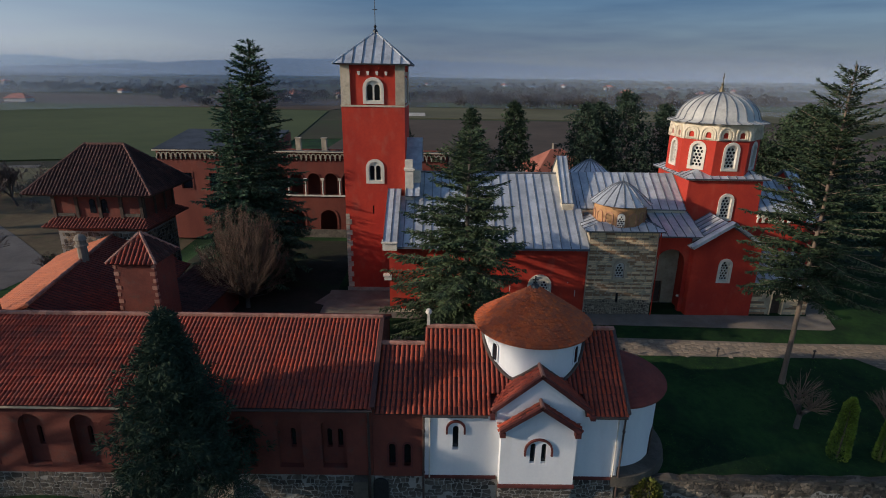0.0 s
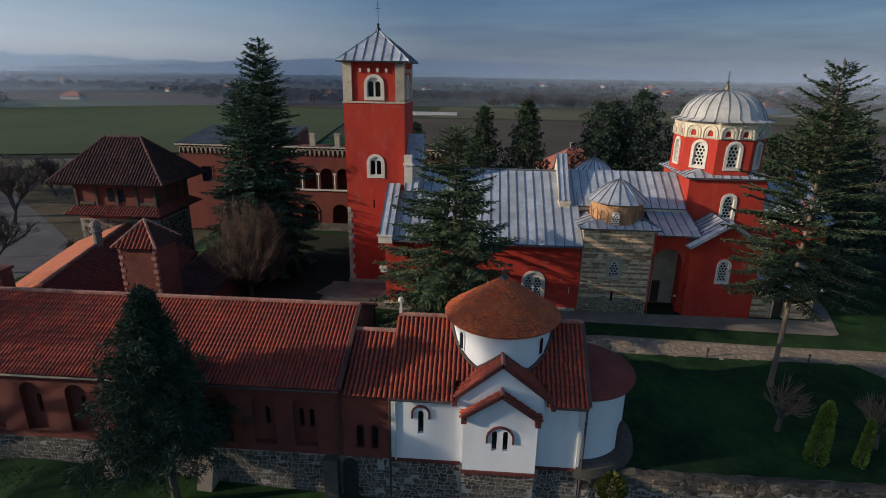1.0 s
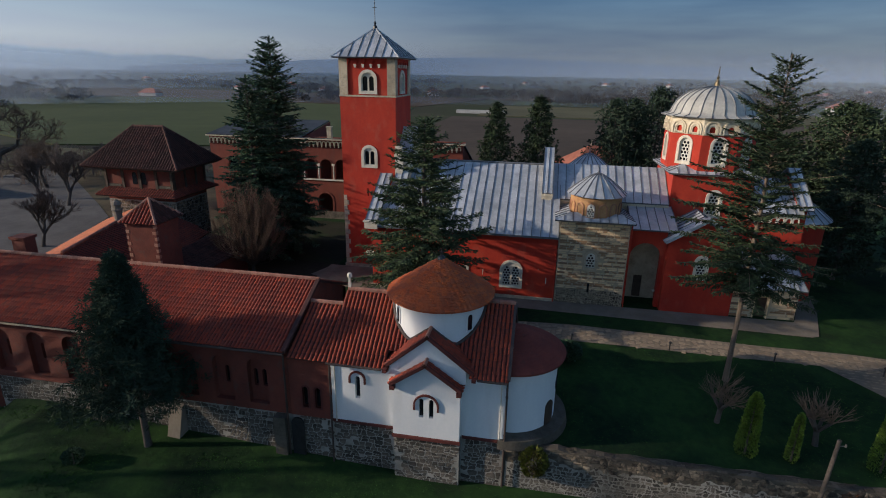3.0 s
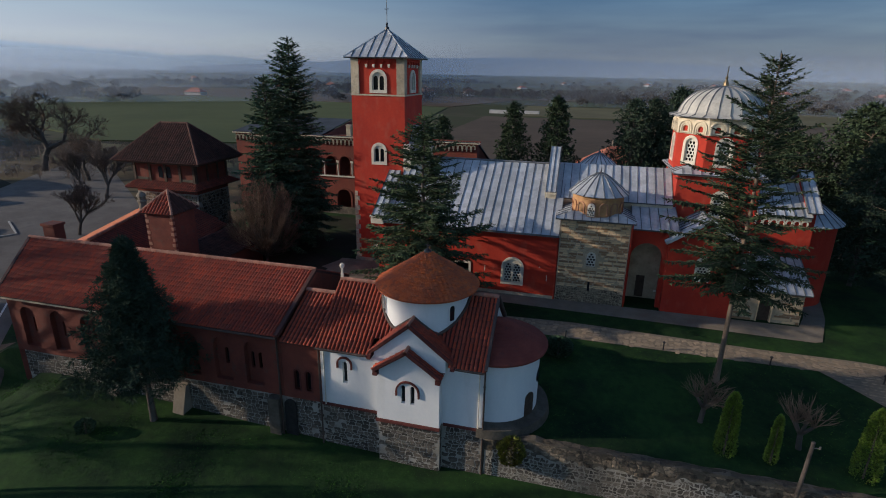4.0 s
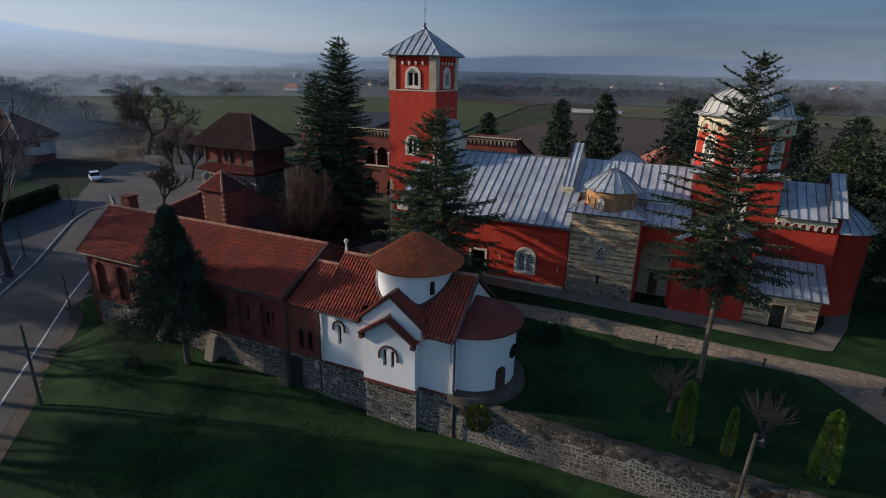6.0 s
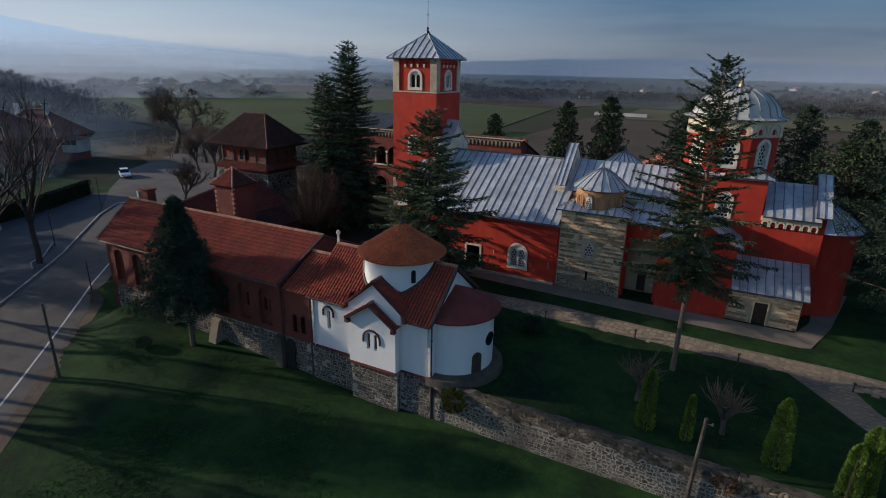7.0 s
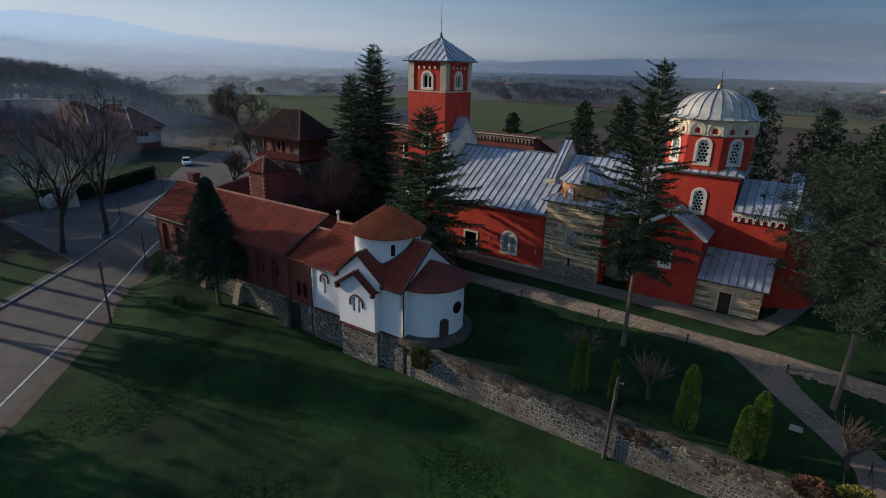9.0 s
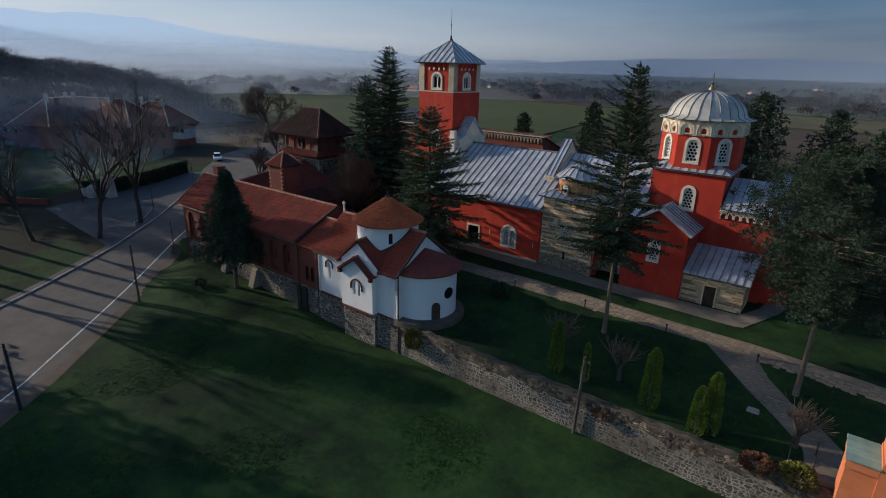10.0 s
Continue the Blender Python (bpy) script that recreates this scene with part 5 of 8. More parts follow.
part("floor_slab", Shape().box(-32.7, 0.7, KY + 0.5, 71.5, 4.4, 4.6), CONCRETE, konak)
for w_ in kwin:
    part("window", wall(south(KY + 0.3), w_, (), 0.05), GLASS, konak)
    (a0, b0), (a1, b1) = w_[0], w_[2]
    part("window_surround", ring(south(KY), rect(a0 - 0.15, a1 + 0.15, b0 - 0.15, b1 + 0.15), w_, -0.1, 0.05), BRICK_RED, konak)
for i, lp in enumerate(logs):
    c = -20.9 + i * 2.05
    part("archivolt", ring(south(KY), arch(c, 5.35, 1.74, 2.72, 10), arch(c, 5.35, 1.5, 2.6, 10), -0.1, 0.07), BRICK_RED, konak)
    cl = Shape().tube((c - 1.02, KY + 0.02, 5.3), (c - 1.02, KY + 0.02, 7.15), 0.11, 0.1, 8).box(c - 1.22, c - 0.82, KY - 0.15, KY + 0.2, 7.1, 7.35)
    part("column", cl, STONE_FRAME, konak)
part("sill", Shape().box(-22.2, -9.6, KY - 0.18, KY + 0.1, 5.15, 5.33), STONE_FRAME, konak)
for i, lp in enumerate(lows):
    c = -21.0 + i * 3.9
    part("archivolt", ring(south(KY), arch(c, 0.35, 2.5, 3.35, 10), arch(c, 0.35, 2.0, 3.1, 10), -0.1, 0.06), BRICK_RED, konak)
part("balustrade", Shape().box(-22.5, -8.0, KY - 0.12, KY - 0.02, 0.0, 1.0), RUBBLE, konak, "low rubble parapet")
n = 60
cb = Shape()
for i in range(n):
    a = -33.1 + 34.1 * (i + 0.5) / n
    ring(south(KY), arch(a, 9.72, 0.55, 0.55, 6), arch(a, 9.72, 0.34, 0.44, 6), 0.0, 0.2, cb)
    cb.box(a - 0.33, a - 0.22, KY - 0.2, KY, 9.47, 9.77)
part("corbel_table", cb, QUOIN, konak, "pale corbelled arch table", kind="stuff")
part("cornice", Shape().box(-33.5, 1.5, KY - 0.35, KY + 0.5, 10.42, 10.57).box(-33.5, -33.0, KY + 0.5, 72.3, 10.42, 10.57), QUOIN, konak)
part("wall", Shape().slab([(-20.0, KY + 0.3, 10.5), (-20.0, 72.0, 11.8), (-20.0, 72.0, 6.8), (-20.0, KY + 0.3, 10.0)], 0.2, (-1, 0, 0)), RED_OLD, konak)
part("roof", Shape().slab([(-33.4, KY - 0.3, 10.66), (-20.0, KY - 0.3, 10.66), (-20.0, 72.2, 12.0), (-33.4, 72.2, 12.0)], 0.12), SLATE, konak, "dark blue-grey sheet roof")
part("roof", Shape().slab([(-20.0, KY - 0.3, 10.66), (1.4, KY - 0.3, 10.66), (1.4, 72.2, 6.95), (-20.0, 72.2, 6.95)], 0.12), SLATE, konak, "dark blue-grey sheet roof")
for cx_, cy_ in ((-16.7, 64.0), (-13.6, 64.0)):
    ch = part("chimney", Shape().box(cx_ - 0.3, cx_ + 0.3, cy_ - 0.25, cy_ + 0.25, 9.6, 11.85), QUOIN, konak)
    part("chimney_cap", Shape().box(cx_ - 0.36, cx_ + 0.36, cy_ - 0.31, cy_ + 0.31, 11.85, 11.98), QUOIN, ch)

# ---- ground ----
def smooth(a, b, x):
    k = min(max((x - a) / (b - a), 0.0), 1.0)
    return k * k * (3 - 2 * k)


def outer_z(x, y):
    """Lawn, road and plain outside the walls: low before the terrace, rising to the north-west."""
    s = y - x
    z = -4.15 + 4.15 * smooth(20.0, 115.0, s)
    # the 13 m term lifts a mostly unseen hill, added for its shadow
    z += (9.0 * (1 - smooth(70.0, 125.0, y)) + 13.0 * (1 - smooth(20.0, 60.0, y))) * smooth(-118.0, -178.0, x)
    z -= 1.0 * smooth(10.0, -25.0, y) * (1 - smooth(20, 60, s))
    return z


def court_z(x, y):
    return -1.05 * (1 - smooth(22.0, 38.0, y))


def ground_z(x, y):
    if y < 22.3 and x > -24.0:
        bank = (0.45 + 0.033 * max(0.0, 6.0 - x)) * smooth(10.0, 21.0, y) * smooth(0.0, 8.0, x - road_x(y))
        return outer_z(x, y) + bank
    k = smooth(-29.5, -25.5, x + 0.56 * max(0.0, min(y, 32.0) - 22.0) * 0.0)
    if y < 22.3:
        k = 0.0
    return outer_z(x, y) * (1 - k) + court_z(x, y) * k


# near and far edge of the road, from beside the lawn up to the bend before the gate
NEAR = [(42.0, -66.0), (6.0, -18.0), (-9.0, 1.9), (-16.2, 9.5), (-23.0, 16.8), (-30.5, 24.9), (-37.0, 33.0), (-42.0, 43.0), (-40.0, 54.0)]
FAR = [(20.0, -72.0), (-16.0, -16.0), (-29.0, 8.4), (-31.5, 12.5), (-34.3, 17.2), (-41.0, 26.5), (-50.0, 36.5), (-60.0, 44.0), (-74.0, 57.0)]


def road_x(y):
    """Where the road's near edge lies at this y."""
    for (xa, ya), (xb, yb) in zip(NEAR, NEAR[1:]):
        if ya <= y <= yb:
            return xa + (xb - xa) * (y - ya) / (yb - ya)
    return 60.0


def ticks(lo, hi, fine0, fine1, step, grow=1.22):
    out = [fine0]
    while out[-1] < fine1:
        out.append(out[-1] + step)
    d = step
    while out[-1] < hi:
        d *= grow
        out.append(out[-1] + d)
    d = step
    while out[0] > lo:
        d *= grow
        out.insert(0, out[0] - d)
    return out


xs = ticks(-4200, 4200, -75, 60, 1.0)
ys = sorted(ticks(-900, 4600, -30, 22.0, 1.0) + [22.28, 22.32])
ys = [y for y in ys if y <= 22.0 or 22.1 < y < 22.4] + [y for y in ticks(-900, 4600, 23.0, 75, 1.0) if y >= 22.9]
g = Shape()
for y in ys:
    for x in xs:
        z = ground_z(x, y)
        if abs(x) < 70 and -30 < y < 80:
            open_lawn = smooth(1.0, 6.0, x - road_x(y)) if y < 21 else 0.0
            z += (0.015 + 0.04 * open_lawn) * noise.noise(Vector((x * 0.35, y * 0.35, 0))) + 0.18 * open_lawn * noise.noise(Vector((x * 0.13, y * 0.13, 4)))
        g.v.append((x, y, z))
nx = len(xs)
g.f = [(j * nx + i, j * nx + i + 1, (j + 1) * nx + i + 1, (j + 1) * nx + i) for j in range(len(ys) - 1) for i in range(nx - 1)]
ground = setting("ground", g, GRASS, "uneven dark green winter lawn running out to the plain", "ground", smooth=True)
ground.data.materials.append(VERGE_GRASS)
ground.data.materials.append(WOODS_HAZED)


def far_side(y):
    """Where the road's far edge lies at this y."""
    for (xa, ya), (xb, yb) in zip(FAR, FAR[1:]):
        if ya <= y <= yb:
            return xa + (xb - xa) * (y - ya) / (yb - ya)
    return -60.0 if y > 50 else -20.0


for f_ in ground.data.polygons:
    c_ = f_.center
    # woodland floor of the hill, in the same haze-lightened grey
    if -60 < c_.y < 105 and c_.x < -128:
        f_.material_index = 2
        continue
    if c_.x < -62.0 and 14.0 < c_.y < 46.0 or c_.y < 15.5 and far_side(c_.y) - 9.0 < c_.x < far_side(c_.y) - 1.5:
        continue
    # beyond the road and in the court: turf with shade in its colour
    f_.material_index = 1 if -70 < c_.y < 130 and c_.x < far_side(c_.y) - 1.5 or (-27.0 < c_.x < -9.0 and 33.0 < c_.y < 61.0) else 0


def sheet(name, poly, material, label, category, lift=0.02, height=None, step=1.5, level=None):
    """A flat surface draped on the ground, cut into short strips between its two long sides: poly = left points, right points."""
    left, right = poly
    s = Shape()
    rows = []
    for (a, b) in zip(left, right):
        a, b = Vector((*a, 0)), Vector((*b, 0))
        n_ = max(2, int((b - a).length / step) + 1)
        rows.append([a.lerp(b, i / (n_ - 1)) for i in range(n_)])
    m = max(len(r_) for r_ in rows)
    pts = []
    for r_, (a, b) in zip(rows, zip(left, right)):
        a, b = Vector((*a, 0)), Vector((*b, 0))
        pts.append([a.lerp(b, i / (m - 1)) for i in range(m)])
    for r_ in pts:
        for p in r_:
            z = (ground_z(p.x, p.y) if level is None else level) + lift
            s.v.append((p.x, p.y, z))
    s.f = [(j * m + i, j * m + i + 1, (j + 1) * m + i + 1, (j + 1) * m + i) for j in range(len(pts) - 1) for i in range(m - 1)]
    return setting(name, s, material, label, category)


def densify(pts, step=2.0):
    out = []
    for p, q in zip(pts, pts[1:]):
        n_ = max(1, int(math.hypot(q[0] - p[0], q[1] - p[1]) / step))
        out += [(p[0] + (q[0] - p[0]) * i / n_, p[1] + (q[1] - p[1]) * i / n_) for i in range(n_)]
    return out + [pts[-1]]


def matched(a, b, n_):
    """Two polylines cut into the same number of even steps."""
    def even(pts):
        ls = [0.0]
        for p, q in zip(pts, pts[1:]):
            ls.append(ls[-1] + math.hypot(q[0] - p[0], q[1] - p[1]))
        out = []
        for i in range(n_ + 1):
            t = ls[-1] * i / n_
            k = max(j for j in range(len(ls)) if ls[j] <= t + 1e-9)
            k = min(k, len(pts) - 2)
            f = (t - ls[k]) / max(ls[k + 1] - ls[k], 1e-9)
            out.append((pts[k][0] + f * (pts[k + 1][0] - pts[k][0]), pts[k][1] + f * (pts[k + 1][1] - pts[k][1])))
        return out
    return even(a), even(b)


a_, b_ = matched(NEAR, FAR, 90)
sheet("road", (b_, a_), ASPHALT, "worn grey asphalt road past the monastery", "road", 0.03, step=1.2)
P2L = [(-60.0, 44.0), (-74.0, 57.0), (-84.0, 75.0), (-92.0, 110.0)]
P2R = [(-40.0, 52.0), (-52.0, 62.0), (-74.0, 80.0), (-84.0, 112.0)]
a_, b_ = matched(P2L, P2R, 40)
sheet("road_bend", (a_, b_), ASPHALT, "grey asphalt road bending away by the gate", "road", 0.06, step=1.5)


def ribbon(name, pts, w, material, label, category, lift, h=0.0):
    pts = densify(pts, 1.2)
    s = Shape()
    for i, p in enumerate(pts):
        q0, q1 = pts[max(i - 1, 0)], pts[min(i + 1, len(pts) - 1)]
        d = Vector((q1[0] - q0[0], q1[1] - q0[1])).normalized()
        nx_, ny_ = -d.y * w / 2, d.x * w / 2
        for sx in (-1, 1):
            x, y = p[0] + nx_ * sx, p[1] + ny_ * sx
            z = ground_z(p[0], p[1]) + lift
            s.v += [(x, y, z - 0.05), (x, y, z + h)]
    for i in range(len(pts) - 1):
        k = i * 4
        s.f += [(k + 1, k + 5, k + 7, k + 3), (k, k + 4, k + 5, k + 1), (k + 2, k + 3, k + 7, k + 6)]
    return setting(name, s, material, label, category)


ribbon("road_edge_line", [(p[0] - 0.9, p[1] - 0.9) for p in NEAR[:7]], 0.16, LINE_PAINT, "thin white edge line on the asphalt", "road marking", 0.045)
ribbon("verge_strip", [(p[0] + 0.25, p[1] + 0.3) for p in NEAR[:6]], 1.2, SOIL, "bare earth verge along the road", "verge", 0.02)
ribbon("kerb", FAR[1:7] + [(-52.5, 40.5), (-51.0, 43.0), (-56.0, 46.0)], 0.2, KERB_STONE, "grey concrete kerb along the road", "kerb", 0.03, 0.12)
ribbon("footway", [(p[0] - 0.75, p[1] + 0.3) for p in FAR[1:5]], 1.1, ASPHALT, "narrow asphalt footway beyond the kerb", "pavement", 0.05, 0.02)
la_, lb_ = matched([(-34.6, 17.3), (-41.2, 26.4), (-50.2, 36.4), (-59.0, 43.2)], [(-56.0, 17.2), (-56.2, 26.0), (-57.6, 33.6), (-61.2, 41.0)], 30)
sheet("paved_forecourt", (lb_, la_), PAVING_SHADED, "paved forecourt between the road and the hedge, coloured dark for shade", "pavement", 0.03, step=1.2)
ribbon("kerb", [(-44.5, 27.2), (-41.9, 24.9), (-41.2, 23.2), (-39.3, 22.4)], 0.16, KERB_STONE, "low kerb round the tree bed in the forecourt", "kerb", 0.03, 0.1)
ribbon("low_wall", [(-66.0, 11.5), (-57.1, 18.2)], 0.35, BRICK_RED, "low dark wall before the garden across the road", "wall", 0.0, 0.9)

# garden paths
pa, pb = matched([(-3.0, 36.4), (9.2, 36.3), (14.4, 36.6), (27.6, 36.0), (34.0, 36.0), (41.0, 35.2), (62.0, 32.0)], [(-3.0, 34.4), (9.0, 34.2), (13.5, 34.1), (26.5, 34.0), (31.0, 34.0), (41.0, 33.3), (60.5, 30.0)], 80)
sheet("garden_path", (pa, pb), PAVING_BED, "pale gritty garden path through the lawn", "path", 0.03, step=0.7)
qa, qb = matched([(30.9, 34.1), (33.2, 31.4), (34.5, 29.8), (36.5, 27.7), (38.3, 25.5), (38.6, 22.9)], [(34.6, 33.8), (35.5, 31.9), (37.2, 29.7), (39.0, 28.0), (40.6, 26.0), (41.6, 22.9)], 30)
sheet("branch_path", (qa, qb), PAVING_BED, "pale branch of the path leading to the steps", "path", 0.05, step=0.7)
ua, ub = matched([(-132.0, 98.0), (-90.0, 104.0), (-50.0, 102.0), (-30.0, 96.0)], [(-118.0, 66.0), (-84.0, 66.0), (-56.0, 54.0), (-30.0, 56.0)], 24)
sheet("rough_ground", (ua, ub), SCRUB_EARTH, "brown rough ground with dry grass beyond the road", "ground", 0.025, step=2.0)
ta, tb = matched([(-9.6, 45.4), (-3.6, 45.4)], [(-9.6, 40.0), (-3.6, 40.0)], 6)
sheet("tower_paving", (ta, tb), PAVING_BED, "tan paving at the foot of the bell tower", "pavement", 0.06, step=0.8)
aa, ab = matched([(-9.5, 45.0), (-3.9, 42.4), (9.0, 40.9), (32.0, 40.9), (33.2, 43.5), (34.6, 52.0)], [(-10.5, 42.4), (-4.0, 39.6), (9.0, 38.9), (32.7, 38.2), (34.6, 43.0), (37.0, 52.0)], 70)
sheet("church_apron", (aa, ab), CONCRETE, "worn concrete apron round the church walls", "pavement", 0.04, step=0.9)

# retaining wall of the terrace: mortar core with an uneven top
core = Shape()
wx = [9.9 + i * 0.6 for i in range(76)]
top = [-0.85 + 0.09 * noise.noise(Vector((x * 0.9, 0, 2))) + 0.05 * math.sin(x * 3.1) for x in wx]
for x, z in zip(wx, top):
    core.v += [(x, 22.12, -5.4), (x, 22.62, -5.4), (x, 22.62, z), (x, 22.12, z)]
for i in range(len(wx) - 1):
    k = i * 4
    core.f += [(k, k + 4, k + 7, k + 3), (k + 3, k + 7, k + 6, k + 2), (k + 1, k + 2, k + 6, k + 5)]
terrace = setting("terrace_wall", core, MORTAR_OLD, "old rubble retaining wall with a crumbling top", "wall")
def point_top(x):
    """Height up to which the wall has been repointed."""
    return -1.75 + 0.55 * noise.noise(Vector((x * 0.45, 0, 11))) + 0.3 * noise.noise(Vector((x * 1.9, 0, 5)))


part("pointing_mortar", wall(south(22.107), [(9.95, -5.2), (39.9, -5.2)] + [(39.9 - 0.15 * i, point_top(39.9 - 0.15 * i)) for i in range(200)], (), 0.15), MORTAR_POINT, terrace, "patchy pale pointing of the lower courses")

# ---- trees ----
class Leaves:
    """Many small pointed leaves or needle sprays in one mesh."""

    def __init__(self):
        self.v, self.f = [], []

    def spray(self, p, d, length, width, droop=0.0, twist=None):
        side = d.cross(UP)
        if side.length < 0.05:
            side = Vector((1, 0, 0))
        side.normalize()
        if twist is not None:
            side = (side * math.cos(twist) + d.cross(side) * math.sin(twist))
        mid = p + d * (length * 0.45)
        tip = p + d * length - UP * droop
        k = len(self.v)
        low = UP * (width * 0.35)
        self.v += [tuple(p), tuple(mid + side * width - low), tuple(tip), tuple(mid - side * width - low)]
        self.f += [(k, k + 1, k + 2), (k, k + 2, k + 3)]


def rot_xy(d, a):
    c, s = math.cos(a), math.sin(a)
    return Vector((d.x * c - d.y * s, d.x * s + d.y * c, d.z))


def crown_data(lv, name, material):
    me = bpy.data.meshes.new(name)
    me.from_pydata(lv.v, [], lv.f)
    me.materials.append(material)
    return me


def trunk_shape(H, r0, rnd, lean=(0, 0), n=9, rings=12, top=0.03):
    s = Shape()
    pts = []
    for i in range(rings + 1):
        f = i / rings
        pts.append((Vector((lean[0] * f + 0.05 * rnd.uniform(-1, 1) * f, lean[1] * f + 0.05 * rnd.uniform(-1, 1) * f, H * f - 0.4 * (1 - f))), r0 * (1 - f) ** 0.85 + top + (r0 * 0.3 if i == 0 else 0)))
    for i, (p, r) in enumerate(pts):
        for k in range(n):
            a = 2 * math.pi * k / n
            s.v.append((p.x + r * math.cos(a), p.y + r * math.sin(a), p.z))
    s.f = [(i * n + k, i * n + (k + 1) % n, (i + 1) * n + (k + 1) % n, (i + 1) * n + k) for i in range(rings) for k in range(n)]
    return s, pts


def conifer(name, seed, H, R, base, label, mat, bark=None, whorl=0.45, per=7, power=0.85, droop=0.18, lift=0.1, size=0.42, fullness=1.0, r0=0.28, gap=0.0, wob=0.35, lean=(0, 0), group="", steps=0.3, side=0.26):
    """A spruce, fir or cedar: tapered trunk, limbs in whorls and needle sprays along them."""
    rnd = random.Random(seed)
    t = thing(name, (0, 0, 0), label, "tree", group)
    ts, _ = trunk_shape(H, r0, rnd, lean)
    part("trunk", ts, bark or BARK, t, smooth=True)
    lv, limbs = Leaves(), Shape()
    z = base
    side_bias = [rnd.uniform(1 - wob, 1 + wob * 0.6) for _ in range(9)]
    while z < H - 0.25:
        f = (z - base) / (H - base)
        rad = R * (1 - f) ** power
        if f < 0.12:
            rad *= 0.72 + 0.28 * f / 0.12
        k = max(3, int(per * (0.6 + 0.4 * (1 - f)) + rnd.uniform(-1, 1)))
        a0 = rnd.uniform(0, 6.28)
        for b in range(k):
            if rnd.random() < gap:
                continue
            az = a0 + 2 * math.pi * b / k + rnd.uniform(-0.25, 0.25)
            bias = side_bias[int((az % (2 * math.pi)) / (2 * math.pi) * 9) % 9]
            L = max(0.3, rad * bias * rnd.uniform(0.72, 1.12))
            org = Vector((lean[0] * z / H, lean[1] * z / H, z + rnd.uniform(-0.15, 0.15)))
            d = Vector((math.cos(az), math.sin(az), 0))
            up0 = lift + 0.45 * f + rnd.uniform(-0.08, 0.08)
            n = max(2, int(L / steps))
            pts = []
            for i in range(n + 1):
                g = i / n
                pts.append(org + d * (L * g) + UP * (L * (up0 * g - (droop + 0.12 * (1 - f)) * g * g * 1.5 + 0.12 * g ** 4)))
            limbs.tube(pts[0], pts[n // 2], 0.012 + 0.006 * L, 0.008 + 0.003 * L, 4, False)
            limbs.tube(pts[n // 2], pts[-1], 0.008 + 0.003 * L, 0.005, 4, False)
            for i in range(1, n + 1):
                g = i / n
                if g < (0.1 if L > 2 else 0.03):
                    continue
                p = pts[i]
                ahead = (pts[i] - pts[i - 1]).normalized()
                reach = (0.24 + side * L * (1 - g) ** 0.8) * rnd.uniform(0.7, 1.2)
                for sgn in (-1, 1):
                    if rnd.random() > fullness:
                        continue
                    sd = rot_xy(ahead, sgn * rnd.uniform(0.7, 1.15))
                    sd.z -= rnd.uniform(0.0, 0.3)
                    sd.normalize()
                    m = max(1, int(reach / (size * 0.36)))
                    for q in range(m):
                        pp = p + sd * (reach * q / m)
                        for h in range(2):
                            dd = rot_xy(sd, rnd.uniform(-0.55, 0.55))
                            dd.z += rnd.uniform(-0.45, 0.4)
                            lv.spray(pp, dd.normalized(), size * rnd.uniform(0.65, 1.1), size * rnd.uniform(0.11, 0.17), size * rnd.uniform(0.0, 0.25), rnd.uniform(-1.0, 1.0))
                lv.spray(p, ahead, size * rnd.uniform(0.9, 1.2), size * 0.15, 0.02, rnd.uniform(-0.6, 0.6))
        z += whorl * rnd.uniform(0.75, 1.25) * (1.0 - 0.35 * f)
    for i in range(14):
        zz = H - 0.9 * rnd.random()
        lv.spray(Vector((lean[0], lean[1], zz)), Vector((rnd.uniform(-0.5, 0.5), rnd.uniform(-0.5, 0.5), 0.9)).normalized(), 0.35, 0.07)
    part("limb_work", limbs, bark or BARK, t, kind="stuff")
    part("crown", crown_data(lv, "crown", mat), mat, t, kind="stuff")
    return t


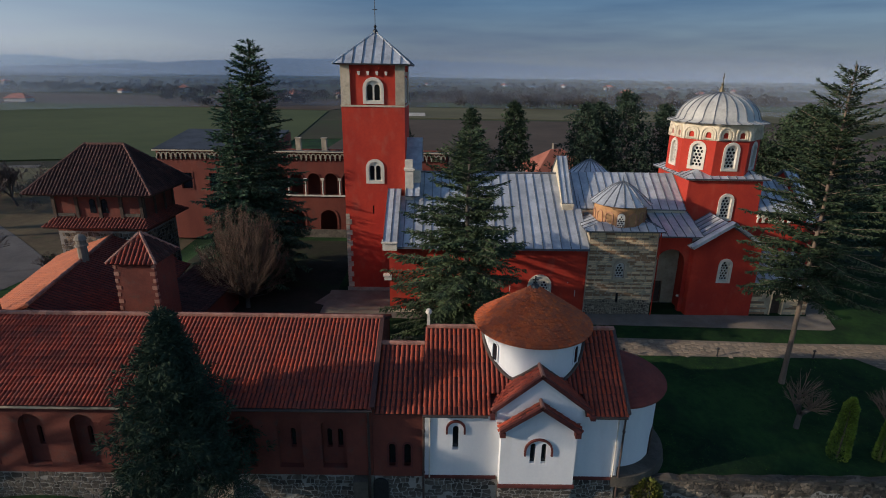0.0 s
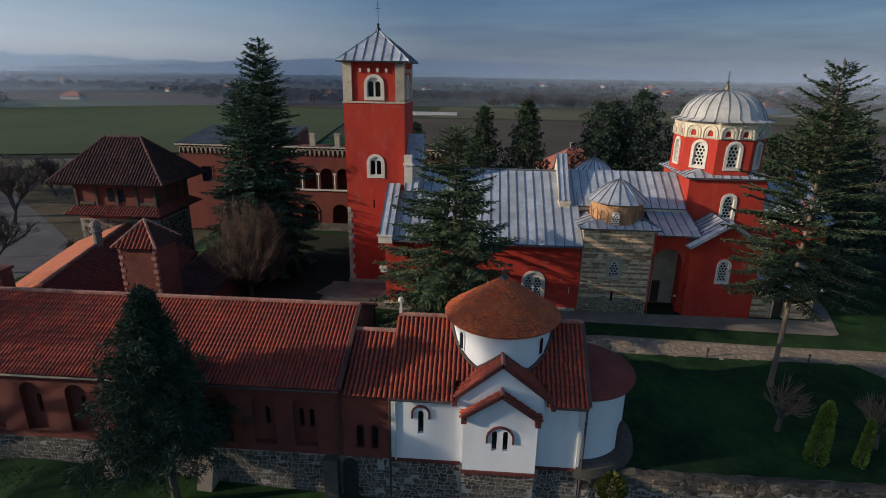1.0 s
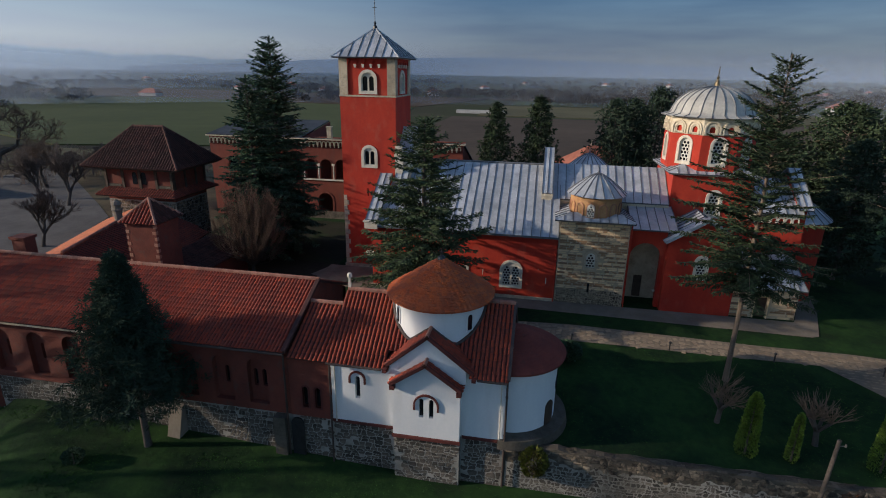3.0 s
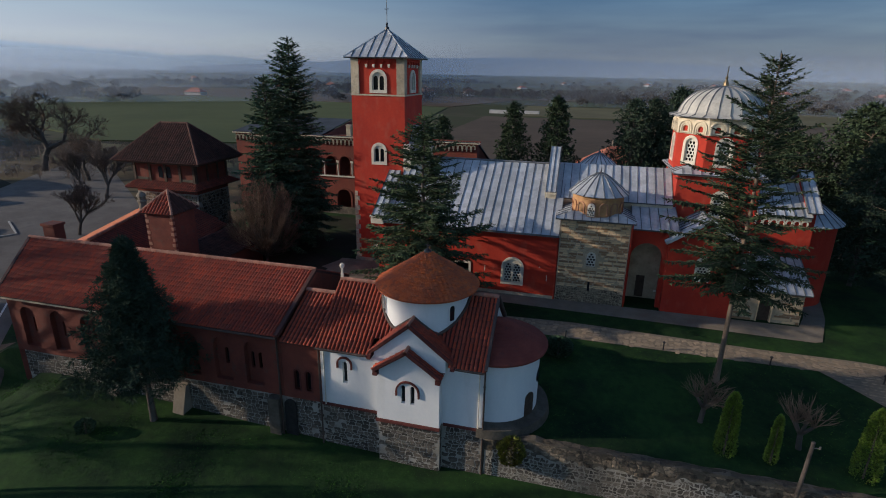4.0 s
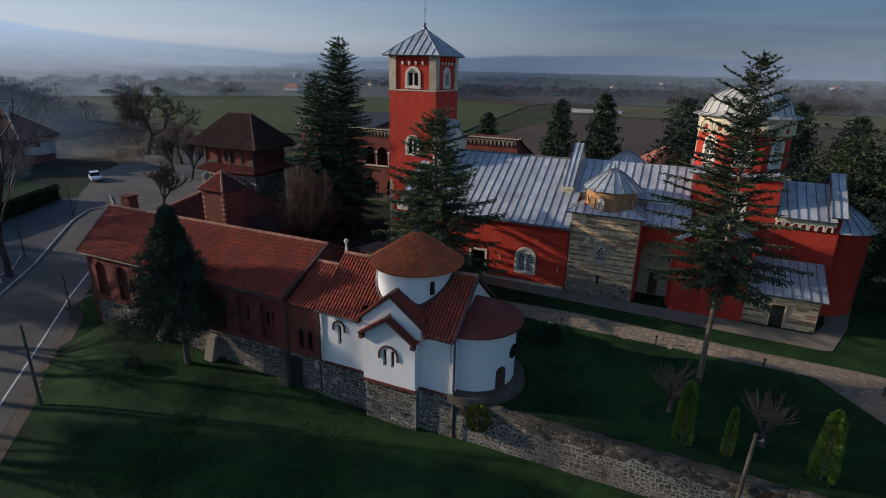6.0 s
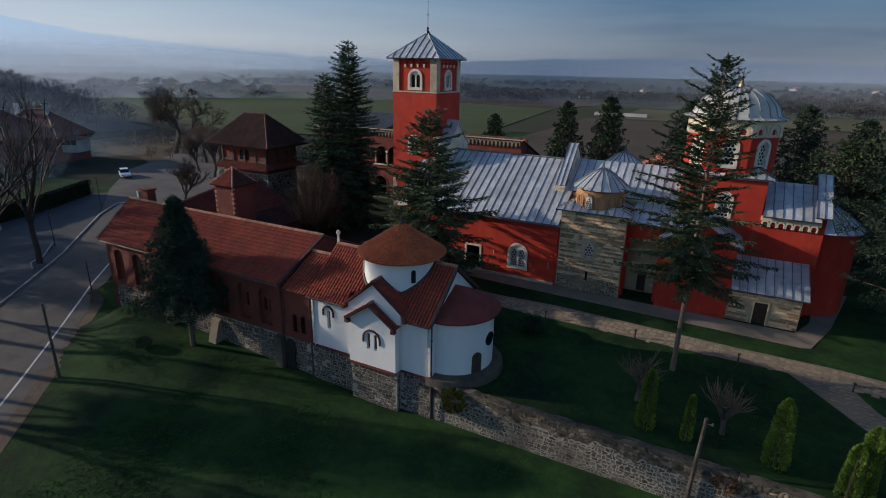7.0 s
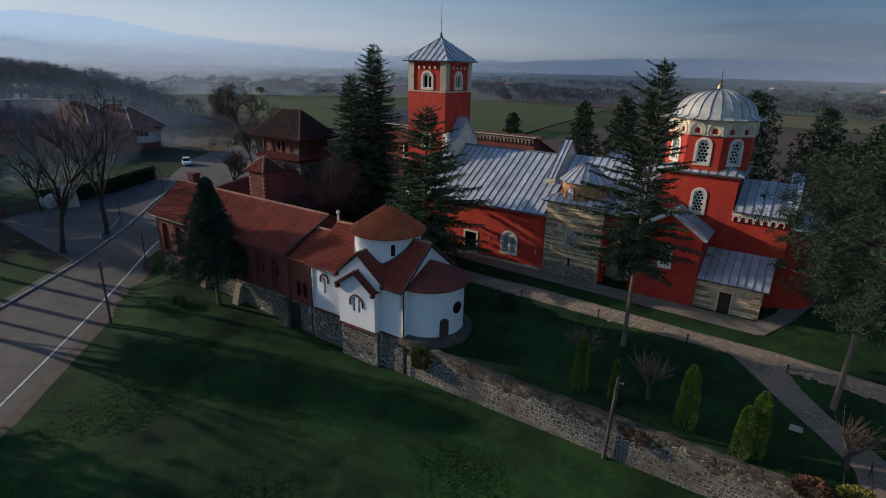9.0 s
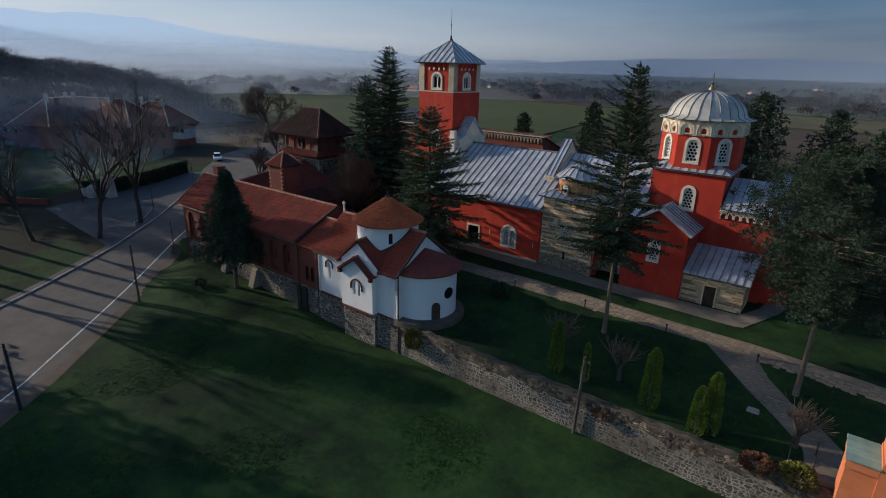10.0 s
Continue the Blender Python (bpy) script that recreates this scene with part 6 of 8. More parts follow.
def bushy(name, seed, H, R, base, label, mat, bark=None, group="", limbs=120, along=5, puff=14, clump=0.6, needle=0.3, power=0.6, round_top=False, rise=0.12, sag=0.1, r0=0.2, lean=(0, 0), lobes=0.3, thin=0.1):
    """A dense conifer: a tapered trunk, limbs all round it, and many tufts of needles that crowd their outer halves."""
    rnd = random.Random(seed)
    t = thing(name, (0, 0, 0), label, "tree", group)
    ts, _ = trunk_shape(H * 0.97, r0, rnd, lean)
    part("trunk", ts, bark or BARK, t, smooth=True)
    lv, wood = Leaves(), Shape()
    for i in range(limbs):
        f = (i + rnd.random()) / limbs
        z = base + (H - base) * f
        az = i * 2.39996 + rnd.uniform(-0.3, 0.3)
        d = Vector((math.cos(az), math.sin(az), 0))
        wide = math.sin(math.pi * (0.2 + 0.77 * f)) ** 0.75 if round_top else (1 - f) ** power * min(1.0, 0.72 + 1.9 * f)
        lobe = 1 + lobes * 1.7 * noise.noise(Vector((d.x * 1.6 + seed, d.y * 1.6, z * 0.42)))
        L = max(0.3, R * wide * lobe * rnd.uniform(0.78, 1.08))
        org = Vector((lean[0] * z / H, lean[1] * z / H, z))
        end = org + d * L + UP * (L * (rise * (0.5 + f) - sag * (1 - f)))
        wood.tube(org, org.lerp(end, 0.8), 0.015 + 0.007 * L, 0.008, 4, False)
        k = max(2, int(along * (0.35 + 0.65 * wide)))
        for j in range(k):
            g = 0.3 + 0.7 * (j + rnd.random()) / k
            c = org.lerp(end, g) + Vector((rnd.uniform(-1, 1), rnd.uniform(-1, 1), rnd.uniform(-0.35, 0.45))) * (0.12 + 0.11 * L)
            s = clump * rnd.uniform(0.6, 1.1) * (0.5 + 0.5 * wide)
            for h in range(puff):
                dd = (Vector((rnd.gauss(0, 1), rnd.gauss(0, 1), rnd.gauss(0, 0.7))) + d * 0.5 + UP * (rise * 2.0)).normalized()
                lv.spray(c + dd * (s * rnd.uniform(0.0, 0.75)), dd, needle * rnd.uniform(0.6, 1.15), needle * thin, needle * rnd.uniform(0.0, 0.2), rnd.uniform(0, 3))
    for i in range(24):
        zz = H - 0.8 * rnd.random()
        lv.spray(Vector((lean[0], lean[1], zz)), Vector((rnd.uniform(-0.6, 0.6), rnd.uniform(-0.6, 0.6), 0.8)).normalized(), needle, needle * thin)
    part("limb_work", wood, bark or BARK, t, kind="stuff")
    part("crown", crown_data(lv, "crown", mat), mat, t, kind="stuff")
    return t


def bare_tree(name, seed, H, label, spread=0.62, r0=0.3, depth=6, first=0.28, twig=TWIG, bark=None, upright=0.25, group="", kids=(2, 4), low=False):
    """A leafless tree grown limb from limb down to its twigs."""
    rnd = random.Random(seed)
    t = thing(name, (0, 0, 0), label, "tree", group)
    big, fine = Shape(), Shape()

    def grow(p, d, L, r, k):
        n = 3 if k < 2 else 2
        q = p
        for i in range(n):
            d2 = (d + Vector((rnd.uniform(-1, 1), rnd.uniform(-1, 1), rnd.uniform(-0.4, 0.7))) * 0.16).normalized()
            e = q + d2 * (L / n)
            ra, rb = r * (1 - 0.3 * i / n), r * (1 - 0.3 * (i + 1) / n)
            (big if k < 3 else fine).tube(q, e, ra, rb, 7 if k < 2 else (4 if k < 4 else 3), False)
            q, d = e, d2
            if low and k == 0 and i:
                for b in range(2):
                    branch(q, d, L * 0.85, rb * 0.45, 1)
            if k and k < depth - 1 and rnd.random() < 0.6:
                branch(q, d, L * 0.62, rb * 0.6, k + 1)
        if k < depth - 1:
            for b in range(rnd.randint(*kids)):
                branch(q, d, L * rnd.uniform(0.62, 0.86), r * 0.62, k + 1)

    def branch(p, d, L, r, k):
        ax = d.orthogonal().normalized()
        ax = (Matrix.Rotation(rnd.uniform(0, 6.28), 3, d) @ ax)
        nd = (d * math.cos(spread * rnd.uniform(0.6, 1.3)) + ax * math.sin(spread * rnd.uniform(0.7, 1.3)))
        nd.z += upright * rnd.uniform(0.2, 1.0)
        grow(p, nd.normalized(), L, max(r, 0.016), k)

    grow(Vector((0, 0, -0.3)), Vector((rnd.uniform(-0.06, 0.06), rnd.uniform(-0.06, 0.06), 1)).normalized(), H * first, r0, 0)
    part("trunk", big, bark or BARK, t, smooth=True)
    part("twig_work", fine, twig, t, kind="stuff")
    return t


def leafy_column(name, seed, H, R, label, mat, group="", n=2600, leaf=0.13, tip=True):
    """A clipped conical evergreen of many small scale-leaf sprays on a short stem."""
    rnd = random.Random(seed)
    t = thing(name, (0, 0, 0), label, "shrub", group)
    part("trunk", Shape().tube((0, 0, -0.2), (0, 0, H * 0.8), 0.06, 0.03, 6), BARK, t)
    lv = Leaves()
    for i in range(n):
        f = rnd.random() ** 0.8
        z = H * f
        prof = (1 - 0.5 * f) * min(1.0, (1 - f) / 0.14) ** 0.6 * min(1.0, 0.75 + f * 3.0) if tip else math.sqrt(max(0.02, 1 - (2 * f - 1) ** 2))
        a = rnd.uniform(0, 6.283)
        lump = 1 + 0.14 * noise.noise(Vector((math.cos(a) * 1.7, math.sin(a) * 1.7, z * 1.6 + seed)))
        r = R * prof * lump * rnd.uniform(0.72, 1.04)
        d = Vector((math.cos(a) * 0.7, math.sin(a) * 0.7, rnd.uniform(0.2, 1.0))).normalized()
        lv.spray(Vector((r * math.cos(a), r * math.sin(a), z)), d, leaf * rnd.uniform(0.8, 1.6), leaf * 0.42, 0.0, rnd.uniform(-1.4, 1.4))
    part("foliage", crown_data(lv, "foliage", mat), mat, t, kind="stuff")
    return t


def pollard(name, seed, label, H=1.6, twigs=84, reach=1.9, group=""):
    """A pollarded tree: thick knotty stem, with a fan of young rods."""
    rnd = random.Random(seed)
    t = thing(name, (0, 0, 0), label, "tree", group)
    s = Shape()
    p, d = Vector((0, 0, -0.3)), Vector((0.08, 0.05, 1))
    s.tube(p, (0.1, 0.05, H * 0.6), 0.17, 0.14, 9, False)
    heads = []
    for i in range(4):
        a = i * 1.6 + rnd.uniform(-0.3, 0.3)
        e = Vector((0.1 + 0.55 * math.cos(a), 0.05 + 0.55 * math.sin(a), H + rnd.uniform(-0.2, 0.3)))
        s.tube((0.1, 0.05, H * 0.55), e, 0.11, 0.09, 7)
        heads.append(e)
    part("trunk", s, BARK, t, smooth=True)
    w = Shape()
    for i in range(twigs):
        e = heads[i % 4] + Vector((rnd.uniform(-0.1, 0.1), rnd.uniform(-0.1, 0.1), 0))
        a = rnd.uniform(0, 6.28)
        d = Vector((math.cos(a) * rnd.uniform(0.2, 1.0), math.sin(a) * rnd.uniform(0.2, 1.0), rnd.uniform(0.1, 1.1))).normalized()
        L = reach * rnd.uniform(0.5, 1.0)
        m = e + d * (L * 0.5)
        q = m + (d + UP * 0.35).normalized() * (L * 0.5)
        w.tube(e, m, 0.024, 0.016, 4, False).tube(m, q, 0.016, 0.006, 4, False)
        for j in range(2):
            u = (d + Vector((rnd.uniform(-1, 1), rnd.uniform(-1, 1), rnd.uniform(0, 0.6))) * 0.5).normalized()
            w.tube(m, m + u * (L * 0.35), 0.012, 0.006, 3, False)
    part("rod_work", w, TWIG_PALE, t, kind="stuff")
    return t


def broom_bush(name, seed, H, R, label):
    """A dense round bare tree: short stem, many rising stems that fork into fine twigs."""
    rnd = random.Random(seed)
    t = thing(name, (0, 0, 0), label, "tree")
    s, w = Shape(), Shape()
    s.tube((0, 0, -0.3), (0.05, 0, 1.2), 0.22, 0.17, 8, False)
    for i in range(210):
        a = rnd.uniform(0, 6.283)
        k = rnd.random() ** 0.5
        f = rnd.random() ** 0.7
        z1 = 1.6 + (H - 1.6) * f
        rr = R * k * math.sin(math.pi * min(0.98, 0.2 + 0.62 * f))
        tip = Vector((rr * math.cos(a), rr * math.sin(a), z1 * (1 - 0.16 * k)))
        b = Vector((0.05, 0, rnd.uniform(0.7, 1.6)))
        m = b.lerp(tip, 0.45) + Vector((math.cos(a), math.sin(a), 0)) * (0.18 * rr)
        m += Vector((rnd.uniform(-0.3, 0.3), rnd.uniform(-0.3, 0.3), rnd.uniform(-0.2, 0.2)))
        s.tube(b, m, 0.04, 0.022, 4, False)
        w.tube(m, tip, 0.02, 0.007, 4, False)
        for j in range(14):
            p = m.lerp(tip, 0.1 + 0.85 * rnd.random())
            d = ((tip - m).normalized() + Vector((rnd.uniform(-1, 1), rnd.uniform(-1, 1), rnd.uniform(0, 0.9))) * 0.55).normalized()
            q = p + d * rnd.uniform(0.5, 1.3)
            w.tube(p, q, 0.012, 0.006, 3, False)
            for h in range(3):
                d2 = (d + Vector((rnd.uniform(-1, 1), rnd.uniform(-1, 1), rnd.uniform(-0.2, 0.8))) * 0.6).normalized()
                w.tube(p.lerp(q, 0.5), p.lerp(q, 0.5) + d2 * rnd.uniform(0.3, 0.7), 0.008, 0.005, 3, False)
    part("trunk", s, BARK, t)
    part("twig_work", w, TWIG_BUSH, t, kind="stuff")
    return t


def put(t, x, y, z=None, turn=0.0, scale=1.0):
    t.location = (x, y, ground_z(x, y) if z is None else z)
    t.rotation_euler = (0, 0, radians(turn))
    t.scale = (scale,) * 3
    return t


def again(t, x, y, turn, scale=1.0, z=None):
    c = copy_thing(t, pose(x, y, ground_z(x, y) if z is None else z, 0, 0, turn))
    c.scale = (scale,) * 3
    return c


# in the court
put(conifer("spruce_tree", 11, 22.0, 6.0, 1.6, "tall dark green spruce standing in the court", NEEDLE, whorl=0.5, per=9, power=0.56, droop=0.16, lift=0.12, size=0.46, r0=0.3, steps=0.25, side=0.2, wob=0.35), -16.6, 49.4)
put(conifer("spruce_tree", 12, 18.2, 5.1, 1.6, "dark green spruce standing close behind another", NEEDLE, whorl=0.52, per=9, power=0.56, droop=0.16, lift=0.12, size=0.46, r0=0.28, steps=0.25, side=0.2), -17.1, 45.2)
put(conifer("cedar_tree", 13, 15.9, 7.2, 1.0, "broad dark green cedar with layered branches beside the church", NEEDLE_CEDAR, whorl=0.6, per=9, power=0.6, droop=0.17, lift=0.16, size=0.36, r0=0.26, gap=0.1, steps=0.2, wob=0.6, fullness=1.2, side=0.25), 2.4, 35.0)
put(conifer("fir_tree", 14, 20.6, 4.4, 6.4, "tall dark fir with a bare pale trunk on the lawn", NEEDLE_FIR, BARK_PALE, whorl=0.58, per=8, power=0.62, droop=0.16, lift=0.3, size=0.3, r0=0.15, gap=0.12, steps=0.15, wob=0.4, fullness=1.0, side=0.15), 24.0, 31.1)
put(bushy("pine_tree", 15, 15.4, 5.4, 6.0, "full dark pine with a bare trunk by the path", NEEDLE_PINE, BARK_PALE, limbs=180, along=10, puff=90, clump=0.62, needle=0.22, round_top=True, rise=0.2, sag=0.05, r0=0.16, lobes=0.55, thin=0.1), 37.3, 30.9)
put(bushy("spruce_tree", 16, 12.5, 3.9, 3.7, "dense dark spruce before the hall's base wall", NEEDLE_PINE, limbs=240, along=10, puff=40, clump=0.5, needle=0.32, power=0.85, rise=0.05, sag=0.22, r0=0.2, lobes=0.4, thin=0.085), -11.5, 20.3, -3.2)
put(broom_bush("bare_tree", 17, 9.4, 3.9, "round leafless tree with brown twigs in the court"), -16.0, 41.4)

# behind the church
bp1 = put(bushy("spruce_tree", 21, 15.0, 4.2, 1.0, "olive green spruce among fields behind the church", NEEDLE_FIR, limbs=130, along=7, puff=15, clump=0.6, needle=0.48, power=0.62, rise=0.08, sag=0.14, thin=0.19), 4.4, 72.0, 0)
again(bp1, 10.2, 72.7, 100, 1.06, 0)
again(bp1, -4.2, 66.2, 200, 0.88, 0)
bp2 = put(bushy("pine_tree", 22, 15.6, 4.7, 1.2, "bushy dark pine behind the church", NEEDLE_PINE, limbs=130, along=7, puff=16, clump=0.72, needle=0.46, power=0.5, rise=0.2, sag=0.05, lobes=0.4, thin=0.19), 20.4, 75.0, 0)
again(bp2, 26.2, 76.0, 80, 1.1, 0)
again(bp2, 23.4, 79.0, 160, 1.0, 0)
again(bp2, 34.4, 82.5, 140, 0.98, 0)
again(bp2, 40.5, 79.0, 220, 0.9, 0)
bp3 = put(bushy("pine_tree", 23, 15.0, 5.2, 2.6, "broad olive pine among others east of the church", NEEDLE_FIR, BARK_PALE, limbs=130, along=7, puff=17, clump=0.78, needle=0.46, round_top=True, rise=0.22, sag=0.05, lobes=0.5, thin=0.19), 36.4, 61.6, 0, 30, 0.86)
again(bp3, 42.0, 60.0, 120, 1.08, 0)
again(bp2, 40.0, 52.5, 250, 0.86, 0)
again(bp3, 46.0, 47.0, 300, 0.97, 0)
again(bp2, 50.5, 56.0, 10, 1.05, 0)
again(bp3, 45.5, 66.0, 190, 1.0, 0)
again(bp2, 55.0, 42.0, 60, 1.0, 0)

# pines out of view, added so that their shadows cross the near lawn
for x, y, a, k in ((-26.5, -8.5, 260, 1.35), (-21.5, -13.5, 60, 1.35), (-17.0, -19.0, 120, 1.3), (-33.0, -13.0, 310, 1.4)):
    o = again(bp2, x, y, a, k)
    o["label"] = "unseen tall pine added to shade the lawn"


# these stand left of the view, added to keep sun off the forecourt
for x, y, a, k in ((-69.0, 10.0, 140, 0.95), (-75.5, 13.5, 230, 1.0), (-82.0, 15.5, 80, 1.0)):
    o = again(bp2, x, y, a, k)
    o["label"] = "unseen pine added to shade the forecourt across the road"
# one more unseen pine, its shadow meant for the grass below the terrace
put(bushy("pine_tree", 26, 18.5, 3.2, 9.0, "unseen pine added to shade the lawn below the terrace", NEEDLE_PINE, BARK_PALE, limbs=110, along=6, puff=18, clump=0.8, needle=0.48, round_top=True, rise=0.2, r0=0.26, thin=0.19), -42.0, 2.6)


# unseen crowns set high, added to shade the garden but spare the chapel
for seed, x, y, h, b, r in ((24, -42.0, 5.6, 31.0, 21.5, 3.6), (25, -49.0, 7.2, 36.0, 26.0, 4.0)):
    put(bushy("pine_tree", seed, h, r, b, "unseen high-crowned pine added to shade the garden", NEEDLE_PINE, BARK_PALE, limbs=90, along=5, puff=18, clump=0.9, needle=0.5, round_top=True, rise=0.2, r0=0.3, thin=0.19), x, y)

# bare trees by the road and beyond
oak = put(bare_tree("bare_tree", 35, 25.0, "broad leafless oak with russet twigs by the bend of the road", spread=0.8, r0=0.55, depth=8, first=0.15, kids=(2, 3), twig=TWIG_BUSH, upright=0.1), -84.0, 74.5, None, 0.0, 1.2)
again(oak, -68.2, 69.5, 140, 0.65)
rt = put(bare_tree("bare_tree", 32, 17.5, "tall dark leafless roadside tree with sparse limbs", bark=TWIG_DARK, spread=0.42, r0=0.33, depth=5, first=0.34, upright=0.42, kids=(1, 3), twig=TWIG_DARK, low=True), -40.4, 23.7)
rt2 = put(bare_tree("bare_tree", 36, 16.5, "dark leafless roadside tree leaning over the forecourt", bark=TWIG_DARK, spread=0.5, r0=0.31, depth=5, first=0.34, upright=0.35, kids=(1, 3), twig=TWIG_DARK, low=True), -38.9, 17.7)
# the copy at (-36, 2) is out of view, added to shade the lawn
for t_, x, y, a, k in ((rt2, -44.0, 12.0, 200, 0.85), (rt, -36.0, 2.0, 40, 0.95), (rt2, -55.5, 22.0, 310, 0.55)):
    again(t_, x, y, a, k)
sm = put(bare_tree("bare_tree", 33, 6.2, "leafless tree beside the parking ground", spread=0.5, r0=0.14, depth=6, first=0.2, upright=0.4), -44.5, 45.6, None, 0.0, 1.6)
again(sm, -36.5, 47.5, 120, 0.9)
again(sm, -55.0, 60.0, 50, 2.0)
again(sm, -62.0, 62.5, 160, 1.8)
again(sm, -62.0, 76.0, 200, 1.6)
again(sm, -48.0, 70.0, 80, 1.4)

# lawn planting
p1_ = put(pollard("pollard_tree", 41, "pollarded tree with brown rods on the lawn"), 22.3, 26.7)
again(p1_, 27.3, 25.7, 130, 1.0)
again(p1_, 37.9, 25.4, 70, 0.92)
put(leafy_column("thuja_shrub", 51, 3.9, 0.55, "bright green conical thuja above the terrace wall", THUJA, "thujas on the terrace", 5100, 0.1), 23.1, 24.2)
put(leafy_column("thuja_shrub", 52, 3.0, 0.30, "slim green thuja above the terrace wall", THUJA, "thujas on the terrace", 2250, 0.1), 25.4, 24.1)
put(leafy_column("thuja_shrub", 53, 4.2, 0.66, "bright green conical thuja above the terrace wall", THUJA, "thujas on the terrace", 5400, 0.1), 29.8, 24.1)
put(leafy_column("thuja_shrub", 54, 4.1, 0.60, "bright green conical thuja beside a smaller one", THUJA, "thujas on the terrace", 5100, 0.1), 33.5, 23.7)
put(leafy_column("thuja_shrub", 55, 3.2, 0.52, "small green conical thuja leaning on a larger one", THUJA, "thujas on the terrace", 3900, 0.1), 32.9, 23.2)
put(leafy_column("shrub", 56, 1.7, 0.72, "yellow-green shrub hanging over the terrace wall", IVY, "", 2300, 0.16, False), 11.6, 22.0, -2.5)
put(leafy_column("shrub", 57, 0.9, 0.6, "rust-coloured dry shrub hanging on the terrace wall", RUST, "", 420, 0.13, False), 27.6, 22.1, -1.95)
put(leafy_column("shrub", 58, 0.7, 0.85, "rust-coloured dry shrub at the end of the terrace", RUST, "", 1100, 0.14, False), 36.4, 22.3, -1.2)
put(leafy_column("shrub", 59, 1.0, 0.9, "green shrub beside the garden steps", IVY, "", 1300, 0.14, False), 38.3, 22.6, -1.3)
put(leafy_column("shrub", 60, 1.3, 0.9, "dark green clipped shrub on the lawn", NEEDLE, "", 1500, 0.16, False), 13.6, 31.6)

put(leafy_column("shrub", 61, 0.9, 0.5, "small dark round shrub alone on the slope", NEEDLE, "", 700, 0.12, False), -14.6, 18.1)

# ---- small things ----
def pole(seed, x, y, z0, h, r, label, lean=(0, 0), lamp=False, mat=None):
    t = thing("utility_pole", (x, y, z0), label, "pole")
    part("shaft", Shape().tube((x, y, z0 - 0.3), (x + lean[0], y + lean[1], z0 + h), r, r * 0.7, 8), mat or POLE_WOOD, t)
    part("insulator", Shape().tube((x + lean[0], y + lean[1], z0 + h - 0.35), (x + lean[0] + 0.35, y + lean[1], z0 + h - 0.3), 0.03, 0.03, 6).tube((x + lean[0] + 0.33, y + lean[1], z0 + h - 0.36), (x + lean[0] + 0.33, y + lean[1], z0 + h - 0.2), 0.05, 0.04, 6), CONCRETE, t)
    return t


pole(1, -17.6, 13.05, ground_z(-17.6, 13.05), 6.2, 0.12, "dark weathered wooden pole beside the road")
pole(2, -6.2, -0.3, ground_z(-6.2, -0.3), 5.3, 0.12, "dark weathered wooden pole on the grass verge", mat=METAL)
pole(3, 25.9, 21.85, -3.95, 6.15, 0.13, "leaning wooden pole at the foot of the terrace wall", lean=(0.2, 0.0))
pole(4, -43.8, 27.2, ground_z(-43.8, 27.2), 4.2, 0.06, "thin dark lamp post on the footway", mat=METAL)
pole(5, -29.2, 22.6, ground_z(-29.2, 22.6), 3.4, 0.06, "thin dark lamp post by the hall corner", mat=METAL)
pole(6, -52.5, 38.2, ground_z(-52.5, 38.2), 4.5, 0.06, "thin dark lamp post at the road bend", mat=METAL)

for x, y in ((14.0, 33.9), (21.0, 34.1), (28.0, 33.95), (34.6, 33.4), (39.2, 31.4)):
    b = thing("path_light", (x, y, ground_z(x, y)), "short dark bollard light beside the garden path", "bollard", "bollards along the path")
    z = ground_z(x, y)
    part("post", Shape().tube((x, y, z - 0.1), (x, y, z + 0.62), 0.055, 0.05, 8), METAL, b)
    part("cap", Shape().lathe((x, y), [(0.1, z + 0.6), (0.11, z + 0.68), (0.05, z + 0.74), (0.0, z + 0.75)], 10), METAL, b)
fl = thing("floodlight", (35.4, 26.8, ground_z(35.4, 26.8)), "white floodlight on a short stake in the lawn", "lamp")
z = ground_z(35.4, 26.8)
part("stake", Shape().tube((35.4, 26.8, z - 0.1), (35.4, 26.8, z + 0.45), 0.04, 0.04, 6), METAL, fl)
part("housing", Shape().add([(35.05, 26.6, z + 0.45), (35.75, 26.6, z + 0.45), (35.7, 27.0, z + 0.5), (35.1, 27.0, z + 0.5), (35.05, 26.6, z + 0.68), (35.75, 26.6, z + 0.68), (35.7, 27.0, z + 0.62), (35.1, 27.0, z + 0.62)],
                            [(3, 2, 1, 0), (4, 5, 6, 7), (0, 1, 5, 4), (1, 2, 6, 5), (2, 3, 7, 6), (3, 0, 4, 7)]), WALL_FAR, fl)

# orange gate piers with green copper copings at the end of the terrace
gp = thing("gate_pier", (41.2, 22.2, -1.0), "orange-painted stepped gate wall with green copper copings", "wall")
part("pier", Shape().box(39.9, 41.2, 21.4, 23.4, -5.0, 1.55), ORANGE, gp)
part("pier", Shape().box(41.2, 43.2, 21.3, 23.5, -5.0, 2.35), ORANGE, gp)
for x0, x1, z0 in ((39.8, 41.2, 1.55), (41.2, 43.3, 2.35)):
    for i in range(4):
        part("copper_sheet", Shape().slab([(x0, 21.2 + i * 0.6, z0 + 0.55 - 0.0 * i), (x1, 21.2 + i * 0.6, z0 + 0.55), (x1, 21.77 + i * 0.6, z0 + 0.58), (x0, 21.77 + i * 0.6, z0 + 0.58)], 0.06), COPPER, gp)
    part("coping_block", Shape().box(x0 + 0.05, x1 - 0.02, 21.3, 23.5, z0, z0 + 0.5), ORANGE, gp)
part("wall", Shape().box(43.2, 52.0, 21.6, 23.0, -5.0, 0.8), ORANGE, gp)
st = thing("garden_steps", (38.8, 24.6, -1.0), "broad stone steps with iron rails at the path's end", "steps")
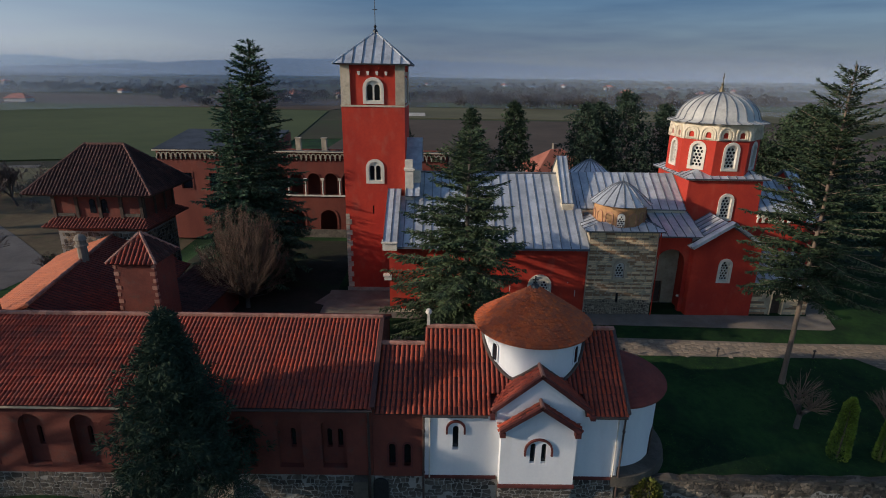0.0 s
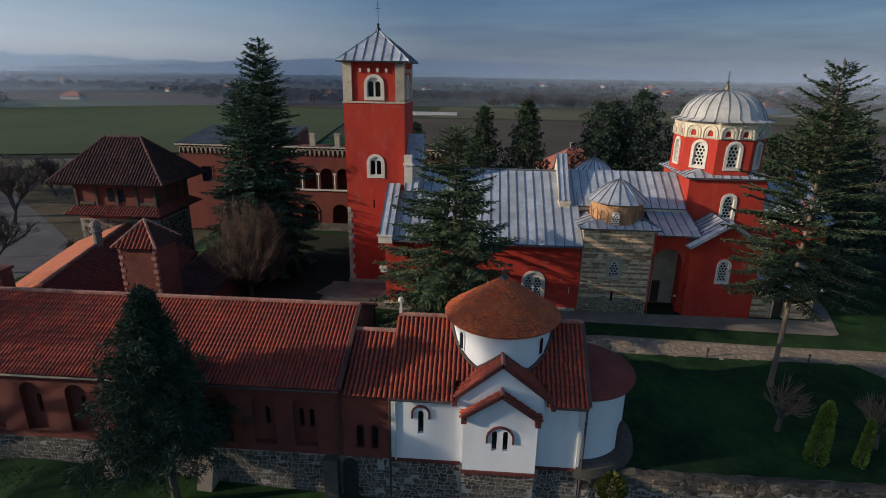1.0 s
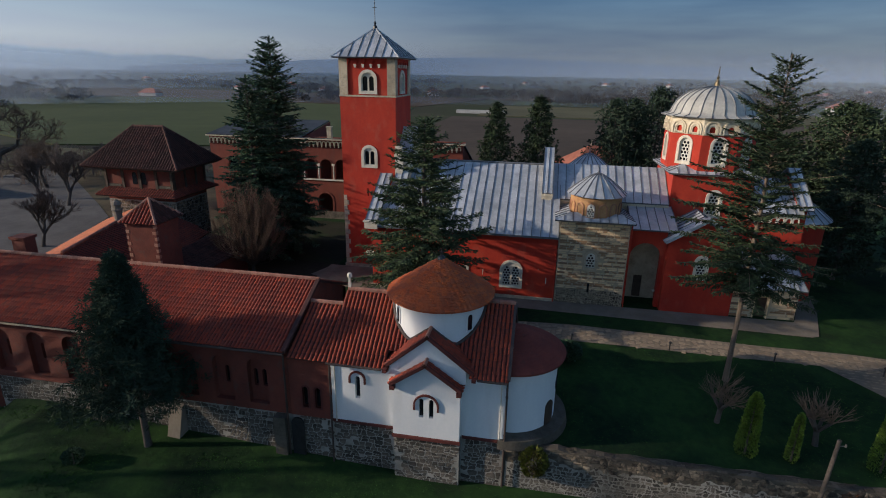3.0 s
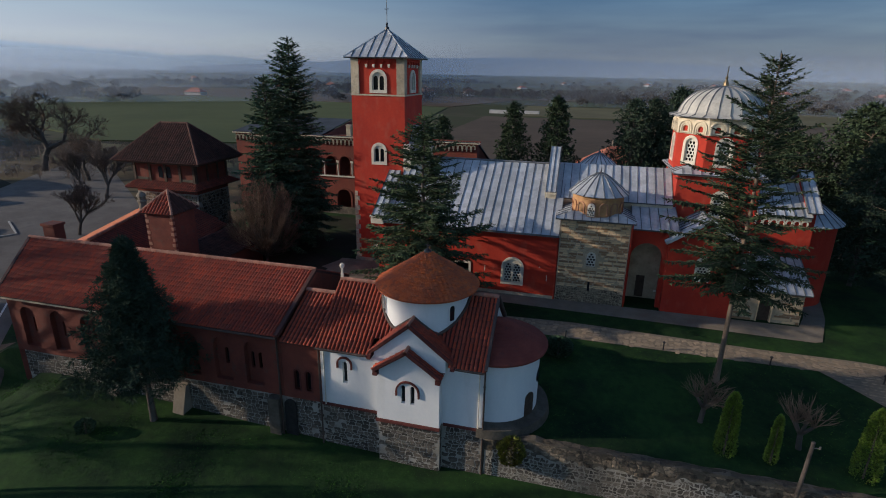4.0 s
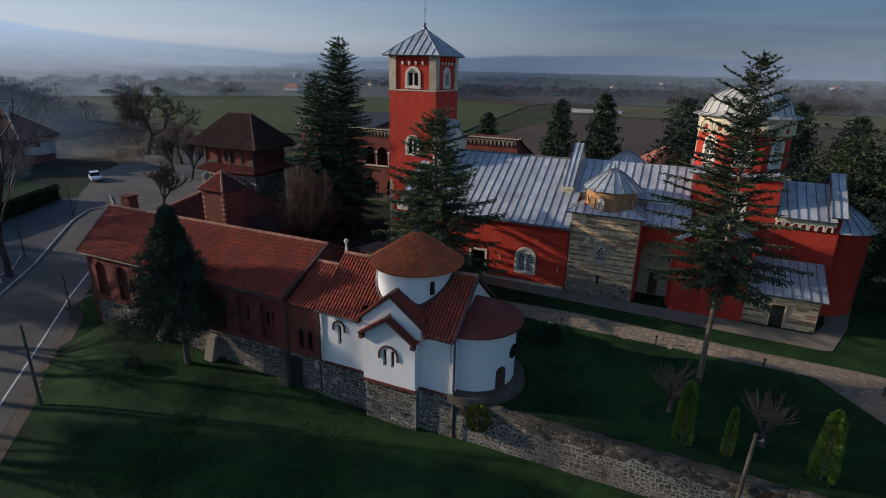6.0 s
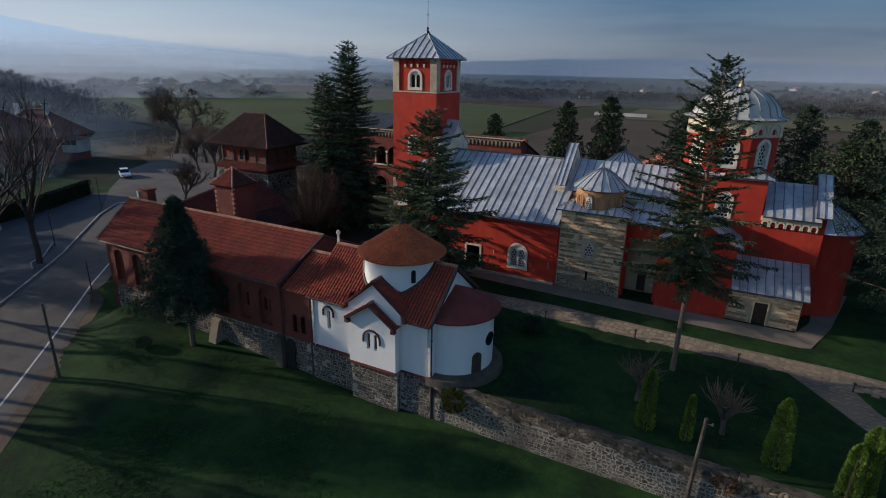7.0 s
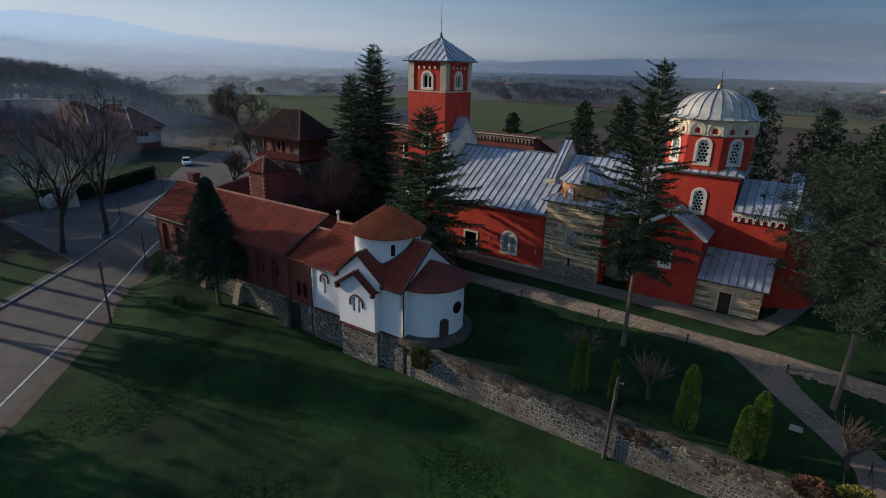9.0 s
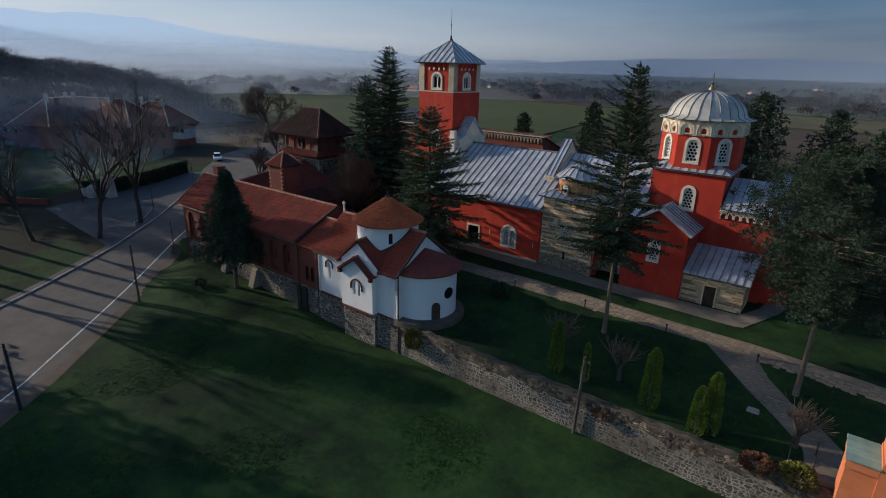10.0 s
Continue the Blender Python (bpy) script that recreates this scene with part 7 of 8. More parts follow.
for i in range(5):
    part("step", Shape().box(37.7, 40.1, 23.3 + i * 0.42, 23.72 + i * 0.42, -3.0, -1.55 + i * 0.14), PAVING, st)
for x in (37.7, 38.9, 40.1):
    part("rail", Shape().tube((x, 23.3, -0.75), (x, 25.4, -0.05), 0.03, 0.03, 6).tube((x, 23.4, -1.6), (x, 23.4, -0.72), 0.03, 0.03, 6).tube((x, 25.3, -1.0), (x, 25.3, -0.1), 0.03, 0.03, 6), METAL, st)

# white car on the road
car = thing("car", (0, 0, 0), "white saloon car on the asphalt before the gate", "car")
body = Shape()
sec = [(-2.05, 0.45, 0.62, 0.70), (-1.95, 0.3, 0.80, 0.78), (-1.0, 0.25, 0.86, 0.80), (0.9, 0.25, 0.86, 0.80), (1.75, 0.28, 0.78, 0.78), (2.0, 0.4, 0.62, 0.68)]
for x, z0, z1, w in sec:
    body.v += [(x, -w, z0), (x, w, z0), (x, w * 0.98, z1), (x, -w * 0.98, z1)]
for i in range(len(sec) - 1):
    k = i * 4
    body.f += [(k, k + 1, k + 5, k + 4), (k + 1, k + 2, k + 6, k + 5), (k + 2, k + 3, k + 7, k + 6), (k + 3, k, k + 4, k + 7)]
body.f += [(0, 3, 2, 1), (20, 21, 22, 23)]
part("body", body, CAR_WHITE, car)
part("cabin", Shape().add([(-1.5, -0.7, 0.84), (-1.5, 0.7, 0.84), (0.95, 0.7, 0.84), (0.95, -0.7, 0.84), (-1.0, -0.58, 1.36), (-1.0, 0.58, 1.36), (0.3, 0.58, 1.36), (0.3, -0.58, 1.36)],
                          [(0, 1, 5, 4), (1, 2, 6, 5), (2, 3, 7, 6), (3, 0, 4, 7)]), GLASS, car, "dark glazed cabin")
part("car_roof", Shape().box(-1.05, 0.35, -0.6, 0.6, 1.34, 1.42), CAR_WHITE, car)
for x in (-1.3, 1.25):
    for y in (-0.72, 0.72):
        wh = part("wheel", Shape().tube((x, y - 0.09, 0.3), (x, y + 0.09, 0.3), 0.3, 0.3, 14), RUBBER, car)
        part("rim", Shape().tube((x, y - 0.1, 0.3), (x, y + 0.1, 0.3), 0.17, 0.17, 10), CONCRETE, wh)
for y in (-0.5, 0.5):
    part("headlight", Shape().box(1.93, 2.01, y - 0.15, y + 0.15, 0.5, 0.62), GLASS, car)
put(car, -67.5, 51.7, ground_z(-67.5, 51.7) + 0.07, -28)

# memorial stones, hedge and the house across the road
mem = thing("memorial_stone", (-55.0, 25.6, ground_z(-55.0, 25.6)), "tall pale rough memorial stone across the road", "monument")
z = ground_z(-55, 25.6)
part("slab", Shape().add([(-56.3, 25.0, z - 0.2), (-53.9, 25.4, z - 0.2), (-53.8, 26.5, z - 0.2), (-56.2, 26.2, z - 0.2), (-56.0, 25.2, z + 3.2), (-54.2, 25.5, z + 3.5), (-54.1, 26.3, z + 3.4), (-55.9, 26.0, z + 3.1)],
                         [(3, 2, 1, 0), (4, 5, 6, 7), (0, 1, 5, 4), (1, 2, 6, 5), (2, 3, 7, 6), (3, 0, 4, 7)]), KERB_STONE, mem)
for i, (x, y, s) in enumerate(((-57.2, 24.2, 1.1), (-58.3, 23.6, 0.8), (-56.4, 23.7, 0.6))):
    rk = thing("boulder", (x, y, ground_z(x, y)), "pale rough boulder beside the memorial stone", "rock", "boulders at the memorial")
    sh = Shape().lathe((x, y), [(s * 0.9, ground_z(x, y) - 0.2), (s, ground_z(x, y) + s * 0.6), (s * 0.7, ground_z(x, y) + s * 1.3), (s * 0.2, ground_z(x, y) + s * 1.6), (0.0, ground_z(x, y) + s * 1.62)], 7)
    part("stone", sh, KERB_STONE, rk)
hedge = thing("hedge", (-57.5, 34.0, ground_z(-57.5, 34)), "tall dark clipped hedge along the garden across the road", "hedge")
lv = Leaves()
rh = random.Random(77)
line_ = densify([(-60.6, 41.4), (-57.8, 34.0), (-57.0, 28.4), (-58.4, 23.5)], 0.5)
core_ = Shape()
for i, (x, y) in enumerate(line_):
    z = ground_z(x, y)
    core_.v += [(x - 0.4, y, z - 0.1), (x + 0.4, y, z - 0.1), (x + 0.36, y, z + 1.9), (x - 0.36, y, z + 1.9)]
    if i:
        k = 4 * i - 4
        core_.f += [(k + 1, k + 5, k + 6, k + 2), (k + 2, k + 6, k + 7, k + 3), (k, k + 3, k + 7, k + 4)]
    for j in range(240):
        side_ = rh.choice((-1, 1, 1, 0))
        p = Vector((x + (side_ * 0.45 if side_ else rh.uniform(-0.45, 0.45)) + rh.uniform(-0.06, 0.06), y + rh.uniform(-0.3, 0.3), z + (2.0 * rh.random() if side_ else rh.uniform(1.9, 2.1))))
        lv.spray(p, Vector((side_ + rh.uniform(-0.6, 0.6), rh.uniform(-1, 1), rh.uniform(0.1, 1.0))).normalized(), 0.2, 0.07, 0, rh.uniform(-1.5, 1.5))
part("foliage", crown_data(lv, "foliage", HEDGE), HEDGE, hedge, kind="stuff")
part("stem_work", core_, HEDGE, hedge)


def house(x, y, turn, w, d, h, rh_, label, wall_mat=WALL_FAR, roof_mat=ROOF_FAR, wins=0, z=None, ridged=False):
    t = thing("house", (0, 0, 0), label, "house")
    part("wall", Shape().box(-w / 2, w / 2, -d / 2, d / 2, -0.5, h), wall_mat, t)
    o = 1.1 if ridged else 0.5
    a, b = (-w / 2 + d / 2, 0, h + rh_), (w / 2 - d / 2, 0, h + rh_)
    e = [(-w / 2 - o, -d / 2 - o, h - 0.15), (w / 2 + o, -d / 2 - o, h - 0.15), (w / 2 + o, d / 2 + o, h - 0.15), (-w / 2 - o, d / 2 + o, h - 0.15)]
    part("roof", Shape().add(e + [a, b], [(0, 1, 5, 4), (1, 2, 5), (2, 3, 4, 5), (3, 0, 4), (3, 2, 1, 0)]), roof_mat, t)
    for i in range(wins):
        xx = -w / 2 + w * (i + 0.5) / wins
        part("window", Shape().box(xx - 0.5, xx + 0.5, -d / 2 - 0.04, -d / 2 + 0.02, h * 0.45, h * 0.45 + 1.2), GLASS, t)
    part("chimney", Shape().box(-0.35, 0.35, 0.4, 1.0, h + rh_ * 0.4, h + rh_ + 0.8), CONCRETE, t)
    if ridged:
        for p_, q_ in ((a, b), (a, e[0]), (b, e[1]), (b, e[2]), (a, e[3])):
            part("ridge", Shape().tube(Vector(p_) + UP * 0.06, Vector(q_) + UP * 0.06, 0.15, 0.15, 6), QUOIN, t)
        for k in (-0.25, 0.2):
            c = part("chimney", Shape().box(k * w - 0.35, k * w + 0.35, -0.9, -0.3, h + rh_ * 0.4, h + rh_ + 1.1), WALL_FAR, t)
            part("chimney_cap", Shape().box(k * w - 0.45, k * w + 0.45, -1.0, -0.2, h + rh_ + 1.1, h + rh_ + 1.25), ROOF_NEAR, c)
    t.location = (x, y, ground_z(x, y) if z is None else z)
    t.rotation_euler = (0, 0, radians(turn))
    return t


house(-107.3, 45.0, 25, 28.0, 11.0, 5.2, 5.4, "long low house with a brown-red hipped roof and pale ridges", BRICK_RED, ROOF_NEAR, 7, None, True)
house(-111.3, 39.5, 115, 16.0, 9.0, 5.2, 5.4, "cross wing with a brown-red hipped roof", BRICK_RED, ROOF_NEAR, 4, None, True)
house(-97.3, 54.4, 25, 13.0, 9.0, 5.2, 4.8, "house with a brown-red hipped roof and a white bay", BRICK_RED, ROOF_NEAR, 4, None, True)
house(-89.6, 56.5, 25, 3.4, 4.0, 2.1, 0.6, "small white glazed bay against the house", WALL_FAR, ROOF_NEAR, 3, 2.6)
house(-122.0, 36.0, 20, 14.0, 10.0, 5.0, 3.4, "red-roofed house among bare trees", BRICK_RED, ROOF_NEAR, 4)
house(19.0, 86.0, 15, 10.0, 8.0, 5.0, 3.2, "house with a red roof behind the church", WALL_FAR, ROOF_FAR, 3, 0.0)
rv = random.Random(5)
for i in range(24):
    a = radians(rv.uniform(62, 168))
    dist = rv.uniform(330, 1100)
    house(dist * math.cos(a), dist * math.sin(a), rv.uniform(0, 180), rv.uniform(8, 14), rv.uniform(7, 9), rv.uniform(3, 6), 2.8, "far village house with pale walls and a red roof", WALL_FAR, ROOF_FAR, 0, -1.2)
gh = thing("greenhouse", (-20.0, 262.0, -0.5), "long pale greenhouse in the fields", "greenhouse")
part("cover", Shape().add([(-32, 262, -0.5), (-8, 262, -0.5), (-8, 268, -0.5), (-32, 268, -0.5), (-32, 263, 1.6), (-8, 263, 1.6), (-8, 267, 1.6), (-32, 267, 1.6)], [(4, 5, 6, 7), (0, 1, 5, 4), (1, 2, 6, 5), (2, 3, 7, 6), (3, 0, 4, 7)]), WALL_FAR, gh)

# ---- fields ----
for name, poly, mat, lab in (
    ("field_green", [(-330, 205), (-110, 112), (-40, 130), (-60, 290), (-250, 330)], FIELD_GREEN, "bright green winter wheat field"),
    ("field_brown", [(-30, 95), (120, 95), (160, 240), (-30, 240)], FIELD_BROWN, "brown ploughed field behind the church"),
    ("field_straw", [(-20, 250), (260, 250), (330, 330), (-20, 330)], FIELD_STRAW, "dry straw-coloured field"),
    ("field_green", [(-10, 340), (330, 340), (380, 400), (-10, 390)], FIELD_GREEN, "green strip of field"),
    ("field_brown", [(-20, 402), (420, 410), (520, 560), (-20, 520)], FIELD_BROWN, "brown bare fields before the woods"),
    ("field_brown", [(-400, 345), (-60, 300), (-30, 420), (-420, 480)], FIELD_BROWN, "brown meadow before the woods"),
    ("scrub", [(-100, 84), (-30, 84), (-32, 108), (-108, 108)], FIELD_STRAW, "rough dry grass behind the residence"),
):
    setting(name, Shape().slab([(x, y, 0.35 if name != "scrub" else 0.15) for x, y in poly], 0.5), mat, lab, "field")

# the open plain beyond the near fields, one sheet in muted winter colours
pl_ = Shape()
n = 96
for i in range(n + 1):
    a = radians(20 + 175 * i / n)
    for r in (150.0, 260.0, 450.0, 800.0, 1500.0, 3400.0):
        pl_.v.append((r * math.cos(a), 20 + r * math.sin(a), 0.12))
pl_.f = [(i * 6 + j, (i + 1) * 6 + j, (i + 1) * 6 + j + 1, i * 6 + j + 1) for i in range(n) for j in range(5)]
setting("plain", pl_, PLAIN, "muted brown and green winter plain", "ground")

# ---- woods and distance ----
def woods(name, spots, label, seed, leaf=1.5, n=46, mat=None, h=(6, 11), slim=0.16):
    rnd = random.Random(seed)
    lv = Leaves()
    for x, y in spots:
        H = rnd.uniform(*h)
        R = H * rnd.uniform(0.42, 0.75)
        z0 = outer_z(x, y)
        lv.spray(Vector((x, y, z0)), UP, H * 0.8, 0.25, 0, 0)
        for i in range(n):
            f = rnd.random() ** 0.6
            a = rnd.uniform(0, 6.283)
            r = R * math.sin(math.pi * (0.15 + 0.8 * f)) * rnd.random() ** 0.5
            d = Vector((math.cos(a) * 0.6, math.sin(a) * 0.6, rnd.uniform(0.3, 1.0))).normalized()
            lv.spray(Vector((x + r * math.cos(a), y + r * math.sin(a), z0 + H * (0.2 + 0.7 * f))), d, leaf * rnd.uniform(0.6, 1.4), leaf * slim, 0, rnd.uniform(-1.5, 1.5))
    me = crown_data(lv, name, mat or WOODS)
    return tagged(new(name, me), label, "woods", "", "stuff")


rw = random.Random(9)
spots = []
for i in range(2200):
    a = radians(rw.uniform(58, 172))
    d = 340 + 900 * rw.random() ** 1.3
    if noise.noise(Vector((d * math.cos(a) * 0.006, d * math.sin(a) * 0.006, 3))) > 0.02:
        spots.append((d * math.cos(a), d * math.sin(a)))
woods("far_woods", spots, "bare brown woods and hedgerows across the plain", 61, 1.2, 120, h=(4, 8), slim=0.26)
spots = []
for k in range(9):
    a0, d0 = rw.uniform(60, 150), rw.uniform(300, 620)
    for i in range(36):
        a = radians(a0 + i * 0.42)
        spots.append((d0 * math.cos(a) + rw.uniform(-5, 5), d0 * math.sin(a) * (1 + 0.0006 * i) + rw.uniform(-5, 5)))
woods("hedgerow", spots, "rows of bare trees along the field edges", 62, 1.3, 70, h=(5, 9))
spots = [(rw.uniform(-112, -56), rw.uniform(80, 98)) for i in range(110)] + [(rw.uniform(-60, -34), rw.uniform(72, 100)) for i in range(50)] + [(rw.uniform(-100, -66), rw.uniform(66, 82)) for i in range(24)]
woods("scrub_thicket", spots, "brown leafless thicket beyond the road", 63, 0.5, 150, TWIG, h=(1.2, 3.4), slim=0.06)
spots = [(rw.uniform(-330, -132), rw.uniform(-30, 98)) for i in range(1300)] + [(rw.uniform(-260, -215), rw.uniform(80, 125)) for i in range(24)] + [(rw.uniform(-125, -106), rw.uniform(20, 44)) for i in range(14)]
woods("near_woods", spots, "bare woods behind the houses, haze mixed into their grey", 64, 1.3, 170, WOODS_HAZED, h=(6, 11), slim=0.065)


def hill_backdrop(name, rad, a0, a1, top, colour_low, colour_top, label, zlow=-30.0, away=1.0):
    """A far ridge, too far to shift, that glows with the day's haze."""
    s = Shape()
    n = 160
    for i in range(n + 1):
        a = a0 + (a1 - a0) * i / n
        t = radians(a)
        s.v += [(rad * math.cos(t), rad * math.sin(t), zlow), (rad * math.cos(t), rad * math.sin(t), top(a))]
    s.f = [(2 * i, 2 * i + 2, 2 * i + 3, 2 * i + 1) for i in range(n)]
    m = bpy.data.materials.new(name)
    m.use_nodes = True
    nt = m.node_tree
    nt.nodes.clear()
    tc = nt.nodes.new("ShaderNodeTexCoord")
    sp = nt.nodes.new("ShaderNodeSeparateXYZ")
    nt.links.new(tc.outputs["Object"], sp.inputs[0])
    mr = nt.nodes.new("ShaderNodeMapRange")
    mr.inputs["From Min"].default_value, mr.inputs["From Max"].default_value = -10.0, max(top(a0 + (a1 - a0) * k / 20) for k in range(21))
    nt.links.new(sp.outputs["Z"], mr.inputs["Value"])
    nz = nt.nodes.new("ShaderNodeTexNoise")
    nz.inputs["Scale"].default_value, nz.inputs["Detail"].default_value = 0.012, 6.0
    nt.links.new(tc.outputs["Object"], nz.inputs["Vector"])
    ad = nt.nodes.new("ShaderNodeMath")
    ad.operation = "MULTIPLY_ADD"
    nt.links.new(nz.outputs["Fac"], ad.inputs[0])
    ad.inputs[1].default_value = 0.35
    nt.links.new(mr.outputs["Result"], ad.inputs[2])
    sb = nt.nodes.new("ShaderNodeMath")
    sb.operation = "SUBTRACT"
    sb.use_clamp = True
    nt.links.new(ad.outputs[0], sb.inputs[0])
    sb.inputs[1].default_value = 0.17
    # haze painted into the glow: paler towards the foot
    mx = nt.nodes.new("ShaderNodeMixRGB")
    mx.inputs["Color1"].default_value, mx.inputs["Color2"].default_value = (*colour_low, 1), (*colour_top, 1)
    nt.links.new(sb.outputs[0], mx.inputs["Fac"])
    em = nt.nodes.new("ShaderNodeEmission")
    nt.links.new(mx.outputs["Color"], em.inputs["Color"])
    # glow dimmed by away on the side turned from the sun
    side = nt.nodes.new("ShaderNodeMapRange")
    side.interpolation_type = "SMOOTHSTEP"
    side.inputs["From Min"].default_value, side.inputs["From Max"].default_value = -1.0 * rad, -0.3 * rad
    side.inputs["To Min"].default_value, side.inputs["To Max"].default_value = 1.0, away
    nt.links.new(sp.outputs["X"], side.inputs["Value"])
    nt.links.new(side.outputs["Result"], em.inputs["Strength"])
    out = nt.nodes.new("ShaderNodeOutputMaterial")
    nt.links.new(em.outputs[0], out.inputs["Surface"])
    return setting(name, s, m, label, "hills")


def bumps(a, seed, amp):
    return amp * (0.6 * noise.noise(Vector((a * 0.08, seed, 0))) + 0.3 * noise.noise(Vector((a * 0.25, seed, 5))) + 0.1 * noise.noise(Vector((a * 0.9, seed, 9))))


GLOW = 1.0
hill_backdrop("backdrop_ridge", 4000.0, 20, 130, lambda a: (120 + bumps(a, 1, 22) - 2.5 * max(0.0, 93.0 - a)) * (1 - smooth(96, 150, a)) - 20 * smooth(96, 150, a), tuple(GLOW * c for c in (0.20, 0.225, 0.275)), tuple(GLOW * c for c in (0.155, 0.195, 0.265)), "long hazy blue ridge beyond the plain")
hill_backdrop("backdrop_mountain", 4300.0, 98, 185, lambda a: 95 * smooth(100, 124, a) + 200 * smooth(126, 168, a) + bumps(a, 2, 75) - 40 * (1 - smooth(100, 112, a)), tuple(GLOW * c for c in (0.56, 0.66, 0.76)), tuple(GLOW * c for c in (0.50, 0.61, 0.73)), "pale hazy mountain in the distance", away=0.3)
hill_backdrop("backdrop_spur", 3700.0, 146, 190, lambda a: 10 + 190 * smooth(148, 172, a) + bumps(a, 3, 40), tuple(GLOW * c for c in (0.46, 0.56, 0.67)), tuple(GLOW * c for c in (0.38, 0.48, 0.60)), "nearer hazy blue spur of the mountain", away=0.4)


# ---- mist lying on the plain ----
def mist_bank(rad, amount, a0, a1):
    """A thin veil of winter mist that thins out upwards and lets most light through."""
    m = bpy.data.materials.new("winter_mist")
    m.use_nodes = True
    nt = m.node_tree
    nt.nodes.clear()
    tc = nt.nodes.new("ShaderNodeTexCoord")
    sp = nt.nodes.new("ShaderNodeSeparateXYZ")
    nt.links.new(tc.outputs["Object"], sp.inputs[0])
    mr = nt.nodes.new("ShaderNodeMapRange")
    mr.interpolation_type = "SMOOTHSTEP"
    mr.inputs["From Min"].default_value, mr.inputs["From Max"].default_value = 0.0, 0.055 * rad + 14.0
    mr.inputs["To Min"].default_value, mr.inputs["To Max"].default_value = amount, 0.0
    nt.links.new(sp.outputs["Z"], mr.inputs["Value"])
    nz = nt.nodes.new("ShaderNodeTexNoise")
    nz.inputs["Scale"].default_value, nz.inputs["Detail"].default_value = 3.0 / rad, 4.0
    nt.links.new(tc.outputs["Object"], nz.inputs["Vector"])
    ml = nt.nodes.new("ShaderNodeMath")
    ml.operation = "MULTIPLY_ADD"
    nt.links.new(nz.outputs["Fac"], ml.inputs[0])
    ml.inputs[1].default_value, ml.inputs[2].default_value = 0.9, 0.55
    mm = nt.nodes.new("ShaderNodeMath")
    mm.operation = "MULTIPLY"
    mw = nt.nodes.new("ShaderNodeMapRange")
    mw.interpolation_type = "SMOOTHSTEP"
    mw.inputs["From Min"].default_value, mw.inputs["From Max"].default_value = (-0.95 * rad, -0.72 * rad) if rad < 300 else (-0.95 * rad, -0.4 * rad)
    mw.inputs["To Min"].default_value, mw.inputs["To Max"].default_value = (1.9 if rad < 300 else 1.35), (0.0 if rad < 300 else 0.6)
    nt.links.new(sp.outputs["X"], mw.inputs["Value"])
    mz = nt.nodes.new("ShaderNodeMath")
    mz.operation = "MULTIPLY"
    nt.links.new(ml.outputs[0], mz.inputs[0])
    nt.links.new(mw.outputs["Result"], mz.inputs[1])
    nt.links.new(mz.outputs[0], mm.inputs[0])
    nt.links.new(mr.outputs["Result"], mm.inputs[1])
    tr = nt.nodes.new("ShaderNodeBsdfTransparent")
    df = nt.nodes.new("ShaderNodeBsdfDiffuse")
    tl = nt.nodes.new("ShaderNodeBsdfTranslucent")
    # haze put in as tinted veils: near ones darker blue, far ones paler
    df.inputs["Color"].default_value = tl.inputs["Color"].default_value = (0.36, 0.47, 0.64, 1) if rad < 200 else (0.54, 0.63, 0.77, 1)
    ha = nt.nodes.new("ShaderNodeMixShader")
    nt.links.new(df.outputs[0], ha.inputs[1])
    nt.links.new(tl.outputs[0], ha.inputs[2])
    mx = nt.nodes.new("ShaderNodeMixShader")
    nt.links.new(mm.outputs[0], mx.inputs["Fac"])
    nt.links.new(tr.outputs[0], mx.inputs[1])
    nt.links.new(ha.outputs[0], mx.inputs[2])
    out = nt.nodes.new("ShaderNodeOutputMaterial")
    nt.links.new(mx.outputs[0], out.inputs["Surface"])
    s = Shape()
    n = 48
    top = 0.055 * rad + 16.0
    for i in range(n + 1):
        t = radians(a0 + (a1 - a0) * i / n)
        s.v += [(rad * math.cos(t), rad * math.sin(t), -3.0), (rad * math.cos(t), rad * math.sin(t), top)]
    s.f = [(2 * i, 2 * i + 2, 2 * i + 3, 2 * i + 1) for i in range(n)]
    me = s.data("mist", True)
    me.materials.append(m)
    return tagged(new("mist", me), "thin pale winter mist lying on the plain", "mist", "", "stuff")


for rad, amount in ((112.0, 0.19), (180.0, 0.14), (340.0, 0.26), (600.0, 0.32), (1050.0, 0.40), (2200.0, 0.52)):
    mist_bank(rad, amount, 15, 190)


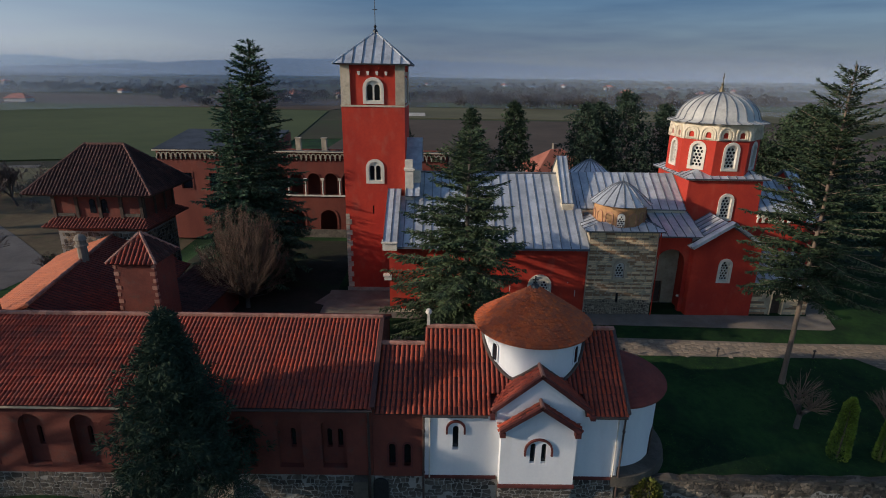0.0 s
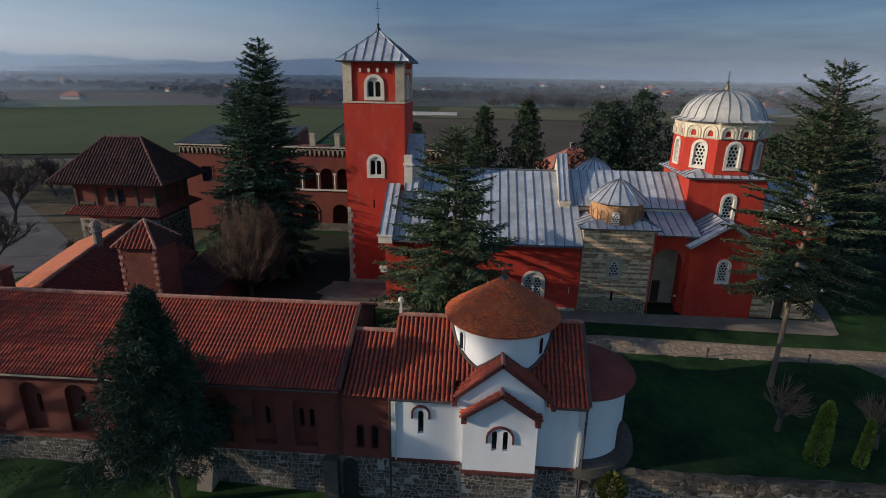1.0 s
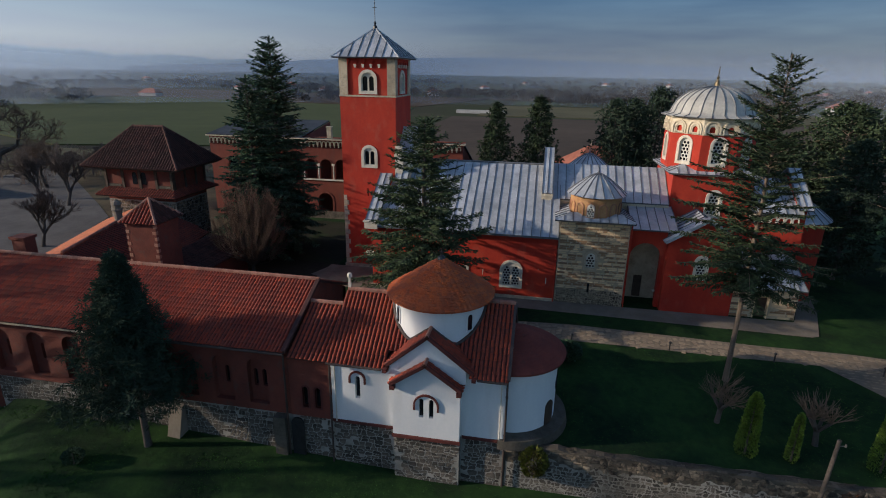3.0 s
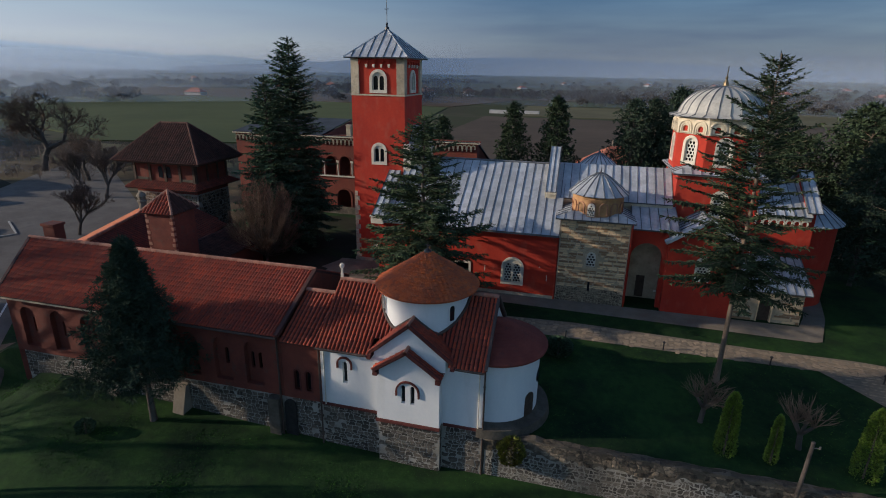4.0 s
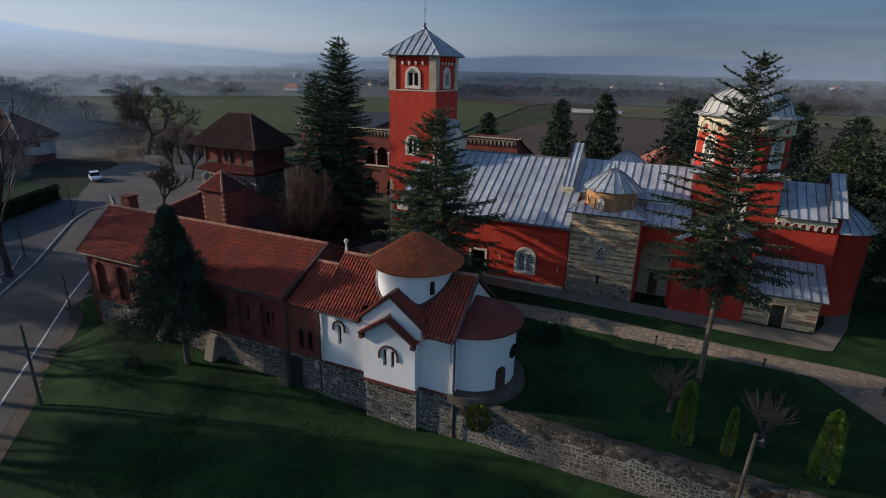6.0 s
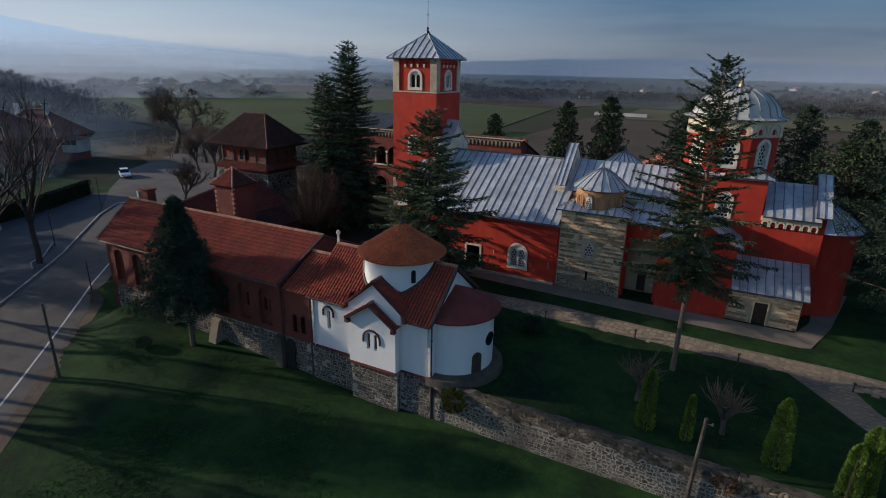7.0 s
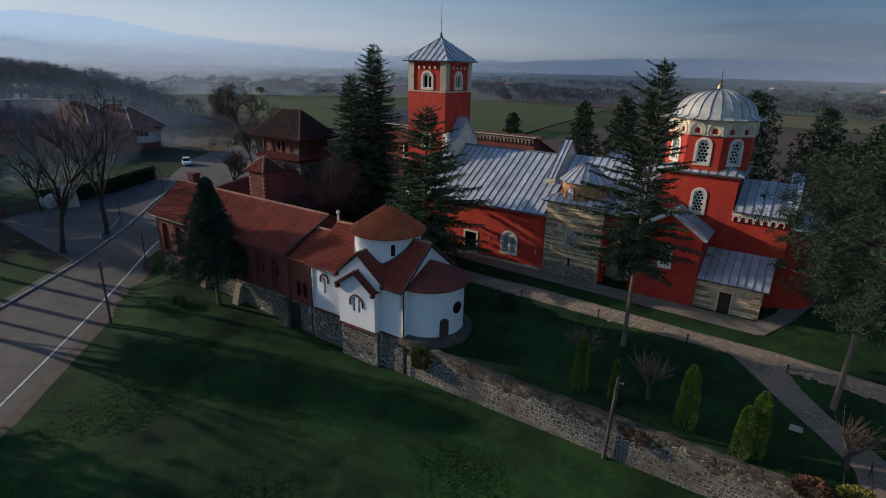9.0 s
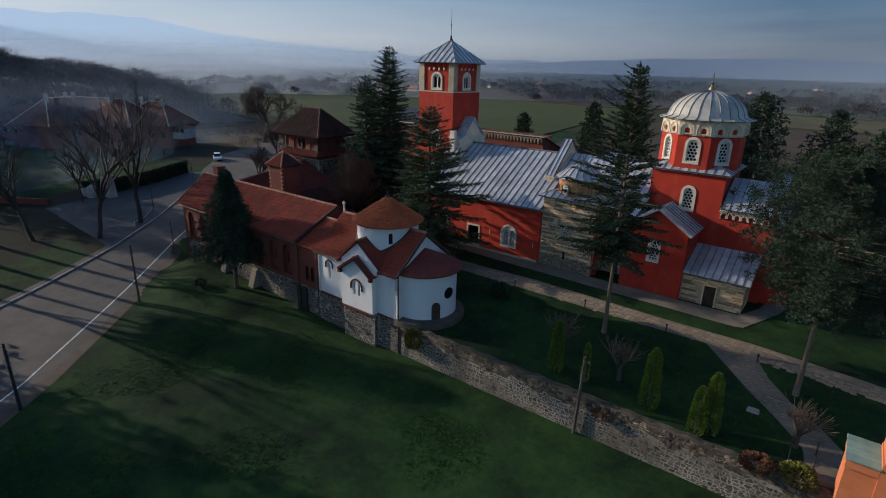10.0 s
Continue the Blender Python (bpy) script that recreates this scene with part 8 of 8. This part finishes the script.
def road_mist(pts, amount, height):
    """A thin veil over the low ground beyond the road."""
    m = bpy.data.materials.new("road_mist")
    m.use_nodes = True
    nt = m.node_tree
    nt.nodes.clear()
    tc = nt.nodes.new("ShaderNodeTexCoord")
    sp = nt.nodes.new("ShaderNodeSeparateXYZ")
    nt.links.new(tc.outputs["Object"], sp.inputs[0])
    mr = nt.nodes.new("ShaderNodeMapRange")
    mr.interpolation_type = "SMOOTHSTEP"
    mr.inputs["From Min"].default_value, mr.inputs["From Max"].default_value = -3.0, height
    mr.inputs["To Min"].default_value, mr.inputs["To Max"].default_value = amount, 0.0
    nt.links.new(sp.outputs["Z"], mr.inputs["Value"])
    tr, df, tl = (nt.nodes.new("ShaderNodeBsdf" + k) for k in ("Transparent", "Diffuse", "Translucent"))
    # dull blue sheet that lays haze over the far side of the road
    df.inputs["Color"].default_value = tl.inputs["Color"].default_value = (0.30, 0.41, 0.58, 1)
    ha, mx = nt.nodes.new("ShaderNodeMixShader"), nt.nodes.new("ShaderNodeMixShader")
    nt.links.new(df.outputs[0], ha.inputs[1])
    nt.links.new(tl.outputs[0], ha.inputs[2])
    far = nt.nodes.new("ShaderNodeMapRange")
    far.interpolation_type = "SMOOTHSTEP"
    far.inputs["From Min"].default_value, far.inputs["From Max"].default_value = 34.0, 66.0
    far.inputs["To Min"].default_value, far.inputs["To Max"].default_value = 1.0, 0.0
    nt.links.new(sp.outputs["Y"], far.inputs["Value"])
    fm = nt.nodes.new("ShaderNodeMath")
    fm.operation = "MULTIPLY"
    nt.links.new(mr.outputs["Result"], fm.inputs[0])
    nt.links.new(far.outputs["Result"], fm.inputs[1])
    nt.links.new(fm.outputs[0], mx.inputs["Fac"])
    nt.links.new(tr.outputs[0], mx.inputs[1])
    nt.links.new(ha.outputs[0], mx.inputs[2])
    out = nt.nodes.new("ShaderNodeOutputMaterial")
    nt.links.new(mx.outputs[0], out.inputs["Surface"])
    s = Shape()
    for x, y in pts:
        s.v += [(x, y, -6.0), (x, y, height + 1.0)]
    s.f = [(2 * i, 2 * i + 2, 2 * i + 3, 2 * i + 1) for i in range(len(pts) - 1)]
    me = s.data("mist", True)
    me.materials.append(m)
    return tagged(new("mist", me), "thin blue veil added for the haze beyond the road", "mist", "", "stuff")


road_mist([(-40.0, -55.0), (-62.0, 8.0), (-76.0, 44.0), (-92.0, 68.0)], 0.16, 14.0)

# pale haze low in the sky, behind the hills
def sky_haze():
    m = bpy.data.materials.new("sky_haze")
    m.use_nodes = True
    nt = m.node_tree
    nt.nodes.clear()
    tc = nt.nodes.new("ShaderNodeTexCoord")
    sp = nt.nodes.new("ShaderNodeSeparateXYZ")
    nt.links.new(tc.outputs["Object"], sp.inputs[0])
    mr = nt.nodes.new("ShaderNodeMapRange")
    mr.interpolation_type = "SMOOTHSTEP"
    mr.inputs["From Min"].default_value, mr.inputs["From Max"].default_value = -60.0, 1700.0
    mr.inputs["To Min"].default_value, mr.inputs["To Max"].default_value = 0.97, 0.5
    nt.links.new(sp.outputs["Z"], mr.inputs["Value"])
    mp = nt.nodes.new("ShaderNodeMapping")
    mp.inputs["Scale"].default_value = (0.0009, 0.0009, 0.008)
    mp.inputs["Rotation"].default_value = (0.0, 0.035, 0.0)
    nt.links.new(tc.outputs["Object"], mp.inputs["Vector"])
    nz = nt.nodes.new("ShaderNodeTexNoise")
    nz.inputs["Scale"].default_value, nz.inputs["Detail"].default_value = 1.0, 6.0
    nt.links.new(mp.outputs["Vector"], nz.inputs["Vector"])
    nr = nt.nodes.new("ShaderNodeMapRange")
    nr.inputs["From Min"].default_value, nr.inputs["From Max"].default_value = 0.35, 0.7
    nr.inputs["To Min"].default_value, nr.inputs["To Max"].default_value = 0.9, 1.06
    nt.links.new(nz.outputs["Fac"], nr.inputs["Value"])
    mm = nt.nodes.new("ShaderNodeMath")
    mm.operation = "MULTIPLY"
    mm.use_clamp = True
    nt.links.new(mr.outputs["Result"], mm.inputs[0])
    nt.links.new(nr.outputs["Result"], mm.inputs[1])
    mx_ = nt.nodes.new("ShaderNodeMapRange")
    mx_.inputs["From Min"].default_value, mx_.inputs["From Max"].default_value = -4650.0, -400.0
    nt.links.new(sp.outputs["X"], mx_.inputs["Value"])
    cm = nt.nodes.new("ShaderNodeMixRGB")
    zr = nt.nodes.new("ShaderNodeMapRange")
    zr.inputs["From Min"].default_value, zr.inputs["From Max"].default_value = 120.0, 560.0
    nt.links.new(sp.outputs["Z"], zr.inputs["Value"])
    for slot, low, high in (("Color1", (0.78, 0.78, 0.77, 1), (0.44, 0.53, 0.62, 1)), ("Color2", (0.19, 0.215, 0.255, 1), (0.072, 0.135, 0.225, 1))):
        vm = nt.nodes.new("ShaderNodeMixRGB")
        vm.inputs["Color1"].default_value, vm.inputs["Color2"].default_value = low, high
        nt.links.new(zr.outputs["Result"], vm.inputs["Fac"])
        nt.links.new(vm.outputs["Color"], cm.inputs[slot])
    nt.links.new(mx_.outputs["Result"], cm.inputs["Fac"])
    em = nt.nodes.new("ShaderNodeEmission")
    nt.links.new(cm.outputs["Color"], em.inputs["Color"])
    tr = nt.nodes.new("ShaderNodeBsdfTransparent")
    ms = nt.nodes.new("ShaderNodeMixShader")
    nt.links.new(mm.outputs[0], ms.inputs["Fac"])
    nt.links.new(tr.outputs[0], ms.inputs[1])
    nt.links.new(em.outputs[0], ms.inputs[2])
    out = nt.nodes.new("ShaderNodeOutputMaterial")
    nt.links.new(ms.outputs[0], out.inputs["Surface"])
    s = Shape()
    n = 72
    for i in range(n + 1):
        t = radians(5 + 190 * i / n)
        s.v += [(4600 * math.cos(t), 4600 * math.sin(t), -40.0), (4600 * math.cos(t), 4600 * math.sin(t), 900.0)]
    s.f = [(2 * i, 2 * i + 2, 2 * i + 3, 2 * i + 1) for i in range(n)]
    return setting("backdrop_haze", s, m, "pale haze and thin cloud low in the sky", "sky", True)


sky_haze()

# ---- single stones of the walls, laid piece by piece ----
def stone_mesh(seed, name="stone", bulge=0.22, k=8):
    """A rough facing stone of unit size: an uneven outline, a bulging face towards -y."""
    rnd = random.Random(seed)
    back, front = [], []
    for i in range(k):
        a = 2 * math.pi * (i + 0.5) / k
        c, s = math.cos(a), math.sin(a)
        m = 0.5 / max(abs(c), abs(s)) * rnd.uniform(0.86, 1.0)
        m = min(m, 0.64)
        back.append((c * m, 0.5, s * m))
        front.append((c * m * 0.93, -0.32 + rnd.uniform(-0.08, 0.08), s * m * 0.92))
    v = back + front + [(rnd.uniform(-0.1, 0.1), -0.32 - bulge, rnd.uniform(-0.1, 0.1))]
    f = [(i, (i + 1) % k, k + (i + 1) % k, k + i) for i in range(k)] + [(k + i, k + (i + 1) % k, 2 * k) for i in range(k)]
    sh = Shape()
    sh.v, sh.f = v, f
    return sh


def facing(rnd, poly, gap, proud, back):
    """One stone of a rubble wall: its corner polygon drawn in by the joint, trimmed corners, a slightly bulging face. Points are (along, up, out)."""
    k = len(poly)
    ca, cb = sum(p[0] for p in poly) / k, sum(p[1] for p in poly) / k
    ring_ = []
    for i in range(k):
        p, q, r = poly[i - 1], poly[i], poly[(i + 1) % k]
        for o in (p, r):
            ta, tb = q[0] + (o[0] - q[0]) * 0.2, q[1] + (o[1] - q[1]) * 0.2
            L = max(math.hypot(ta - ca, tb - cb), 0.01)
            m = max(0.4, 1 - gap * rnd.uniform(0.7, 1.5) / L)
            ring_.append((ca + (ta - ca) * m, cb + (tb - cb) * m))
    n = len(ring_)
    vs = [(a, b, -back) for a, b in ring_]
    vs += [(ca + (a - ca) * 0.95, cb + (b - cb) * 0.95, proud * rnd.uniform(0.4, 1.0)) for a, b in ring_]
    vs.append((ca + rnd.uniform(-0.03, 0.03), cb + rnd.uniform(-0.02, 0.02), proud * rnd.uniform(0.9, 1.6)))
    fs = [(i, (i + 1) % n, n + (i + 1) % n, n + i) for i in range(n)] + [(n + i, n + (i + 1) % n, 2 * n) for i in range(n)]
    return vs, fs


def rubble(parent, pl, a0, a1, b0, b1, seed, mat, mass_mat, single=(0, 0), limit=300, hmin=0.13, hmax=0.31, wmin=0.16, wmax=0.6, depth=0.16, skip=None, loose=0.0, gap=0.018, proud=0.018):
    """Irregular rubble facing in wavering courses whose stones share their joints; b0 and b1 are functions of a. Stones inside the stretch `single` are objects of their own."""
    rnd = random.Random(seed)
    mass = Shape()
    made = 0
    lo = min(b0(a0 + (a1 - a0) * i / 20) for i in range(21))
    hi = max(b1(a0 + (a1 - a0) * i / 20) for i in range(21))

    def edge(j, b, a):
        return b + 0.16 * noise.noise(Vector((a * 1.3, j * 3.7, seed))) + 0.1 * noise.noise(Vector((a * 3.3, j * 5.1, seed + 9)))

    b, j = lo, 0
    while b < hi:
        h = rnd.uniform(hmin, hmax)
        a = a0 + rnd.uniform(-0.2, 0.0)
        sl = rnd.uniform(-0.05, 0.05)
        while a < a1:
            w = rnd.uniform(wmin, wmax) * (0.7 + h)
            sr = rnd.uniform(-0.07, 0.07)
            mid = rnd.uniform(0.3, 0.7)
            kick = rnd.uniform(-0.03, 0.04)
            poly = [(a - sl, edge(j, b, a - sl)), (a + w * mid, edge(j, b, a + w * mid) + kick * 0.6), (a + w - sr, edge(j, b, a + w - sr)),
                    (a + w + sr, edge(j + 1, b + h, a + w + sr)), (a + w * mid, edge(j + 1, b + h, a + w * mid) + kick), (a + sl, edge(j + 1, b + h, a + sl))]
            ca, cb = a + w / 2, b + h / 2
            a += w
            sl = sr
            if ca - w * 0.4 < a0 or ca + w * 0.4 > a1 or cb - h * 0.3 < b0(ca) or cb + h * 0.3 > b1(ca) or (skip and skip(ca, cb)) or rnd.random() < 0.02 + loose:
                continue
            vs, fs = facing(rnd, poly, gap, proud, depth * 0.5)
            vs = [pl.at(*v) for v in vs]
            if single[0] <= ca <= single[1] and made < limit:
                sh = Shape()
                o = pl.at(ca, cb)
                sh.v, sh.f = [tuple(v - o) for v in vs], fs
                me = sh.data("stone")
                me.materials.append(mat)
                piece(me, parent, Matrix.Translation(o))
                made += 1
            else:
                mass.add(vs, fs)
        b += h
        j += 1
    if mass.v:
        part("rubble_facing", mass, mass_mat, parent, kind="stuff")


FLAT = [stone_mesh(s, "block", 0.03, 12) for s in range(40, 50)]
FLAT_DATA = {}


def flat_data(i, name, mat):
    key = (i, name, mat.name)
    if key not in FLAT_DATA:
        me = FLAT[i].data(name)
        me.materials.append(mat)
        FLAT_DATA[key] = me
    return FLAT_DATA[key]


def blocks(parent, pl, a0, a1, b0, b1, seed, skip=None, course=(0.13, 0.24), widths=(0.3, 0.95), depth=0.09):
    """Uneven courses of squared stone, bands of pale limestone between bands of brown; each block an object of its own."""
    rnd = random.Random(seed)
    b, brown, left = b0, False, 2
    while b < b1 - 0.05:
        h = min(rnd.uniform(*course), b1 - b)
        a = a0
        while a < a1 - 0.02:
            w = min(rnd.uniform(*widths), a1 - a)
            if a1 - a - w < 0.2:
                w = a1 - a
            if not (skip and skip(a + w / 2, b + h / 2, w / 2, h / 2)):
                m = Matrix.Translation(pl.at(a + w / 2, b + h / 2, -depth * 0.28 + rnd.uniform(-0.006, 0.012))) @ Matrix((pl.u, -pl.n, UP)).transposed().to_4x4() @ Matrix.Diagonal((w * 1.02, depth, h * 1.0, 1))
                odd = rnd.random() < 0.13
                piece(flat_data(rnd.randrange(10), "block", ASHLAR_BROWN if brown != odd else ASHLAR), parent, m)
            a += w
        b += h
        left -= 1
        if left <= 0:
            brown = not brown
            left = rnd.choice((1, 1, 2)) if brown else rnd.choice((1, 2, 2))


base_thing = thing("rubble_wall", (4.9, 22.0, -4.0), "rubble stone base under the white chapel, pale pointing", "wall")
rubble(base_thing, south(22.03), CW0, PX0 - 0.05, lambda a: -4.3, lambda a: -0.7, 3, RUBBLE, RUBBLE_ALL, (0.0, 10.0), 140)
rubble(base_thing, south(21.6), PX0, PX1, lambda a: -4.3, lambda a: -0.72, 4, RUBBLE, RUBBLE_ALL, (0.0, 10.0), 140)
rubble(base_thing, south(22.03), PX1 + 0.05, CW1, lambda a: -4.3, lambda a: -0.7, 5, RUBBLE, RUBBLE_ALL, (0.0, 10.0), 90)
rubble(base_thing, east(PX1), 21.6, 22.03, lambda a: -4.3, lambda a: -0.72, 14, RUBBLE, RUBBLE_ALL, (0, 0), 0, wmin=0.14, wmax=0.3)
rubble(base_thing, west(PX0), -22.03, -21.6, lambda a: -4.3, lambda a: -0.72, 15, RUBBLE, RUBBLE_ALL, (0, 0), 0, wmin=0.14, wmax=0.3)
rubble(link, south(22.15), -2.3, -0.2, lambda a: -4.6, lambda a: -0.7, 6, RUBBLE, RUBBLE_ALL, (-3, 0), 80)
rubble(hall, south(22.15), HX0 + 0.1, HX1 - 0.3, lambda a: -4.7 + 2.0 * smooth(-8, -24, a), lambda a: -0.66, 7, RUBBLE, RUBBLE_ALL, (-9.0, -3.0), 220)
rubble(terrace, south(22.12), 9.95, 39.8, lambda a: -4.6, lambda a: point_top(a) - 0.05, 8, RUBBLE, RUBBLE_ALL, (10.0, 17.0), 260, hmin=0.13, hmax=0.27, wmin=0.16, wmax=0.5, gap=0.016)
rubble(terrace, south(22.13), 9.95, 39.8, lambda a: point_top(a) - 0.1, lambda a: -0.86 + 0.06 * math.sin(a * 3.1), 9, RUBBLE, RUBBLE_OLD, (0, 0), 0, hmin=0.13, hmax=0.28, wmin=0.18, wmax=0.6, depth=0.24, loose=0.05, gap=0.014, proud=0.045)
cop = Shape()
rc = random.Random(12)
for row_y, lift in ((22.3, -0.85),):
    x = 10.0
    while x < 40.0:
        w = rc.uniform(0.25, 0.6)
        m = Matrix.Translation((x + w / 2, row_y + rc.uniform(-0.06, 0.06), lift + rc.uniform(-0.035, 0.03))) @ Matrix.Rotation(rc.uniform(-0.12, 0.12), 4, "Z") @ Matrix.Rotation(-math.pi / 2 + rc.uniform(-0.07, 0.07), 4, "X") @ Matrix.Diagonal((w * 1.03, 0.12, rc.uniform(0.22, 0.34), 1))
        if rc.random() > 0.4:
            i = rc.randrange(10)
            cop.add([m @ Vector(v) for v in FLAT[i].v], FLAT[i].f)
        x += w
cap = Shape()
for i in range(298):
    x = 9.95 + i * 0.1
    for y in (22.17, 22.24, 22.32, 22.41, 22.5, 22.6, 22.72):
        edge_ = 0.16 * (smooth(22.3, 22.17, y) + smooth(22.5, 22.72, y))
        cap.v.append((x, y + 0.06 * noise.noise(Vector((x * 2.2, y, 7))), -0.80 - edge_ + 0.09 * noise.noise(Vector((x * 1.1, y * 1.5, 1))) + 0.05 * noise.noise(Vector((x * 4.5, y * 4.5, 3)))))
cap.f = [(i * 7 + j, (i + 1) * 7 + j, (i + 1) * 7 + j + 1, i * 7 + j + 1) for i in range(297) for j in range(6)]
part("earth_capping", cap, COPING_EARTH, terrace, "crumbling earthy top of the wall", smooth=True)
part("coping_stones", cop, COPING, terrace, "uneven weathered coping stones", kind="stuff")


def b_skip(a, b, w, h):
    return abs(a - 15.5) < 0.53 + w and 3.15 < b + h and b - h < 4.9


blocks(church, south(40.98), 12.8, 18.38, 1.35, 7.42, 21, b_skip)
rubble(church, south(40.98), 12.8, 18.38, lambda a: -0.2, lambda a: 1.4, 22, QUOIN, RUBBLE_OLD, (12, 19), 0, hmin=0.1, hmax=0.2, wmin=0.12, wmax=0.34)
blocks(church, south(41.28), 27.03, 32.08, 0.0, 2.72, 23, lambda a, b, w, h: abs(a - 29.42) < 0.58 + w and b - h < 1.96, course=(0.16, 0.24), widths=(0.7, 1.7))
blocks(church, east(32.1), 41.3, 44.8, 0.0, 2.75, 24, None, course=(0.16, 0.24), widths=(0.7, 1.7))
rubble(gate, south(42.7), -31.9, -24.4, lambda a: -1.2, lambda a: 6.2, 25, RUBBLE, RUBBLE_OLD, (0, 0), 0, hmin=0.2, hmax=0.4)
rubble(gate, east(-24.4), 42.75, 47.8, lambda a: -0.4, lambda a: 6.2, 26, RUBBLE, RUBBLE_OLD, (0, 0), 0, hmin=0.2, hmax=0.4)


# flagstones of the paths
def flags(parent, left, right, seed, count, step=0.45, lift=0.024, size=(0.3, 0.62), mat=None):
    rnd = random.Random(seed)
    made = 0
    mass = Shape()
    for (xa, ya), (xb, yb) in zip(left, right):
        L = math.hypot(xb - xa, yb - ya)
        t = rnd.uniform(0, 0.2)
        while t < L - 0.1:
            w = rnd.uniform(*size)
            f = (t + w / 2) / L
            if f > 1:
                break
            x, y = xa + (xb - xa) * f, ya + (yb - ya) * f
            m = Matrix.Translation((x + rnd.uniform(-0.06, 0.06), y + rnd.uniform(-0.06, 0.06), ground_z(x, y) + lift)) @ Matrix.Rotation(rnd.uniform(-0.5, 0.5), 4, "Z") @ Matrix.Rotation(-math.pi / 2, 4, "X") @ Matrix.Diagonal((w, 0.05, step * rnd.uniform(0.85, 1.2), 1))
            i = rnd.randrange(10)
            if made < count:
                piece(flat_data(i, "flagstone", PAVING), parent, m)
                made += 1
            else:
                mass.add([m @ Vector(v) for v in FLAT[i].v], FLAT[i].f)
            t += w
    if mass.v:
        part("flagstone_rest", mass, PAVING_ALL, parent, kind="stuff")


path_b = thing("branch_path_paving", (36.5, 29.5, -0.5), "irregular pale flagstones of the branch path", "paving")
fa, fb = matched([(31.1, 34.1), (33.4, 31.4), (34.7, 29.8), (36.7, 27.7), (38.5, 25.5), (38.8, 23.1)], [(34.4, 33.8), (35.3, 31.9), (37.0, 29.7), (38.8, 28.0), (40.4, 26.0), (41.3, 23.1)], 28)
flags(path_b, fa, fb, 31, 160, 0.45)
path_a = thing("garden_path_paving", (20.0, 35.3, -0.2), "worn pale flagstones of the garden path", "paving")
fa, fb = matched([(9.2, 36.2), (14.4, 36.5), (27.6, 35.9), (34.0, 35.9), (47.0, 34.2)], [(9.0, 34.35), (13.5, 34.25), (26.5, 34.1), (31.0, 34.1), (46.5, 32.5)], 84)
flags(path_a, fa, fb, 32, 160, 0.48)


# rough grass standing on the lawns
def tufts(name, x0, x1, y0, y1, n, seed, label, tall=0.2, keep=None):
    rnd = random.Random(seed)
    lv = Leaves()
    k = 0
    while k < n:
        x, y = rnd.uniform(x0, x1), rnd.uniform(y0, y1)
        k += 1
        if (keep and not keep(x, y)) or noise.noise(Vector((x * 0.22, y * 0.22, seed))) + 0.6 * noise.noise(Vector((x * 0.9, y * 0.9, seed))) < rnd.uniform(-0.95, 0.25):
            continue
        z = ground_z(x, y) + 0.02
        for i in range(4):
            a = rnd.uniform(0, 6.283)
            d = Vector((math.cos(a) * 0.8, math.sin(a) * 0.8, rnd.uniform(0.4, 1.0))).normalized()
            lv.spray(Vector((x + rnd.uniform(-0.12, 0.12), y + rnd.uniform(-0.12, 0.12), z - 0.06)), d, tall * rnd.uniform(0.6, 1.4), 0.034, 0.03, rnd.uniform(-1, 1))
    return tagged(new(name, crown_data(lv, name, TUFT)), label, "grass", "", "stuff")


def road_side(x, y):
    """True on the lawn side of the road's near edge."""
    return x > road_x(y) + 1.2


tufts("rough_grass", -30, 44, -16, 21.6, 105000, 71, "rough tufted grass on the slope below the wall", 0.1, road_side)
tufts("lawn_grass", 10, 45, 23.2, 33.8, 9000, 72, "short tufted grass on the garden lawn", 0.11, lambda x, y: x + 0.9 * y < 60 or y < 22.9)
